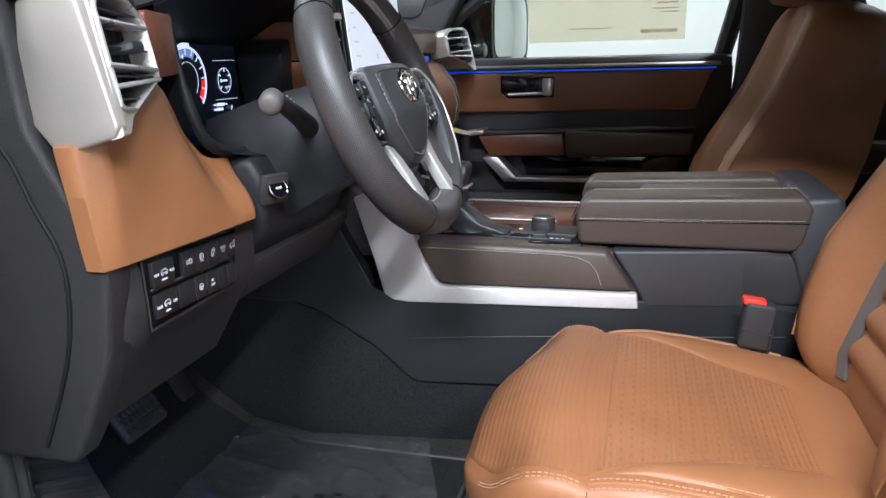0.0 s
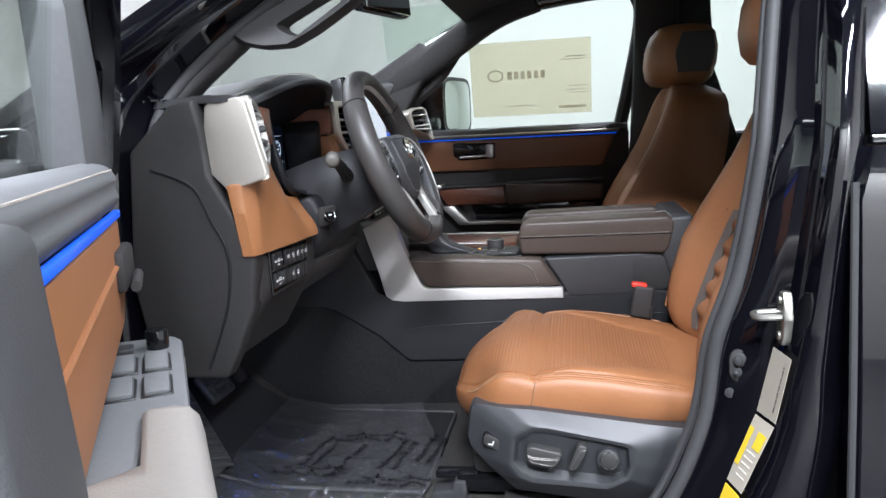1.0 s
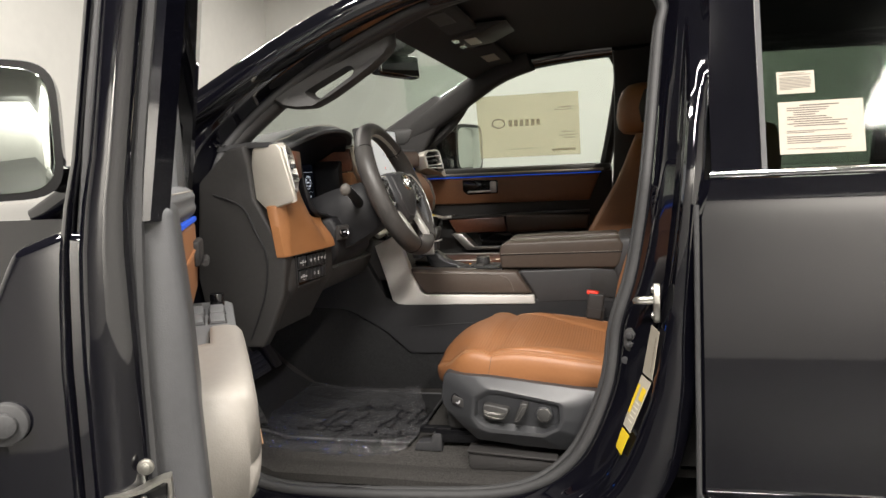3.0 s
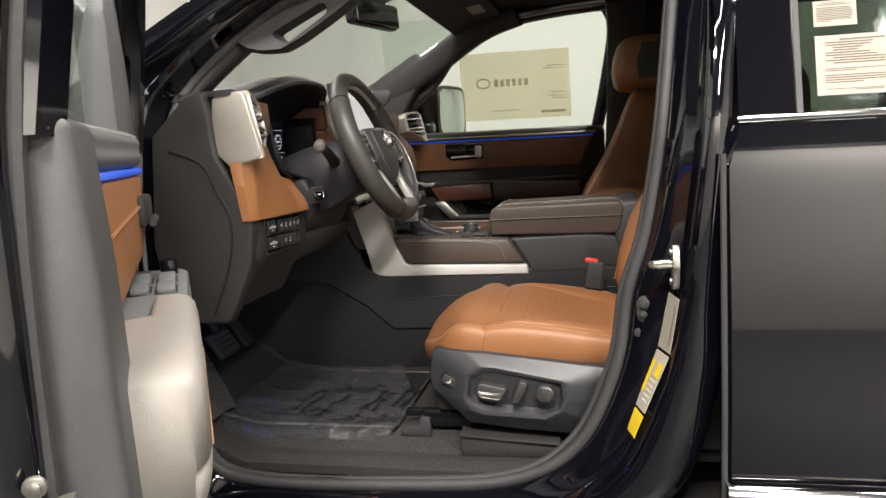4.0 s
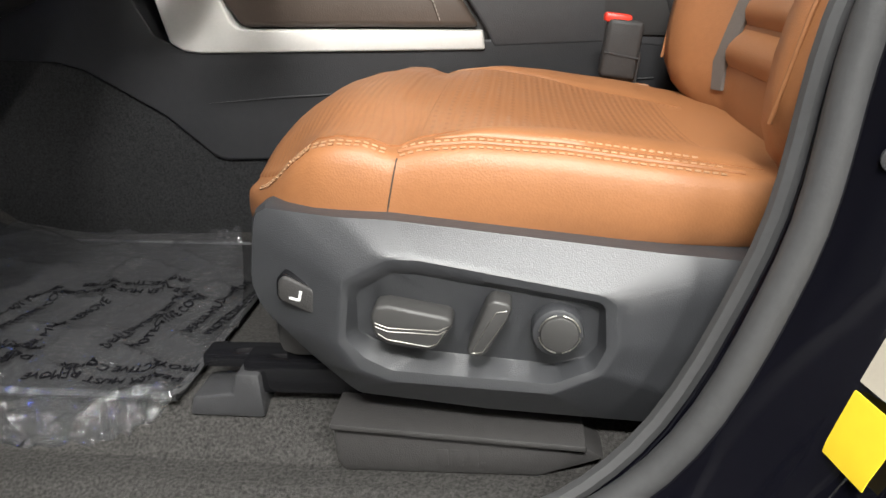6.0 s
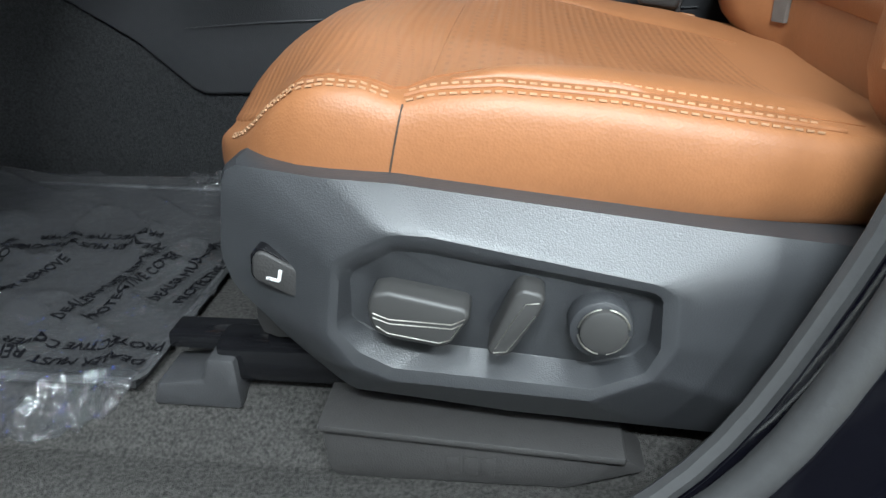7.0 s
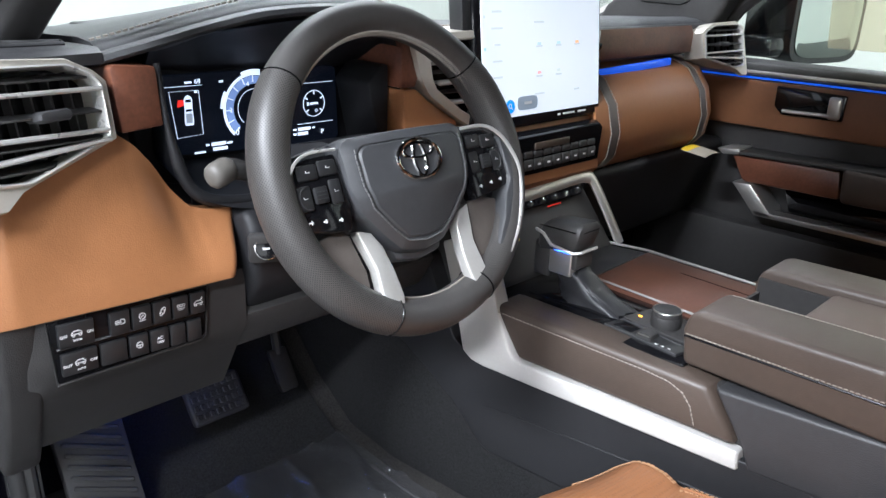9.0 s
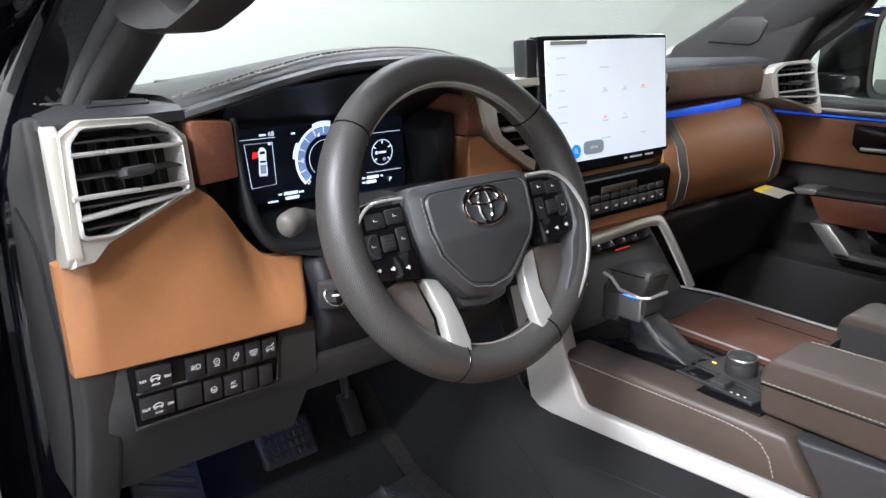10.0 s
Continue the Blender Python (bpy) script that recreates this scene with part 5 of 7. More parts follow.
part("front_plate", prism([(-.155, .902), (-.056, .862), (-.062, 1.047), (-.15, 1.030)], "z", 1.10, 1.1245, .003), GREY, con, "dark grey plate before the tray cover")
part("wood_trim", tube([(-.050, .8605, 1.1265), (.145, .8475, 1.1265)], .0020, 6), SILVER, con, "thin silver edging")
part("wood_trim", tube([(-.15, 1.034, 1.1265), (-.06, 1.051, 1.1275), (.176, 1.040, 1.1275)], .0028, 6), SILVER, con, "thin silver edging")
part("tray_slot", box((.105, .990, 1.1268), (.13, .0015, .0008), 0, 1, (0, 0, -3)), MATTE, con)
part("tray_slot", box((.172, .955, 1.1268), (.0015, .15, .0008)), MATTE, con)
DX, DY = .127, .788
part("dial_plate", prism([(.066, .768), (.192, .754), (.194, .826), (.082, .836)], "z", 1.117, 1.1225, .002), PLASTIC, con)
dial = part("drive_dial", merge(disc((DX, DY, 1.130), .0222, .020, seg=40, bev=.002), disc((DX, DY, 1.142), .0214, .010, seg=40, bev=.002)), PLASTIC, con, "black drive mode dial")
part("dial_cap", disc((DX, DY, 1.1475), .0196, .003, seg=40, bev=.001), SWITCHBLACK, dial)
part("dial_rim", tube([Vector((DX + .0207 * math.cos(a), DY + .0207 * math.sin(a), 1.1475)) for a in np.linspace(0, 2 * math.pi, 36, False)], .0012, 6, True), STEEL, dial, "bright dial rim")
part("indicator", box((.085, .787, 1.1232), (.006, .003, .001)), lit("amber_lamp", (1.0, .45, .05), 2.0), con, "amber indicator lamp")
sw = part("brake_switch_plate", prism([(.060, .724), (.186, .712), (.192, .744), (.070, .762)], "z", 1.117, 1.1215, .001), SWITCHBLACK, con)
part("plate_edge", tube([(.062, .725, 1.1215), (.185, .713, 1.1215), (.191, .743, 1.1215), (.071, .761, 1.1215)], .0012, 6, True), GREY, sw)
part("plate_slot", prism([(.072, .732), (.105, .728), (.108, .750), (.078, .754)], "z", 1.1208, 1.1222, .0004), MATTE, sw)
part("brake_switch", loft([[Vector((.128 + a * w, .733 + b * .010, z)) for a, b in ((-1, -1), (1, -1), (1, 1), (-1, 1))] for z, w in ((1.1205, .012), (1.128, .011), (1.131, .006))]), SWITCH, sw)
part("brake_switch_edge", box((.128, .7225, 1.1275), (.018, .0012, .0015)), STEEL, sw)
part("plate_mark", merge(*[box((.150 + .010 * q, .722, 1.1218), (.004, .002, .0006)) for q in range(3)]), MARK, sw)
for i in range(4):
    part("gear_mark", box((-.060 + .013 * i, .712 + .002 * i, 1.1192), (.005, .003, .0008)), MARK, con)
part("gear_lamp", box((-.080, .714, 1.1194), (.007, .006, .001)), lit("blue_indicator", (.05, .25, 1.0), 4.0), con, "blue gear indicator lamp")

sh = thing("gear_lever", "black leather gear lever with chrome blade", "gear lever", (-.02, .780, 1.118))
part("boot_trim", prism([(-.095, .738), (.075, .752), (.085, .768), (.080, .815), (-.09, .825), (-.105, .80)], "z", 1.117, 1.1205, .001), GLOSSY, sh)
boot = []
for z, w, d, x in ((1.1195, .030, .058, .012), (1.126, .028, .050, .006), (1.136, .026, .038, -.010), (1.148, .025, .030, -.026), (1.160, .024, .027, -.036), (1.170, .022, .024, -.044)):
    ring_ = []
    for k in range(36):
        a = 2 * math.pi * k / 36
        c, q = math.cos(a), math.sin(a)
        f = 1 + .14 * math.sin(5 * a + z * 190) + .08 * math.sin(11 * a - z * 300)
        ring_.append(Vector((x + d * f * math.copysign(abs(c) ** .6, c), .781 + w * f * math.copysign(abs(q) ** .6, q), z)))
    boot.append(ring_)
BOOT = mat("boot_leather", (0.024, 0.024, 0.026), 0.42, var=0.15, scale=9, bump=0.15, grain=420, kind="grain")
part("boot", loft(boot), BOOT, sh, "creased black leather boot", 70)
part("front_block", box((-.085, .776, 1.178), (.034, .046, .060), .006, 3), PLASTIC, sh)
part("blade", box((-.048, .776, 1.182), (.044, .050, .044), .004, 3), SILVER, sh, "silver lever blade")
# blue light mirrored in the blade, put in as an added glowing strip
part("blue_glow_strip", box((-.048, .7500, 1.2015), (.038, .003, .003), .0006, 1), lit("blue_reflection_glow", (.05, .16, 1.0), 7.0), sh, "added glowing strip for the blue reflection under the knob")
part("rear_pad", box((-.026, .776, 1.190), (.016, .046, .034), .004, 3), DARK, sh)
part("knob", loft([[Vector((-.052 + a * d + (z - 1.22) * .25, .774 + b * w, z + .10 * a * d)) for a, b in ((-1, -.7), (-.92, -.92), (-.75, -1), (.75, -1), (.92, -.92), (1, -.7), (1, .7), (.92, .92), (.75, 1), (-.75, 1), (-.92, .92), (-1, .7))] for z, d, w in ((1.200, .034, .025), (1.206, .038, .028), (1.226, .040, .030), (1.240, .038, .028), (1.247, .032, .022), (1.250, .020, .012))]), DARK, sh, "black leather knob", 40)
part("knob_band", tube([(-.094, .7445, 1.228), (-.078, .7435, 1.224), (-.062, .7430, 1.209), (-.020, .7435, 1.205), (-.011, .752, 1.206), (-.011, .796, 1.206)], .0026, 6), BRIGHT, sh, "bright band under the knob")
part("knob_seam", tube([(-.088, .7455, 1.236), (-.02, .7450, 1.238), (-.010, .755, 1.238), (-.010, .795, 1.238)], .0010, 5), MATTE, sh)

# ---- dashboard ----
dash = thing("dashboard", "dashboard in black, tan leather, wood and silver", "dashboard", (-.4, MID, 1.1))


def eased(y, ys_, vs):
    """A smooth line through the given heights."""
    i = max(0, min(len(ys_) - 2, sum(1 for q in ys_ if q <= y) - 1))
    f = min(1, max(0, (y - ys_[i]) / (ys_[i + 1] - ys_[i])))
    sl = [(vs[min(len(vs) - 1, k + 1)] - vs[max(0, k - 1)]) / (ys_[min(len(vs) - 1, k + 1)] - ys_[max(0, k - 1)]) for k in (i, i + 1)]
    h = ys_[i + 1] - ys_[i]
    return vs[i] * (1 + 2 * f) * (1 - f) ** 2 + sl[0] * h * f * (1 - f) ** 2 + vs[i + 1] * f * f * (3 - 2 * f) + sl[1] * h * f * f * (f - 1)


def brow(y):
    """Front lip of the pad: its place along the truck, and the height of its under edge."""
    fx = eased(y, (.14, .25, .34, .45, .54, .60, .65, .75, 1.7), (-.247, -.225, -.212, -.206, -.212, -.235, -.262, -.268, -.268))
    fz = eased(y, (.14, .20, .258, .34, .45, .54, .60, .65, .75, 1.7), (1.499, 1.515, 1.531, 1.548, 1.553, 1.545, 1.528, 1.506, 1.503, 1.503))
    return fx, fz


def cap_profile(y):
    """The pad's line from the windscreen to its front lip, with the hood over the instruments."""
    fx, fz = brow(y)
    h = min(1, max(0, (fz - 1.503) / .05))
    return [(-.80, 1.462), (-.66, 1.500 + .008 * h), (-.52, 1.518 + .022 * h), (-.40, 1.522 + .038 * h), (fx - .07, fz + .024), (fx - .035, fz + .021), (fx - .017, fz + .015), (fx - .014, fz + .0125),
            (fx - .009, fz + .013), (fx - .002, fz + .010), (fx, fz + .004), (fx - .004, fz), (fx - .012, fz - .001), (fx - .02, fz - .004), (fx - .05, fz - .008), (-.44, 1.46), (-.80, 1.40)]


ys = np.concatenate((np.linspace(.150, .66, 44), np.linspace(.70, 1.70, 12)))
part("upper_pad", loft([[Vector((x, y, z)) for x, z in cap_profile(y)] for y in ys]), DASHPAD, dash, "black stitched leather dash pad", 30)
part("pad_stitching", stitches([Vector((cap_profile(y)[5][0] + .001, y, cap_profile(y)[5][1] + .0028)) for y in np.linspace(.152, 1.06, 90)], .0075, .0052, .0011), GTHREAD, dash)
# grey cover over the vent, with the demister slot and a ribbed grille behind it
covz = lambda x, y: 1.5195 - .012 * max(0, -.30 - x) / .3 - .10 * max(0, .02 - y) ** 1.2 - .22 * max(0, -.30 - x) * max(0, .06 - y)
cov = [[Vector((f + x, y, covz(f + x, y) - .005 * max(0, (x + .012) / .012))) for y in np.linspace(-.010 + .055 * min(1, max(0, -.05 - x) / .08), .149, 14) for f in [-.207 - .25 * (y + .01)]] for x in (0, -.006, -.012, -.03, -.06, -.10, -.15, -.21, -.29, -.41, -.56)]
part("vent_cover", sheet(cov, (0, 0, -.012)), GREY, dash, "grey plastic cover over the vent")
slot = [(-.285, .056), (-.292, .126), (-.318, .132), (-.326, .072)]
part("demister_slot", prism(slot, "z", 1.50, 1.5212, .001), GLOSSY, dash, "black demister slot")
part("demister_frame", tube([Vector((x, y, 1.5210)) for x, y in slot], .0028, 6, True), GREY, dash)
for k in range(2):
    part("demister_blade", tube([Vector((-.296 - .012 * k, .062 + .004 * k, 1.5212)), Vector((-.301 - .010 * k, .126, 1.5212))], .0012, 5), PLASTIC, dash)
for k in range(13):
    x = -.365 - .016 * k
    part("grille_rib", box((x, .085 - .04 * k / 12, covz(x, .08) + .001), (.006, .10, .003), .001, 1), PLASTIC, dash)
part("demister_grille", merge(*[box((-.585, .16 + .032 * k, 1.5155), (.05, .022, .004), .001, 1, (0, -4, 12)) for k in range(4)]), GLOSSY, dash, "black demister grille at the windscreen")
part("end_panel", prism([(-.40, 1.03), (-.43, 1.20), (-.41, 1.43), (-.33, 1.506), (-.285, 1.515), (-.275, 1.46), (-.268, 1.385), (-.215, 1.29), (-.198, 1.244), (-.209, 1.157), (-.252, 1.061), (-.27, 1.03)], "y", -.012, .03, .008, 3), PLASTIC, dash, "charcoal dashboard end panel")
part("end_panel_seam", tube(curve([(-.372, -.013, 1.40), (-.30, -.0135, 1.37), (-.27, -.0135, 1.31), (-.245, -.0135, 1.25), (-.255, -.0135, 1.16), (-.30, -.0135, 1.05)], 24), .0024, 6), HOOD, dash)

# air vents at both ends, in slanted silver surrounds
OUTER = [(.011, .129), (.039, .142), (.121, .137), (.152, .122), (.165, .110), (.161, .047), (.120, .036), (.036, .013), (.020, -.002), (-.006, -.002)]
INNER = [(.021, .118), (.036, .1315), (.117, .1285), (.143, .117), (.152, .107), (.149, .053), (.112, .040), (.047, .022), (.012, .026)]
VM = axes((-.164, -.005, 1.379), (-.305, .952, 0), (-.181, -.058, .982))
# the far vent is the near one over the truck's middle
FM = Matrix.Translation((-.004, 1.622, .014)) @ Matrix.Scale(-1, 4, (0, 1, 0)) @ VM @ Matrix.Translation((.012, .012, 0)) @ Matrix.Scale(.86, 4)


def vent(m, label):
    """An air vent: bright bezel, silver bars between the bays, black blades and vanes behind."""
    def V(bm):
        bm.transform(m)
        return bm
    c = (.086, .078)
    ring = lambda poly, k, h: [Vector((x, y, h)) for x, y in polar(poly, c, 96, k)]
    deep = lambda x: -.012 - .055 * min(1, max(0, (x - .03) / .04))
    v = part("vent_surround", V(loft([[Vector((x, y, deep(x))) for x, y in polar(OUTER, c, 96, .985)], ring(OUTER, 1.0, -.010), ring(OUTER, .992, -.002), ring(OUTER, .97, .001), ring(INNER, 1.035, .0005), ring(INNER, 1.01, -.002), ring(INNER, 1.0, -.008), ring(INNER, .985, -.030)], caps=False)), CAPSILVER, dash, label, 32)
    part("vent_bezel", V(loft([ring(INNER, 1.055, -.002), ring(INNER, 1.05, .0035), ring(INNER, 1.015, .0045), ring(INNER, .99, .002), ring(INNER, .985, -.012)], caps=False)), BRIGHT, v, "bright silver bezel", 32)
    part("vent_throat", V(loft([ring(INNER, 1.0, -.028), ring(INNER, .9, -.05), ring(INNER, .3, -.055)])), MATTE, v, "black vent throat")
    for (a0, b0), (a1, b1) in (((.017, .1075), (.153, .1025)), ((.010, .0655), (.151, .0585)), ((.011, .0445), (.150, .0480))):
        p0, p1 = Vector((a0, b0, .0)), Vector((a1, b1, 0))
        d = (p1 - p0).normalized()
        up = Vector((-d.y, d.x, 0))
        sec = lambda q: [q + up * a + Vector((0, 0, b)) for a, b in ((-.0028, .0035), (-.0010, .0052), (.0016, .0045), (.0026, .001), (.0022, -.014), (-.0022, -.014))]
        part("silver_bar", V(loft([sec(p0), sec(p1)])), BRIGHT, v)
    for b, a0, a1 in ((.1195, .028, .142), (.0835, .014, .150), (.0555, .014, .148), (.034, .02, .095)):
        part("black_blade", V(box(((a0 + a1) / 2, b, -.010), (a1 - a0, .0022, .020), .0006, 1, (16, 0, -2))), PLASTIC, v)
    for i in range(5):
        part("vane", V(box((.036 + .023 * i, .082, -.022), (.0022, .085, .014), .0005, 1)), PLASTIC, v)
    part("vent_tab", V(loft([[Vector((.088 + a * w, .0815 + b * h, z)) for a, b in ((-1, -.5), (-.8, -1), (.8, -1), (1, -.5), (1, .5), (.8, 1), (-.8, 1), (-1, .5))] for z, w, h in ((-.012, .020, .0045), (.006, .020, .006), (.010, .017, .0045), (.011, .010, .002))])), GREY, v, "grey vent thumb tab")
    return v


vent(VM, "satin silver vent surround")
vent(FM, "satin silver vent surround")
cap_pts = [(-.262, 1.511), (-.203, 1.513), (-.1925, 1.506), (-.1635, 1.387), (-.168, 1.377), (-.228, 1.361), (-.240, 1.361), (-.278, 1.394), (-.285, 1.41), (-.272, 1.50)]
def capped(y0, y1):
    """A cap over the vent's outer end, curving in towards the windscreen."""
    bm = prism(cap_pts, "y", y0, y1, .003, 3)
    for v in bm.verts:
        v.co.y += .30 * max(0, -.215 - v.co.x)
    return bm


part("end_cap", capped(-.0145, .002), CAPSILVER, dash, "pale satin silver vent end cap")
part("wood_block", prism([(.150, 1.499), (.156, 1.502), (.203, 1.498), (.207, 1.430), (.157, 1.426)], "x", -.34, -.236, .004), WOOD, dash, "walnut trim block beside the vent")

# tan knee panel with its swelling form
def knee(u, v):
    """The panel's skin: a bevelled outer edge, a swelling shoulder under the vent, a crease and a small lobe."""
    y = -.016 + (.274 + .030 * v) * u
    top = float(np.interp(y, (-.016, .03, .107, .148, .168, .187, .207, .225, .245, .289), (1.368, 1.386, 1.411, 1.428, 1.412, 1.388, 1.353, 1.331, 1.324, 1.322)))
    z = 1.248 + (top - 1.248) * v
    x0 = -.194 + .020 * u
    x1 = float(np.interp(y, (-.016, .03, .107, .15, .20, .225, .289), (-.192, -.200, -.218, -.234, -.232, -.226, -.222)))
    k = v * v * (3 - 2 * v) * .6 + .4 * v
    x = x0 + (x1 - x0) * k
    x += .007 * math.exp(-((y - .130) / .065) ** 2) * math.sin(math.pi * min(1, .12 + .86 * v)) ** 1.3
    x -= .005 * math.exp(-((y - .200) / .028) ** 2) * max(0, v - .15) ** .7
    x += .006 * math.exp(-((y - .245) / .03) ** 2) * math.sin(math.pi * v)
    x += .0025 * math.exp(-((v - .50) / .2) ** 2) * math.exp(-((y - .05) / .05) ** 2)
    if y < .010:
        x -= .016 * ((.010 - y) / .026) * (.2 + 1.3 * v)
    if u > .965:
        x -= .016 * ((u - .965) / .035) ** 2
    return Vector((x, y, z))


part("knee_panel", sheet([[knee(u, v) for u in np.linspace(0, 1, 60)] for v in np.linspace(0, 1, 30)], (-.02, 0, 0)), KNEE, dash, "saddle tan leather knee panel", 60)
low = [[Vector((-.200 - .072 * max(0, (1.17 - z)) / .12 - .03 * max(0, (.03 - y) / .03) ** 2 + (.004 if 1.16 < z < 1.24 else 0), y, z - .02 * (y < .0))) for y in np.linspace(-.008, .276, 14)] for z in (1.245, 1.235, 1.20, 1.17, 1.14, 1.11, 1.08, 1.055)]
part("lower_panel", sheet(low, (-.025, 0, 0)), PLASTIC, dash, "charcoal lower dash panel")
swp = part("switch_panel", prism([(.036, 1.246), (.222, 1.2395), (.215, 1.177), (.209, 1.172), (.040, 1.1705)], "x", -.22, -.1925, .002), MATTE, dash, "black switch panel")
part("panel_surround", tube([Vector((-.1925, y, z)) for y, z in ((.035, 1.2470), (.223, 1.2405), (.2165, 1.176), (.210, 1.1705), (.038, 1.169))], .0016, 6, True), PLASTIC, swp)
part("panel_divider", box((-.1918, .128, 1.2098), (.004, .172, .0022), .0006, 1, (-1.2, 0, 0)), GREY, swp)


def glyph(y, z, bits):
    """A white symbol of thin strokes on a switch."""
    part("switch_symbol", merge(*[box((-.1869, y + a, z + b), (.0005, w, h), 0, 1, (r, 0, 0)) for a, b, w, h, r in bits]), MARK, swp)


def ring_bits(cy, cz, r, n=8, w=.0007):
    return tuple((cy + r * math.cos(q), cz + r * math.sin(q), 2.2 * r * math.sin(math.pi / n), w, math.degrees(q) + 90) for q in [2 * math.pi * k / n for k in range(n)])


CAR = ((0, -.0015, .012, .0008, 0), (-.0045, .0006, .003, .0008, 30), (.0045, .0006, .003, .0008, -30), (0, .0022, .007, .0008, 0)) + ring_bits(-.0035, -.0028, .0012, 6) + ring_bits(.0035, -.0028, .0012, 6)
LAMPS = ((-.0035, .002, .005, .0007, 0), (-.0035, 0, .005, .0007, 0), (-.0035, -.002, .005, .0007, 0), (.0005, 0, .0007, .006, 0), (.003, .0026, .004, .0007, -15), (.003, -.0026, .004, .0007, 15), (.005, 0, .0007, .004, 0))
STOP = ring_bits(0, .0005, .0036, 10) + ((0, .0005, .004, .0008, 35), (0, -.005, .007, .0007, 0))
SLIP = ((-.002, .001, .006, .0008, 60), (.002, -.001, .006, .0008, 60)) + ring_bits(.002, .003, .0016, 6) + ring_bits(-.002, -.003, .0016, 6)
CAMS = ring_bits(-.0034, .0014, .0015, 6) + ring_bits(0, .0014, .0015, 6) + ring_bits(.0034, .0014, .0015, 6) + ((0, -.0022, .009, .0007, 0), (0, -.004, .006, .0006, 0))
WHEEL = ring_bits(0, 0, .0036, 10) + ((0, 0, .006, .0008, 0), (0, -.0016, .0008, .003, 0))
TOW = CAR + ((.004, .004, .004, .0007, 40), (.005, .0045, .0007, .003, 0))
for zz, h, cells in ((1.2275, .0272, ((.0632, .0400, CAR), (.0912, .0120, None), (.1110, .0245, LAMPS), (.1365, .0240, STOP), (.1610, .0230, SLIP), (.1840, .0215, CAMS), (.2060, .0205, TOW))),
                     (1.1930, .0262, ((.0632, .0400, CAR), (.1010, .0310, None), (.1300, .0240, WHEEL), (.1550, .0240, None), (.1780, .0205, None), (.1990, .0200, None)))):
    for y, w, bits in cells:
        z = zz - .034 * (y - .04)
        if w > .013:
            part("switch", box((-.1902, y, z), (.006, w - .0016, h), .0014, 2, (-1.6, 0, 0)), SWITCHBLACK, swp)
        if bits:
            glyph(y, z + (.001 if w < .03 else .0015), bits)
for txt, y, z, h in (("OFF", .0495, 1.2265, .0046), ("ON", .0775, 1.2258, .0046), ("DOOR", .0635, 1.2195, .0032), ("OUT", .0495, 1.1915, .0046), ("OFF", .0775, 1.191, .0046), ("AUTO", .0635, 1.1845, .0032), ("AC", .155, 1.1918, .0048), ("100V", .155, 1.1865, .0042)):
    part("switch_word", words(txt, h, axes((-.1869, y, z), (0, 1, -.034), (0, 0, 1))), MARK, swp)

# instruments
part("cluster_housing", prism([(.21, 1.53), (.62, 1.53), (.62, 1.33), (.53, 1.31), (.30, 1.318), (.225, 1.335)], "x", -.50, -.352, .004), HOOD, dash)
# black recess: its edge follows the pad's under side, the wood blocks and the sweep over the knee panel
back_loop = [(.247, 1.474), (.32, 1.474), (.42, 1.472), (.535, 1.466), (.585, 1.47), (.592, 1.42), (.585, 1.345), (.50, 1.346), (.40, 1.352), (.30, 1.356), (.249, 1.36), (.245, 1.42)]
front_loop = [(-.262, .209, 1.512), (-.236, .30, 1.535), (-.222, .42, 1.547), (-.224, .52, 1.540), (-.252, .583, 1.502), (-.250, .588, 1.43), (-.25, .587, 1.35), (-.19, .50, 1.325), (-.178, .40, 1.322), (-.196, .295, 1.322), (-.222, .222, 1.352), (-.238, .207, 1.43)]
mid_loop = [((-.352 * .35 + x * .65), a * .35 + y * .65, b * .35 + z * .65 + (.012 if z > 1.50 else 0)) for (a, b), (x, y, z) in zip(back_loop, front_loop)]
part("cluster_shroud", loft([[Vector(p) for p in curve([(-.352, a, b) for a, b in back_loop], 60, True)], [Vector(p) for p in curve(mid_loop, 60, True)], [Vector(p) for p in curve(front_loop, 60, True)]], caps=False), HOOD, dash, "black moulded instrument recess", 40)
part("recess_facet", prism([(.536, 1.452), (.560, 1.476), (.577, 1.478), (.577, 1.352), (.560, 1.350)], "x", -.345, -.262, .006), HOOD, dash, "black facet beside the display")
part("shroud_lip", tube(curve([(-.246, .2085, 1.50), (-.240, .210, 1.45), (-.234, .2145, 1.40), (-.228, .226, 1.358), (-.222, .246, 1.338), (-.222, .285, 1.328), (-.225, .33, 1.324)], 30), [.004] * 8 + [.005, .006, .007] + [.008] * 19, 10), HOOD, dash, "smooth black lip of the recess")
part("clip_pin", box((-.244, .2105, 1.468), (.004, .0025, .06), .001, 1), GREY, dash)
ins = thing("instrument_display", "lit digital instrument display behind the wheel", "display", (-.345, .395, 1.40))
part("screen", prism([(.252, 1.366), (.530, 1.350), (.545, 1.36), (.540, 1.466), (.53, 1.47), (.256, 1.472)], "x", -.352, -.345, .003), LCD, ins)
XI = -.3440


def arc(cy, cz, r0, r1, a0, a1, n=28):
    return sheet([[Vector((XI, cy + r * math.cos(radians(a0 + (a1 - a0) * k / n)), cz + r * math.sin(radians(a0 + (a1 - a0) * k / n)))) for k in range(n + 1)] for r in (r0, r1)], (-.0005, 0, 0))


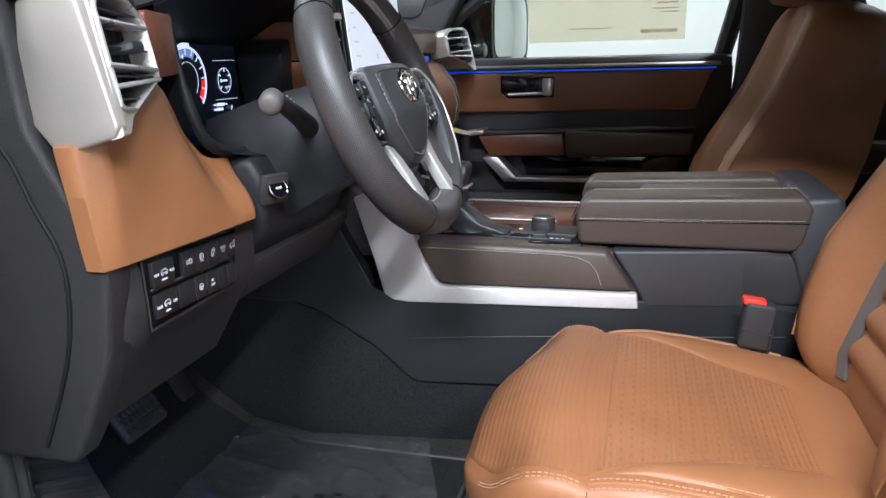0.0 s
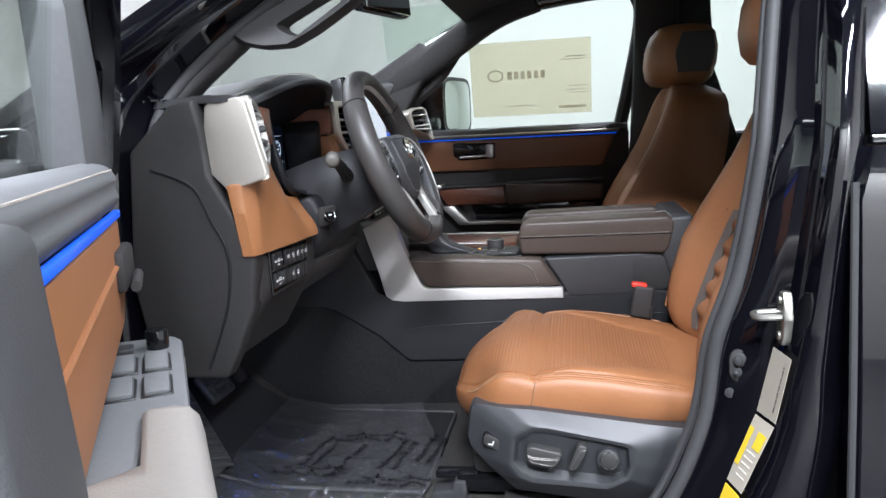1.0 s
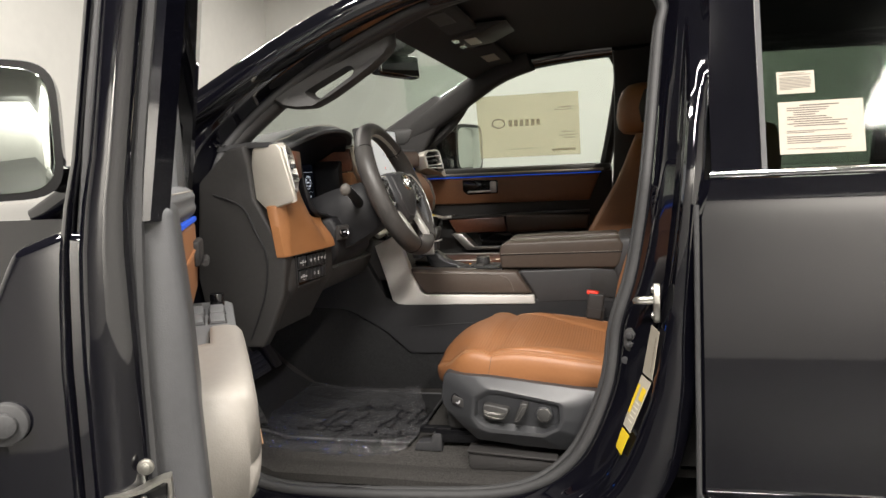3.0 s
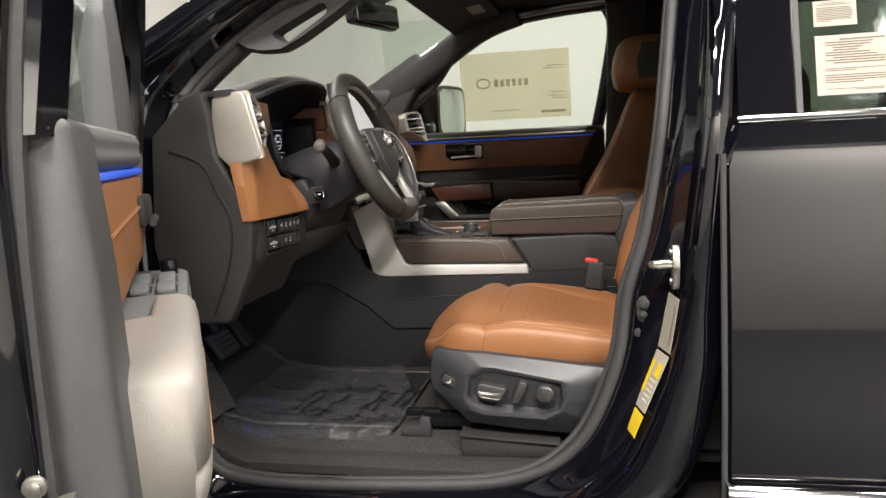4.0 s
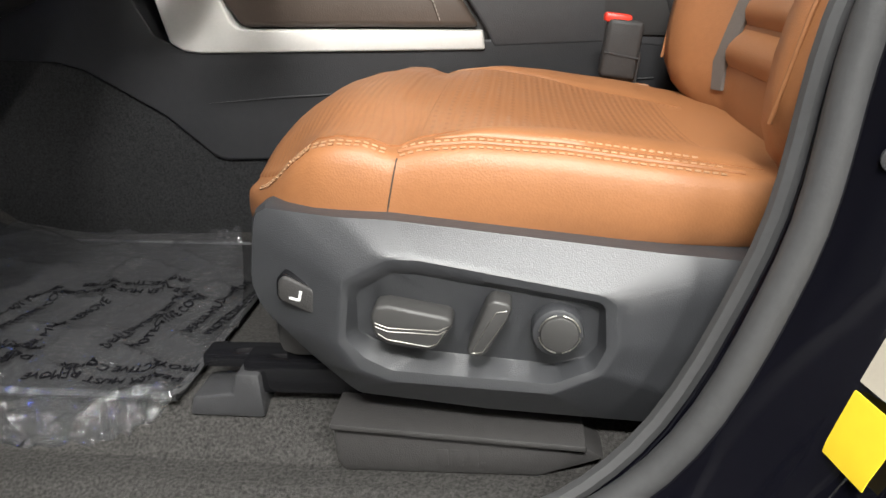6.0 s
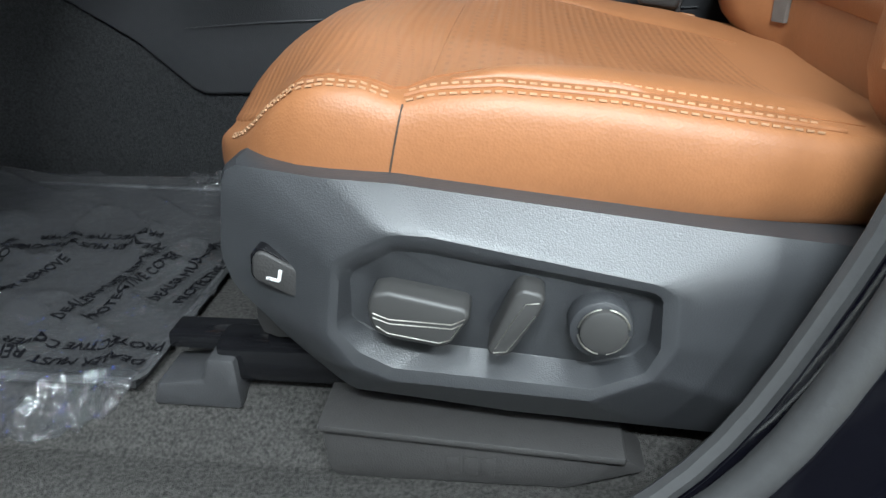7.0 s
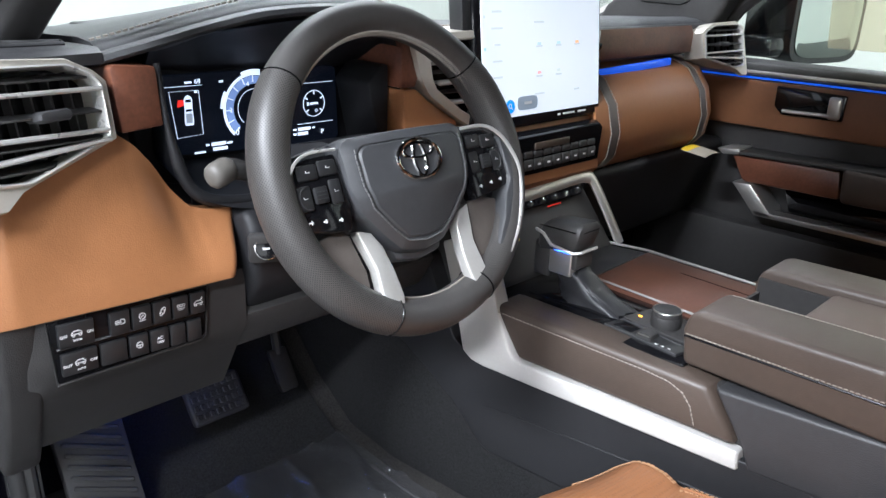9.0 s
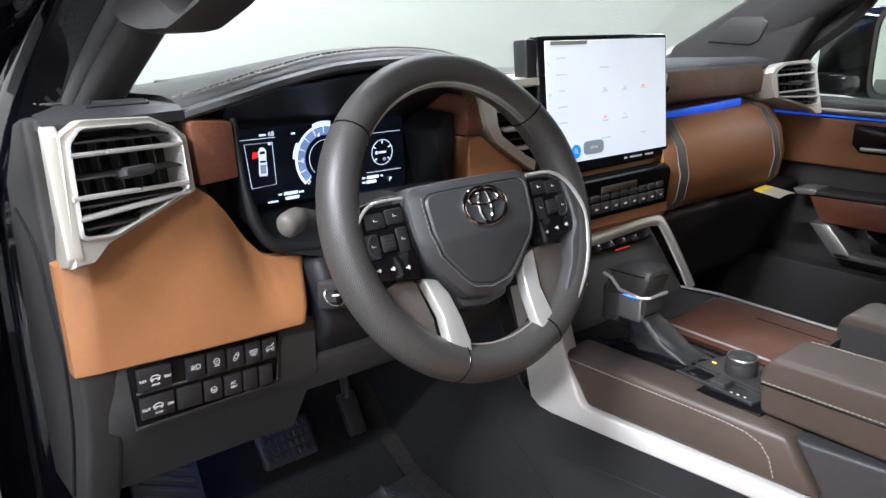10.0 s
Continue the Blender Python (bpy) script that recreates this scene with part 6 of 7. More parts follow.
part("dial_ring", arc(.395, 1.418, .046, .050, -45, 225), LCDWHITE, ins)
part("dial_band", arc(.395, 1.418, .034, .045, 60, 225), LCDBLUE, ins)
part("red_zone", arc(.395, 1.418, .036, .045, -42, 0), LCDRED, ins)
part("dial_tick", merge(*[box((XI, .395 + .041 * math.cos(radians(a)), 1.418 + .041 * math.sin(radians(a))), (.001, .009, .0012), 0, 1, (a, 0, 0)) for a in range(-40, 226, 22)]), LCDWHITE, ins)
part("small_dial", arc(.498, 1.415, .019, .0200, 0, 360), LCDWHITE, ins)
part("small_dial_mark", merge(*[box((XI, .498 + .016 * math.cos(radians(a)), 1.415 + .016 * math.sin(radians(a))), (.001, .005, .0016), 0, 1, (a, 0, 0)) for a in (-40, 30, 90, 150, 220)], box((XI, .498, 1.415), (.001, .014, .003))), LCDWHITE, ins)
fy = [(.268, 1.462 - .012), (.310, 1.4495), (.313, 1.39), (.275, 1.388)]
part("door_warning_frame", tube([Vector((XI, y, z)) for y, z in fy], .0005, 4, True), LCDWHITE, ins)
body = [(.2885, 1.404), (.2995, 1.4035), (.3005, 1.409), (.2995, 1.428), (.3000, 1.438), (.2975, 1.4425), (.2940, 1.444), (.2905, 1.4425), (.2880, 1.438), (.2885, 1.428), (.2875, 1.409)]
car = part("car_symbol", prism(body, "x", XI - .0005, XI + .0003), LCDWHITE, ins, "white plan view of a pickup truck")
part("car_glass", prism([(.2895, 1.4345), (.2985, 1.4345), (.2975, 1.4385), (.2905, 1.4385)], "x", XI, XI + .0006), LCD, car)
part("car_cab", prism([(.2893, 1.4225), (.2987, 1.4225), (.2980, 1.4255), (.2900, 1.4255)], "x", XI, XI + .0006), LCD, car)
part("car_bed", prism([(.2895, 1.407), (.2985, 1.407), (.2985, 1.420), (.2895, 1.420)], "x", XI, XI + .0006), lit("display_grey", (.35, .38, .42), .5), car)
part("open_door_symbol", prism([(.2785, 1.429), (.2875, 1.431), (.2875, 1.438), (.2800, 1.4385)], "x", XI - .0005, XI + .0004), LCDRED, ins)
part("inner_ring", arc(.395, 1.418, .0265, .0272, -45, 225), LCDWHITE, ins)
part("speed_mark", arc(.395, 1.418, .050, .054, 78, 112), LCDWHITE, ins)
part("speed_mark", arc(.395, 1.418, .050, .054, 150, 176), LCDWHITE, ins)
for y, z, w in ((.296, 1.4605, .010), (.344, 1.4585, .006), (.306, 1.4475, .004), (.318, 1.374, .005), (.352, 1.3735, .008), (.306, 1.365, .016), (.272, 1.360, .006), (.462, 1.3785, .005), (.462, 1.3715, .005), (.496, 1.3785, .004)):
    part("small_reading", box((XI, y, z), (.001, w, .0026)), LCDWHITE, ins)
part("dial_word", box((XI, .487, 1.415), (.001, .004, .005), .0004, 1), LCDWHITE, ins)
part("dial_dot", arc(.502, 1.404, .0016, .0024, 0, 360, 12), LCDWHITE, ins)
part("warning_word", box((XI, .266, 1.378), (.001, .010, .003)), LCDRED, ins)
face_m = axes((XI, 0, 0), (0, 1, 0), (0, 0, 1))
for txt, y, z, s in (("68", .309, 1.461, .009), ("0", .365, 1.386, .011), ("2", .357, 1.418, .009), ("4", .385, 1.452, .009), ("P", .512, 1.371, .010)):
    part("reading", words(txt, s, face_m @ Matrix.Translation((y, z, .0004))), LCDWHITE, ins)
for y, z, w in ((.335, 1.374, .022), (.337, 1.367, .022), (.479, 1.3785, .022), (.476, 1.3715, .018)):
    part("gauge_bar", box((XI, y, z), (.001, w, .0045)), LCDWHITE, ins)
for y, z, w in ((.288, 1.456, .055), (.500, 1.446, .065), (.500, 1.386, .065)):
    part("rule_line", box((XI, y, z), (.001, w, .0006)), LCDWHITE, ins)

# centre vents, screen and controls
part("wood_block", prism([(.580, 1.503), (.594, 1.514), (.616, 1.455), (.610, 1.443), (.583, 1.443)], "x", -.36, -.240, .003), WOOD, dash, "walnut trim block beside the vent")
part("tan_corner", prism([(.585, 1.441), (.612, 1.441), (.640, 1.420), (.705, 1.382), (.71, 1.335), (.588, 1.345)], "x", -.36, -.238, .006), LEATHER, dash, "tan leather below the vent")
cout = [(.593, 1.517), (.600, 1.523), (.79, 1.525), (.79, 1.365), (.735, 1.368), (.700, 1.386), (.634, 1.428), (.614, 1.455)]
cinn = [(.628, 1.509), (.79, 1.511), (.79, 1.385), (.74, 1.385), (.706, 1.401), (.650, 1.438), (.640, 1.455)]
cc = (.70, 1.452)
cring = lambda poly, k, x: [Vector((x, a, b)) for a, b in polar(poly, cc, 80, k)]
cv = part("centre_vent", loft([cring(cout, 1, -.34), cring(cout, 1, -.240), cring(cout, .985, -.232), cring(cinn, 1.05, -.230), cring(cinn, 1.0, -.234), cring(cinn, .98, -.262)], caps=False), CAPSILVER, dash, "bright silver centre vent surround", 30)
part("vent_throat", loft([cring(cinn, 1.0, -.258), cring(cinn, .4, -.275)]), MATTE, cv)
for z in (1.478, 1.446, 1.414):
    part("silver_bar", box((-.240, .712 + (1.478 - z) * .3, z), (.014, .15 - (1.478 - z) * .6, .005), .0015, 2, (0, 12, 0)), SILVER, cv)
for z in (1.494, 1.462, 1.430):
    part("black_blade", box((-.247, .715, z), (.014, .13, .002), .0006, 1, (0, 14, 0)), PLASTIC, cv)
cv2 = part("centre_vent", prism([(1.06, 1.520), (1.105, 1.515), (1.10, 1.40), (1.06, 1.38)], "x", -.36, -.245, .006), SILVER, dash, "satin silver centre vent surround")
for z in (1.485, 1.455, 1.425):
    part("black_slat", box((-.243, 1.082, z), (.014, .03, .012), .002, 2, (0, 12, 0)), GLOSSY, cv2)
scr = thing("touch_screen", "large lit touch screen standing on the dashboard", "display", (-.25, .88, 1.36))
tm = Matrix.Translation((-.225, .897, 1.474)) @ Euler((0, radians(-6), 0)).to_matrix().to_4x4()


def T(bm):
    bm.transform(tm)
    return bm


part("bezel", T(box((-.012, .003, 0), (.024, .352, .228), .006, 3)), GLOSSY, scr, "black screen housing")
part("glass_face", T(box((.0008, .007, .006), (.002, .328, .200), .0008, 1)), SCREEN, scr, "white lit menu screen")
part("lower_border", T(box((.0012, .007, -.1015), (.0022, .328, .013))), GLOSSY, scr)
part("side_module", T(box((-.020, -.182, .075), (.03, .022, .070), .004, 2)), SWITCHBLACK, scr, "black module on the screen's edge")
part("top_bar", T(box((.0022, -.100, .1020), (.0006, .09, .006))), GTHREAD, scr)
sb = part("search_button", T(disc((.0022, -.090, -.076), .0115, .001, (1, 0, 0), 28)), lit("screen_blue", (.02, .20, .70), .8), scr, "round blue search button")
glass_m = tm @ Matrix.Translation((.0030, -.0910, -.0750))
part("search_ring", tube([glass_m @ Vector((0, .0035 * math.cos(a), .0035 * math.sin(a))) for a in np.linspace(0, 2 * math.pi, 16, False)] + [glass_m @ Vector((0, .0035, 0))], .0006, 5), MARK, sb)
part("search_handle", tube([glass_m @ Vector((0, .0025, -.0025)), glass_m @ Vector((0, .0060, -.0060))], .0007, 5), MARK, sb)
pill = [(-.044 + a * .027, -.073 + b * .0115) for a, b in [(math.copysign(abs(math.cos(q)) ** .35, math.cos(q)), math.copysign(abs(math.sin(q)) ** .6, math.sin(q))) for q in [2 * math.pi * k / 32 + .05 for k in range(32)]]]
mp = part("menu_pill", T(prism(pill, "x", .0016, .0026)), lit("screen_grey", (.20, .23, .26), .5), scr, "dark grey screen button")
part("pill_word", T(box((.0029, -.043, -.073), (.0006, .020, .0045))), MARK, mp)
GHOST = lit("screen_faint_grey", (.55, .56, .55), .55)
for y, z, w in ((-.12, .078, .03), (-.12, .052, .035), (-.12, .026, .02), (-.12, .0, .03), (-.12, -.026, .03), (-.01, .06, .034), (-.01, .02, .022), (.045, .02, .02), (.10, .02, .02), (-.01, -.03, .022), (.045, -.03, .022), (-.01, -.06, .034), (.10, -.06, .02)):
    part("menu_text", T(box((.0020, y, z), (.0006, w * .8, .0032))), GHOST, scr)
for y, z, c_ in ((.100, .024, (.80, .42, .22)), (-.010, -.024, (.75, .35, .33)), (.045, .024, (.45, .55, .62)), (-.010, .024, (.45, .52, .60)), (.045, -.023, (.52, .54, .50)), (-.150, .020, (.35, .50, .75)), (-.150, -.035, (.45, .5, .6)), (-.150, .070, (.5, .52, .55))):
    part("menu_icon", T(box((.0020, y, z), (.0006, .010 if y > -.1 else .005, .0045), .0002, 1)), lit("screen_icon", c_, .75), scr)
part("lower_word", T(merge(*[box((.0026, y, -.1015), (.0006, w, .0035)) for y, w in ((.045, .008), (.075, .035), (.115, .025))])), MARK, scr)

hv = part("climate_panel", loft([[Vector((x, y, z)) for y, z in ((.785, 1.352 + a), (1.055, 1.352 + a), (1.062, 1.345 + a), (1.055, 1.285 + a), (.80, 1.285 + a), (.785, 1.30 + a))] for x, a in ((-.30, .0), (-.205, .0), (-.195, -.006))]), GLOSSY, dash, "piano black climate panel")
part("disc_slot", box((-.194, .905, 1.328), (.003, .10, .012), .001), BROWN, hv)
for i in range(9):
    part("climate_key", box((-.193, .812 + .027 * i, 1.297), (.006, .024, .020), .003), PLASTIC, hv)
    part("climate_key", box((-.197, .812 + .027 * i, 1.315), (.010, .024, .012), .003), PLASTIC, hv)
for i in range(9):
    part("climate_mark", box((-.1895, .812 + .027 * i, 1.297), (.0006, .007, .003)), MARK, hv)
part("tan_band", loft([[Vector((x, y, z)) for x, z in ((-.36, 1.37), (-.225, 1.365), (-.200, 1.30), (-.195, 1.262), (-.212, 1.240), (-.36, 1.23))] for y in (.60, .70, .78, .9, 1.06)]), LEATHER, dash, "tan leather dash band")
# lower stack in its silver arch
part("stack_face", prism([(-.30, 1.255), (-.225, 1.242), (-.13, 1.125), (-.13, 1.09), (-.35, 1.09)], "y", .665, 1.04, .008), PLASTIC, dash, "black lower stack face")
part("silver_arch", tube(curve([(-.128, 1.060, 1.122), (-.160, 1.056, 1.178), (-.192, 1.046, 1.234), (-.200, 1.030, 1.246), (-.204, .99, 1.248), (-.206, .85, 1.240), (-.205, .70, 1.233)], 36), .0095, 10, False, (1.5, .7)), SILVER, dash, "satin silver arch over the stack")
for i in range(7):
    part("stack_key", box((-.197, .775 + .036 * i, 1.222), (.014, .030, .014), .003, 2, (0, -38, 0)), GLOSSY, dash)
part("hazard_lamp", box((-.186, .915, 1.214), (.002, .04, .003), .0005), RED, dash)
part("yellow_tag", box((-.155, .76, 1.19), (.003, .035, .014), .001, 1, (0, -35, 0)), YELLOW, dash, "small yellow tag")

# passenger side
part("wood_strip", loft([[Vector((x, y, z)) for x, z in ((-.36, 1.515), (-.268, 1.512), (-.258, 1.49), (-.262, 1.455), (-.29, 1.445), (-.36, 1.445))] for y in np.linspace(1.10, 1.50, 6)]), WOOD, dash, "walnut trim strip")
fl = thing("footwell_lamp", "small blue lamp under the dashboard", "lamp", (-.40, .30, 1.05))
part("lens", box((-.42, .25, 1.045), (.03, .05, .006), .002), lit("blue_footwell_glow", (.03, .16, 1.0), 14.0), fl, "glowing blue lens")
part("light_strip", box((-.262, 1.265, 1.4325), (.010, .29, .017), .004, 2, (2, 0, 0)), BLUE_LED, dash, "glowing blue light strip")
tan = [(-.36, 1.445), (-.285, 1.437), (-.245, 1.42), (-.212, 1.375), (-.198, 1.32), (-.205, 1.272), (-.228, 1.245), (-.36, 1.235)]
part("tan_panel", loft([[Vector((x - .05 * max(0, (y - 1.50) / .09) ** 2, y, z)) for x, z in tan] for y in np.linspace(1.055, 1.60, 14)]), LEATHER, dash, "tan leather passenger panel", 60)
for y0, y1 in ((1.10, 1.125), (1.468, 1.49)):
    part("grey_band", loft([[Vector((x + (.003 if x > -.33 else 0), y, z + (.003 if z > 1.42 else 0))) for x, z in tan] for y in (y0, y1)]), TAUPE, dash, "grey leather accent band")
    for y in (y0 - .003, y1 + .003):
        part("band_stitching", stitches([Vector((x + .003, y, z)) for x, z in tan[1:-1]]), GTHREAD, dash)
part("glove_box", prism([(-.24, 1.245), (-.215, 1.235), (-.28, 1.05), (-.36, 1.0), (-.40, 1.24)], "y", 1.07, 1.66, .015, 3), HOOD, dash, "black glove box")
part("core", box((-.50, MID, 1.30), (.26, 1.62, .26), .02), PLASTIC, dash)
tag = thing("paper_tag", "white and yellow paper tag hanging from the glove box", "paper tag", (-.19, 1.46, 1.26))
part("card", sheet([[Vector((-.205 + .05 * v, 1.41 + .075 * u + .02 * v, 1.247 - .012 * v + .004 * math.sin(3 * u))) for u in np.linspace(0, 1, 5)] for v in np.linspace(0, 1, 4)], (0, 0, -.0006)), PAPER, tag)
part("yellow_end", sheet([[Vector((-.207 + .015 * v, 1.41 + .075 * u + .006 * v, 1.2485 - .004 * v + .004 * math.sin(3 * u))) for u in np.linspace(0, .8, 5)] for v in np.linspace(0, 1, 2)], (0, 0, -.0006)), YELLOW, tag)

# ---- steering column and wheel ----
TILT_W = radians(22)
wm = Matrix.Translation((-.0425, .4065, 1.3868)) @ Matrix(((0, -math.sin(TILT_W), math.cos(TILT_W), 0), (1, 0, 0, 0), (0, math.cos(TILT_W), math.sin(TILT_W), 0), (0, 0, 0, 1)))
# wheel's own frame: x across, y up its face, z towards the driver


def W(bm):
    bm.transform(wm)
    return bm


col = thing("steering_column", "charcoal steering column with starter button", "steering column", (-.2, .40, 1.28))
part("shroud", W(loft([[Vector((a * w, -.012 + b * h, z)) for a, b in ((-1, -.5), (-.8, -1), (.8, -1), (1, -.5), (1, .5), (.7, 1), (-.7, 1), (-1, .5))] for z, w, h in ((-.24, .085, .085), (-.15, .085, .080), (-.075, .075, .068), (-.055, .06, .055))])), HOOD, col)
part("column_cover", prism([(-.24, 1.325), (-.190, 1.322), (-.172, 1.285), (-.180, 1.215), (-.235, 1.15), (-.30, 1.13), (-.34, 1.325)], "y", .278, .56, .014, 3), HOOD, col, "black panel round the column")
ib = part("starter_plate", box((-.168, .291, 1.279), (.012, .042, .042), .005, 2, (0, 14, -28)), PLASTIC, col)
part("starter_button", disc((-.1625, .289, 1.280), .0145, .008, (.86, -.46, .24), 28, .002), GLOSSY, ib, "round starter button")
part("starter_ring", tube([Vector((-.1590 + .0063 * math.cos(a) - .0035 * math.sin(a), .2868 + .0119 * math.cos(a), 1.281 + .0131 * math.sin(a))) for a in np.linspace(0, 2 * math.pi, 28, False)], .0012, 6, True), CHROME, ib)
part("starter_word", box((-.1584, .2866, 1.281), (.0010, .009, .0028), 0, 1, (0, 14, -28)), MARK, ib)
stalk = part("indicator_stalk", tube(curve([(-.13, .34, 1.352), (-.128, .285, 1.378), (-.125, .245, 1.392), (-.1245, .222, 1.399)], 10), [.015, .014, .0125, .012, .0115, .011, .011, .0115, .012, .012], 12), PLASTIC, col, "black indicator stalk")
sm = axes((-.1245, .222, 1.399), (1, .30, 0), (0, -.25, 1))
bm = loft([[Vector((r * math.cos(q), r * math.sin(q) * 1.05, h)) for q in [2 * math.pi * k / 20 for k in range(20)]] for h, r in ((-.004, .010), (.0, .0130), (.006, .0140), (.018, .0142), (.023, .0132), (.0265, .010), (.028, .005))])
bm.transform(sm)
part("stalk_tip", bm, STALK, stalk, "taupe grey stalk tip")
for k in range(3):
    part("stalk_mark", box((-.122 + .001 * k, .252 + .008 * k, 1.400 - .004 * k), (.003, .004, .003)), MARK, stalk)
part("stalk_tip", W(disc((.172, .012, -.075), .016, .040, (1, .1, 0), 20, .005)), PLASTIC, col, "black wiper stalk tip")
part("lower_cover", prism([(-.19, 1.185), (-.225, 1.125), (-.40, 1.06), (-.42, 1.10), (-.25, 1.2)], "y", .274, .62, .01), PLASTIC, col)


wheel = thing("steering_wheel", "black leather steering wheel with silver spokes", "steering wheel", (0, .40, 1.40))
RO = .1805
N = 96


def rim_loop(a0, a1, n, r, closed=False):
    """Rings of the rim's section: fuller at the grips and along the flattened foot."""
    out = []
    for i in range(n + (0 if closed else 1)):
        deg = a0 + (a1 - a0) * i / n
        a = radians(deg)
        d = abs((deg + 180) % 360 - 180)
        rr = r * float(np.interp(d, (0, 40, 62, 100, 135, 158, 180), (.98, .98, 1.08, 1.04, 1.06, 1.10, 1.12)))
        c = Vector((RO * math.sin(a), RO * math.cos(a) * (1.0 if math.cos(a) > 0 else .975), 0))
        o = Vector((math.sin(a), math.cos(a), 0))
        out.append([c + o * (rr * .95 * math.cos(2 * math.pi * k / 18)) + Vector((0, 0, rr * 1.10 * math.sin(2 * math.pi * k / 18))) for k in range(18)])
    return out


def gripped(loops):
    """A lofted grip that carries lengths along and round it as its texture plane."""
    bm = loft(loops)
    uv = bm.loops.layers.uv.new("grip")
    n = len(loops[0])
    bm.verts.index_update()
    for f in bm.faces:
        if len(f.verts) > 4:
            continue
        ks = [v.index % n for v in f.verts]
        for lp in f.loops:
            i, k = divmod(lp.vert.index, n)
            if max(ks) - min(ks) > 1 and k == 0:
                k = n
            lp[uv].uv = (i * RO * radians(106 / 30), k * .148 / n)
    return bm


rim_full = rim_loop(0, 360, N, .0215, True)
bm = loft(rim_full + [rim_full[0]], caps=False)
bmesh.ops.remove_doubles(bm, verts=bm.verts, dist=.0001)
part("rim", W(bm), RIMLEATHER, wheel, "smooth black leather rim")
for a0, a1 in ((50, 156), (204, 310)):
    bm = gripped(rim_loop(a0, a1, 30, .0221))
    part("grip", W(bm), PERF, wheel, "perforated black leather grip")
for a in (50, 156, 204, 310):
    q = rim_loop(a, a + 1, 1, .0223)[0]
    part("rim_seam", W(tube(q, .0009, 5, True)), MATTE, wheel)
for ph in (0, 1):
    lace = []
    for i in range(111):
        a = radians(-61 + 122 * i / 110)
        q = -.0182 if (i + ph) % 2 else -.0215
        lace.append(Vector(((RO + q) * math.sin(a), (RO + q) * math.cos(a), .0122 if (i + ph) % 2 else .0035)))
    part("laced_stitching", W(tube(lace, .0008, 5)), GTHREAD, wheel, "pale crossed lacing inside the rim")
part("foot_stitching", W(stitches([Vector(((RO - .0225) * math.sin(radians(a)), (RO - .0225) * math.cos(radians(a)) * .972, .006)) for a in range(160, 202, 2)], .0055, .0046, .0008)), GTHREAD, wheel)
HUB = [(-.101, .034), (-.092, .044), (.084, .044), (.093, .034), (.091, -.012), (.081, -.042), (.050, -.076), (.030, -.094), (-.004, -.100), (-.038, -.094), (-.058, -.076), (-.089, -.042), (-.099, -.012)]


def hub_z(x, y):
    """Height of the cover's face: crowned, falling away to its foot."""
    return .036 - 1.3 * (x + .004) ** 2 - .30 * max(0, -.025 - y) - 1.0 * max(0, y - .02) ** 1.5


def hub_ring(k, drop):
    return [Vector((x, y, hub_z(x, y) - drop)) for x, y in polar(HUB, (-.004, -.02), 96, k)]


part("airbag_cover", W(loft([[Vector((p.x, p.y, -.030)) for p in hub_ring(1.0, 0)], hub_ring(1.01, .022), hub_ring(1.005, .013), hub_ring(.975, .006), hub_ring(.90, .0025), hub_ring(.825, .0008), hub_ring(.80, .0022), hub_ring(.775, .0002), hub_ring(.5, 0), hub_ring(.2, 0), hub_ring(.02, 0)])), HUBLEATHER, wheel, "black leather airbag cover", 24)
seam = [p for p in polar(HUB, (-.004, -.02), 96, .845) if p[1] < .030]
seam = sorted(seam, key=lambda p: math.atan2(p[0] + .004, -(p[1] + .02)))
part("hub_stitching", W(stitches([Vector((x, y, hub_z(x, y) - .0006)) for x, y in seam], .0062, .0045, .0008)), HUBTHREAD, wheel)
em = part("emblem_ring", W(tube([Vector((-.004 + .0325 * math.cos(a), .006 + .0225 * math.sin(a), .0365)) for a in np.linspace(0, 2 * math.pi, 48, False)], .0026, 8, True)), CHROME, wheel, "chrome oval emblem")
part("emblem_oval", W(tube([Vector((-.004 + .0225 * math.cos(a), .0155 + .0082 * math.sin(a), .0368)) for a in np.linspace(0, 2 * math.pi, 36, False)], .0022, 6, True)), CHROME, em)
part("emblem_oval", W(tube([Vector((-.004 + .0092 * math.cos(a), .0055 + .0195 * math.sin(a), .0368)) for a in np.linspace(0, 2 * math.pi, 36, False)], .0022, 6, True)), CHROME, em)
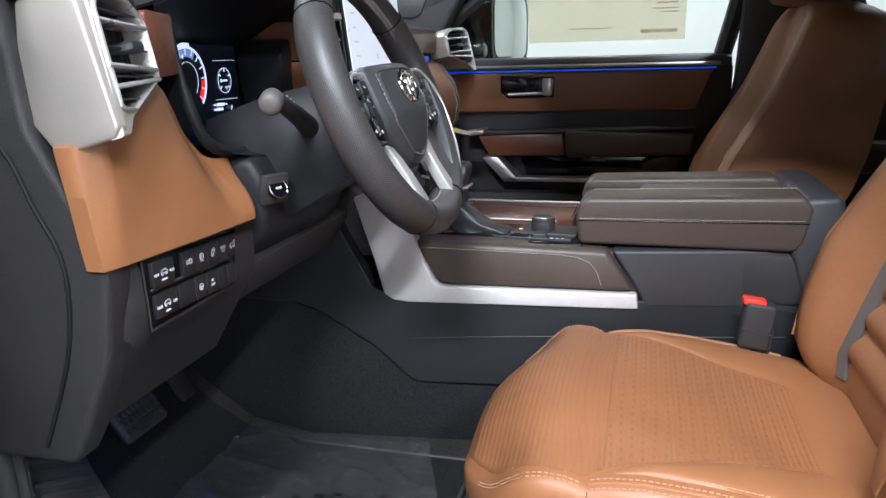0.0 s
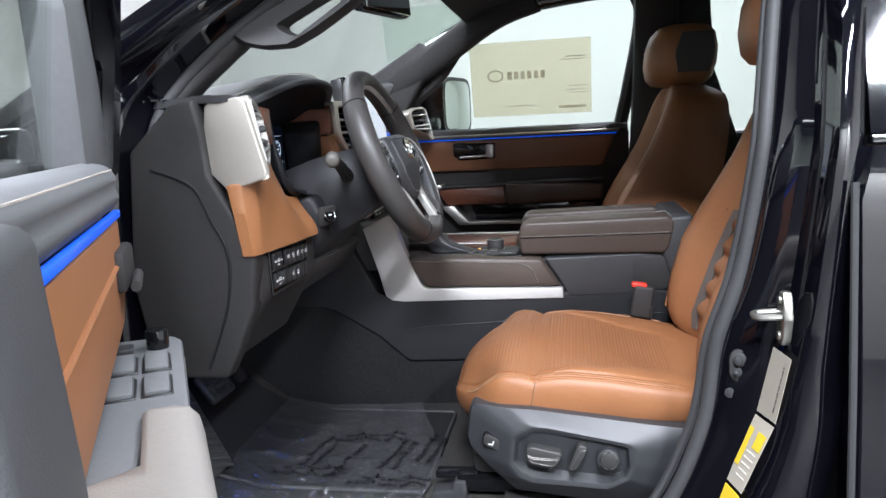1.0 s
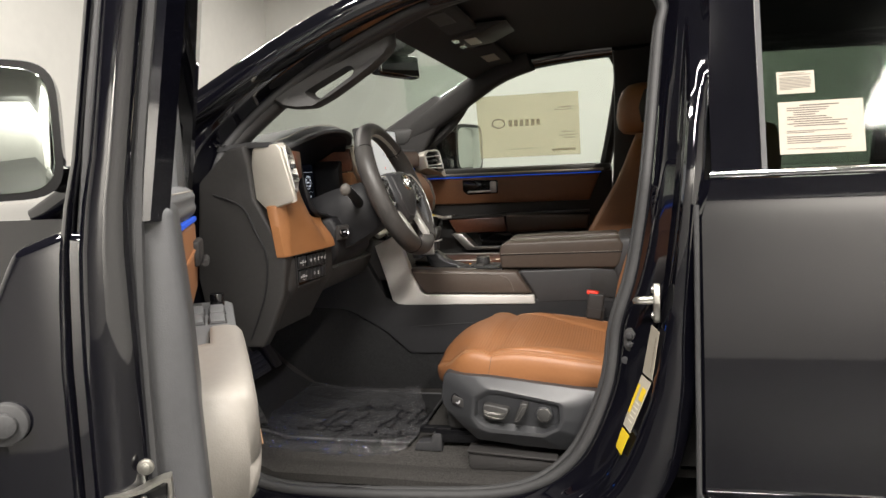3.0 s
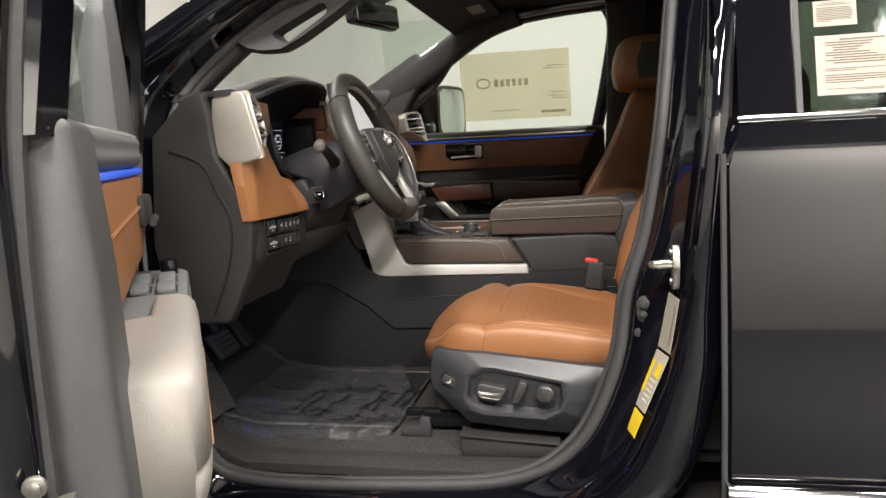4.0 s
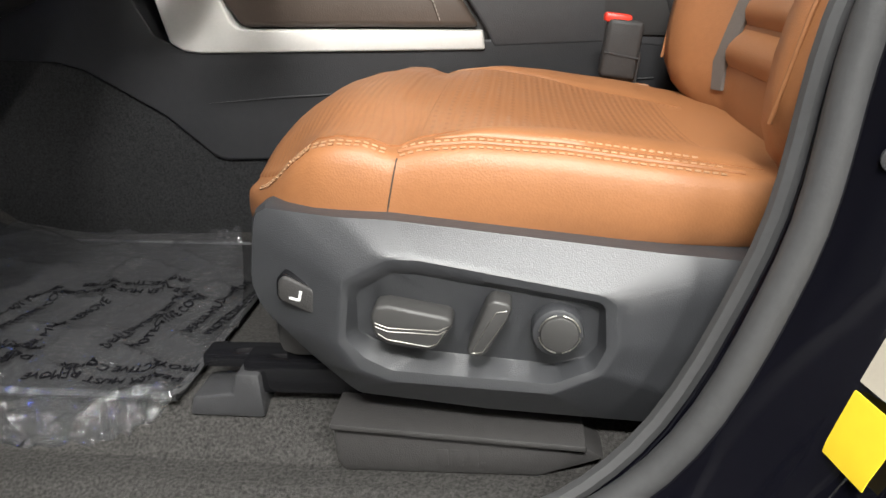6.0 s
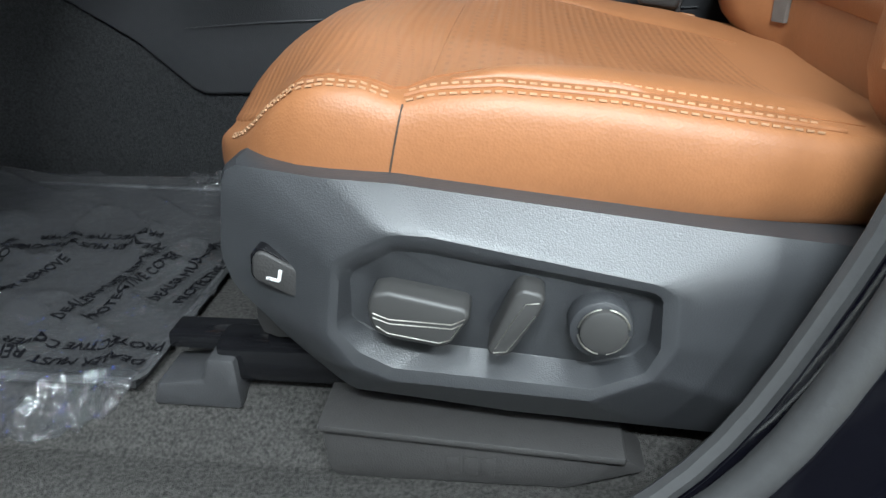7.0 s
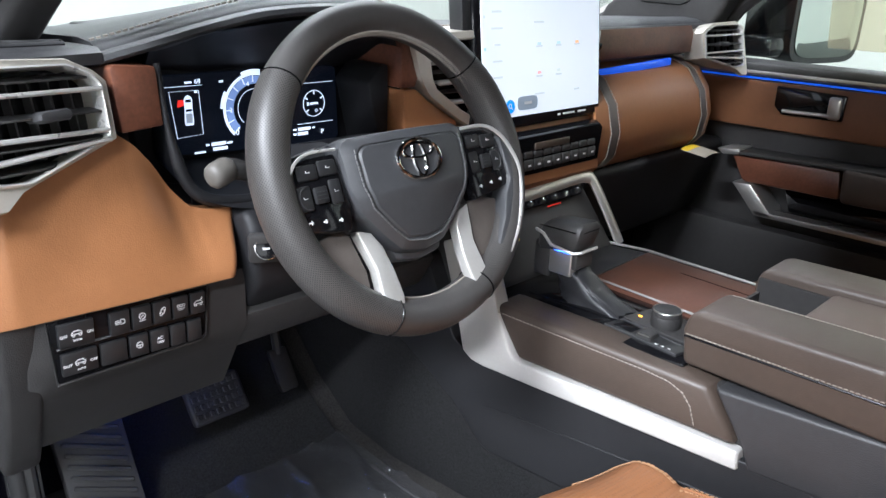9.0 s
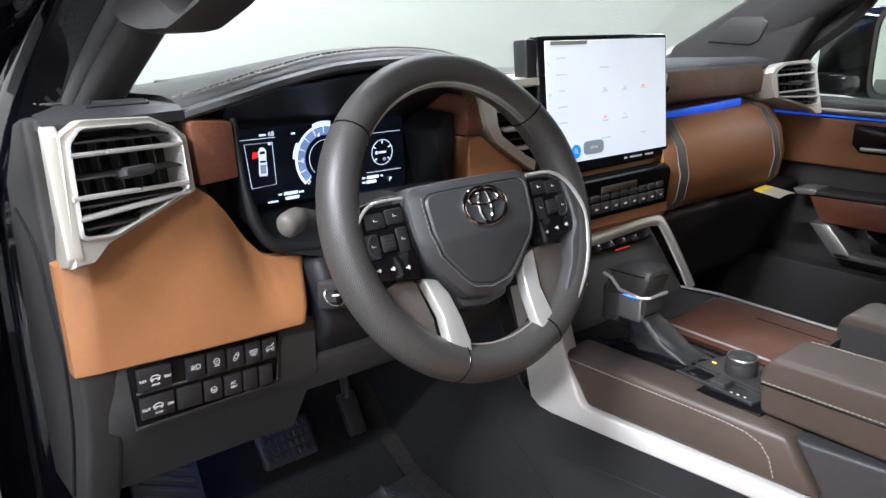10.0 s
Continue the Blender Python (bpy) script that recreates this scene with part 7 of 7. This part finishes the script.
for s in (-1, 1):
    part("spoke_back", W(prism([(s * .08, .040), (s * .11, .042), (s * .168, .032), (s * .174, -.03), (s * .150, -.075), (s * .08, -.06)], "z", -.030, -.006, .006)), HUBLEATHER, wheel)
    pod = part("switch_pod", W(prism([(s * .100 - .005, .030), (s * .140 - .005, .029), (s * .160 - .005, .016), (s * .170 - .005, -.008), (s * .171 - .005, -.036), (s * .160 - .005, -.048), (s * .100 - .005, -.057), (s * .092 - .005, -.03)], "z", -.012, .0155, .003)), GLOSSY, wheel, "piano black thumb switch pod")
    for x, y, w, h in ((.141, .014, .026, .017), (.1145, .016, .024, .017), (.1505, -.0125, .0175, .027), (.110, -.0105, .015, .027)):
        part("thumb_switch", W(box((s * x - .005, y, .0140), (w, h, .0075), .0022, 2)), SWITCHBLACK, pod)
        part("switch_mark", W(merge(box((s * x - .005, y, .0180), (.0050, .0007, .0005)), box((s * x - .0072, y + .0012, .0180), (.0007, .0022, .0005)))), MARK, pod)
    part("round_rocker", W(tube([Vector((s * .146 - .005 + .0115 * math.cos(a), -.0125 + .0125 * math.sin(a), .0179)) for a in np.linspace(math.pi * (.5 if s < 0 else -.5), math.pi * (1.5 if s < 0 else .5), 18)], .0009, 6)), GREY, pod)
    part("centre_key", W(box((s * .130 - .005, -.0115, .0150), (.017, .018, .0085), .002, 2)), SWITCHBLACK, pod)
    part("key_rib", W(merge(*[box((s * .130 - .005, -.0155 + .004 * k, .0194), (.013, .0012, .0010)) for k in range(3)])), GREY, pod)
    for x in (.150, .132, .112):
        part("switch_mark", W(merge(box((s * x - .005, -.038 - .1 * (.15 - x), .0158), (.0055, .0014, .0006)), box((s * x - .004, -.038 - .1 * (.15 - x), .0158), (.0014, .0045, .0006)))), MARK, pod)
    edge = curve([(s * .098 - .005, .034, .0165), (s * .139 - .005, .033, .018), (s * .163 - .005, .018, .021), (s * .1765 - .005, -.007, .0235), (s * .181 - .005, -.031, .0245), (s * .173 - .005, -.067, .0250), (s * .154 - .005, -.104, .0250), (s * .128 - .005, -.133, .0235)], 44)
    m_ = 19 if s < 0 else 44
    part("pod_edging", W(tube(edge[:m_], [(.0013 if s < 0 else .0019) + .0004 * min(1, i / 12) for i in range(m_)], 8, False, (1.2, .9))), BRIGHT, wheel, "bright silver edging inside the rim")
    fill = prism([(s * .160 - .005, .020), (s * .176 - .005, -.007), (s * .180 - .005, -.031), (s * .172 - .005, -.067), (s * .153 - .005, -.104), (s * .128 - .005, -.130), (s * .115 - .005, -.120), (s * .138 - .005, -.088), (s * .150 - .005, -.058), (s * .165 - .005, -.040)], "z", -.012, .0215, .004)
    part("inner_grip", W(fill), HUBLEATHER, wheel, "black leather between edging and pod")
    arm = prism([(s * .090 - .004, -.058), (s * .070 - .004, -.064), (s * .060 - .004, -.082), (s * .055 - .004, -.112), (s * .054 - .004, -.140), (s * .058 - .004, -.158), (s * .068 - .004, -.163), (s * .106 - .004, -.149), (s * .130 - .004, -.134), (s * .126 - .004, -.126), (s * .084 - .004, -.142), (s * .080 - .004, -.105)], "z", -.010, .0065, .0028, 3)
    for v in arm.verts:
        v.co.z += .165 * max(0, -v.co.y - .068)
    part("lower_spoke", W(arm), SPOKE, wheel, "satin silver lower spoke")
    ins_ = prism([(s * .118 - .004, -.053), (s * .097 - .004, -.058), (s * .0875 - .004, -.105), (s * .0915 - .004, -.1375), (s * .104 - .004, -.135), (s * .124 - .004, -.118), (s * .142 - .004, -.088), (s * .150 - .004, -.062)], "z", -.018, .001, .003)
    for v in ins_.verts:
        v.co.z += .13 * max(0, -v.co.y - .075)
    part("spoke_insert", W(ins_), TAUPE, wheel, "taupe grey spoke insert")
part("lower_hub", W(prism([(-.050, -.07), (.044, -.07), (.034, -.104), (-.004, -.110), (-.040, -.104)], "z", -.03, -.004, .006)), HUBLEATHER, wheel)

# ---- foot well ----
brake = thing("brake_pedal", "worn grey rubber brake pedal", "pedal", (-.50, .38, .88))
pm2 = Matrix.Translation((-.500, .382, .882)) @ Euler((0, radians(-36), 0)).to_matrix().to_4x4()
for nm, bm, mt in (("pad", box((0, 0, 0), (.018, .108, .076), .008, 3), RUBBER),):
    bm.transform(pm2)
    part(nm, bm, mt, brake)
for i in range(8):
    for j in range(4):
        bm = box((.010, -.043 + .0122 * i, -.024 + .016 * j), (.004, .008, .010), .001, 1)
        bm.transform(pm2)
        part("tread_block", bm, RUBBER, brake)
part("arm", tube(curve([(-.51, .39, .89), (-.56, .395, 1.0), (-.58, .40, 1.20)], 8), .011, 8), PLASTIC, brake)
acc = thing("accelerator_pedal", "black plastic accelerator pedal hanging under the dashboard", "pedal", (-.52, .54, .87))
part("pad", box((-.525, .540, .872), (.016, .040, .085), .006, 2, (0, -32, 0)), PLASTIC, acc)
part("arm", tube([(-.54, .540, .90), (-.60, .545, 1.15)], .009, 8), PLASTIC, acc)
rest = thing("foot_rest", "ribbed black rubber foot rest", "foot rest", (-.55, .17, .82))
rm = Matrix.Translation((-.435, .150, .862)) @ Euler((0, radians(-27), 0)).to_matrix().to_4x4()
bm = box((0, 0, 0), (.02, .105, .20), .006)
bm.transform(rm)
part("plate", bm, RUBBER, rest)
for i in range(11):
    bm = box((.0115, 0, -.085 + .017 * i), (.005, .094, .008), .002, 1, (-24, 0, 0))
    bm.transform(rm)
    part("rib", bm, RUBBER, rest)

# clear sheet over the mat
FILM = glass("clear_plastic_film", (0.78, 0.78, 0.80), 0.04)
fn = FILM.node_tree
haze, hmix = fn.nodes.new("ShaderNodeBsdfDiffuse"), fn.nodes.new("ShaderNodeMixShader")
haze.inputs[0].default_value = (.8, .8, .82, 1)
hmix.inputs[0].default_value = .016
outs = fn.nodes["Material Output"].inputs[0]
fn.links.new(outs.links[0].from_socket, hmix.inputs[1]), fn.links.new(haze.outputs[0], hmix.inputs[2])
fn.links.new(hmix.outputs[0], outs)
for q in fn.nodes:
    if q.type == "MATH" and q.operation == "MULTIPLY_ADD":
        q.inputs[2].default_value = .10
crk, cbp = fn.nodes.new("ShaderNodeTexNoise"), fn.nodes.new("ShaderNodeBump")
crk.inputs["Scale"].default_value, crk.inputs["Detail"].default_value = 45, 5
cbp.inputs["Strength"].default_value, cbp.inputs["Distance"].default_value = 0.9, 0.014
cco = fn.nodes.new("ShaderNodeTexCoord")
fn.links.new(cco.outputs["Object"], crk.inputs["Vector"]), fn.links.new(crk.outputs["Fac"], cbp.inputs["Height"])
for q in fn.nodes:
    if q.type == "BSDF_GLOSSY":
        fn.links.new(cbp.outputs[0], q.inputs["Normal"])
PRINT = mat("film_print", (0.004, 0.004, 0.005), 0.8, spec=0.05)
film = thing("plastic_mat_cover", "crinkled clear plastic mat cover with black print", "plastic sheet", (-.1, .32, .745))
noise.seed_set(3)


def film_z(x, y):
    fold = (1 - abs(noise.noise(Vector((x * 13 + y * 5, y * 11, 4))))) ** 9
    a = noise.noise(Vector((x * 9, y * 9, 1))) * .007 + .010 * fold + .0035 * abs(noise.noise(Vector((x * 60, y * 70, 7))))
    crumple = sum(.020 * abs(noise.noise(Vector((x * 75, y * 80, 11)))) * math.exp(-((x - cx) ** 2 + (y - cy) ** 2) / r ** 2) for cx, cy, r in ((-.055, .575, .040), (.015, .125, .045), (-.10, .10, .05)))
    return .750 + crumple + max(0, a) + (.02 * max(0, -.25 - x) / .15) - .022 * min(1, max(0, (.15 - y) / .06))


def film_edge(u, v):
    """The cover's outline: a rounded near corner, its far end under the pedals."""
    x0, x1 = -.40, .050 - .015 * max(0, .25 - v) / .25 - .17 * max(0, v - .35) ** 1.15
    x = x0 + (x1 - x0) * u
    y0 = .078 + .03 * max(0, (u - .80) / .20) ** 2 + .006 * math.sin(9 * u) + .05 * max(0, .3 - u)
    y1 = .600 - .03 * abs(u - .7)
    return x, y0 + (y1 - y0) * v


fx = []
for u in np.linspace(0, 1, 80):
    row = []
    for v in np.linspace(0, 1, 84):
        x, y = film_edge(u, v)
        row.append(Vector((x, y, film_z(x, y) + .006 * max(0, (v - .93) / .07) + .004 * max(0, (.05 - v) / .05))))
    fx.append(row)
p = part("film", sheet(fx, (0, 0, -.0008)), FILM, film)
p.visible_shadow = False
for txt, x, y, a in (("DEALER MUST REMOVE", -.045, .168, 180), ("PROTECTIVE COVER", -.030, .193, 180), ("DEALER MUST REMOVE", -.060, .305, 80), ("PROTECTIVE COVER", -.034, .298, 80),
                     ("DEALER MUST REMOVE", .006, .345, 84), ("PROTECTIVE COVER", .030, .335, 84), ("DEALER MUST REMOVE", -.130, .385, 182), ("PROTECTIVE COVER", -.128, .410, 182),
                     ("DEALER MUST REMOVE", -.215, .20, 178), ("PROTECTIVE COVER", -.210, .225, 178), ("DEALER MUST REMOVE", -.235, .32, 82), ("PROTECTIVE COVER", -.210, .315, 82), ("DEALER MUST REMOVE", -.15, .27, 78)):
    bm = words(txt, .0155, Matrix.Translation((x, y, 0)) @ Matrix.Rotation(radians(a), 4, "Z"))
    for v in bm.verts:
        v.co.z = film_z(v.co.x, v.co.y) + .0012 + v.co.z
    part("print_line", bm, PRINT, film, "black warning print")

# ---- overhead ----
rv = thing("rear_view_mirror", "black rear view mirror under the windscreen top", "mirror", (-.18, MID, 1.80))
part("housing", box((-.160, MID - .005, 1.790), (.045, .25, .080), .014, 3, (0, -4, -16)), GLOSSY, rv)
part("glass", box((-.1385, MID - .011, 1.790), (.004, .235, .066), .0015, 1, (0, -4, -16)), MIRROR, rv)
part("stem", tube([(-.17, MID, 1.82), (-.14, MID, 1.86)], .012, 8), PLASTIC, rv)
part("sensor_box", prism([(-.26, 1.80), (-.20, 1.86), (-.08, 1.885), (-.10, 1.84), (-.2, 1.80)], "y", MID - .06, MID + .06, .01), PLASTIC, rv)
ov = thing("overhead_console", "black overhead console with reading lamps", "overhead console", (.06, MID, 1.87))
part("housing", prism([(-.06, 1.86), (.0, 1.835), (.16, 1.855), (.24, 1.89), (.0, 1.89)], "y", MID - .11, MID + .11, .01), PLASTIC, ov)
part("reading_lamp", box((.05, MID - .06, 1.842), (.05, .06, .006), .002, 1, (0, -7, 0)), CHROME, ov)
part("reading_lamp", box((.05, MID + .06, 1.842), (.05, .06, .006), .002, 1, (0, -7, 0)), CHROME, ov)
part("switch_bank", box((.11, MID, 1.850), (.04, .12, .006), .002, 1, (0, -7, 0)), SILVER, ov)
for nm, y0, y1 in (("driver_sun_visor", .20, .70), ("passenger_sun_visor", 1.02, 1.52)):
    vz = thing(nm, "folded black fabric sun visor against the headliner", "sun visor", (.06, (y0 + y1) / 2, 1.86))
    part("panel", box((.07, (y0 + y1) / 2, 1.855), (.17, y1 - y0, .02), .008, 2, (0, -9, 0)), HEADLINER, vz)
    part("card", box((.10, (y0 + y1) / 2, 1.848), (.05, .16, .002), .0006, 1, (0, -9, 0)), PAPER if y0 > 1 else GREY, vz)
gh = thing("grab_handle", "charcoal moulded grab handle on the windscreen pillar", "grab handle", (-.14, .12, 1.68))
HANDLE = [(-.252, 1.622), (-.232, 1.606), (-.200, 1.599), (-.157, 1.601), (-.115, 1.624), (-.072, 1.654), (-.012, 1.698), (.035, 1.742), (.03, 1.80), (-.05, 1.752), (-.15, 1.690), (-.21, 1.650)]
HOLE = [(-.170, 1.641), (-.165, 1.632), (-.148, 1.622), (-.138, 1.621), (-.066, 1.674), (-.060, 1.686), (-.064, 1.696), (-.074, 1.698)]
hy = lambda x, z: .136 + .30 * (x + .15) + .10 * (z - 1.66)
hring = lambda poly, k, o: [Vector((x, hy(x, z) + o, z)) for x, z in polar(poly, (-.112, 1.660), 90, k)]
hr_ = [hring(HOLE, .98, .030), hring(HOLE, .98, -.012), hring(HOLE, 1.06, -.022), hring(HANDLE, .92, -.026), hring(HANDLE, .98, -.018), hring(HANDLE, 1.0, -.006), hring(HANDLE, 1.0, .016), hring(HANDLE, .95, .030)]
part("moulded_grip", loft(hr_ + [hr_[0]], caps=False), PLASTIC, gh)
sp = thing("pillar_speaker", "dark speaker grille at the far pillar foot", "speaker", (-.50, 1.58, 1.53))
part("grille", prism([(-.46, 1.556), (-.415, 1.606), (-.395, 1.616), (-.32, 1.618), (-.305, 1.605), (-.325, 1.562), (-.345, 1.552)], "y", 1.577, 1.60, .006), DARK, sp)
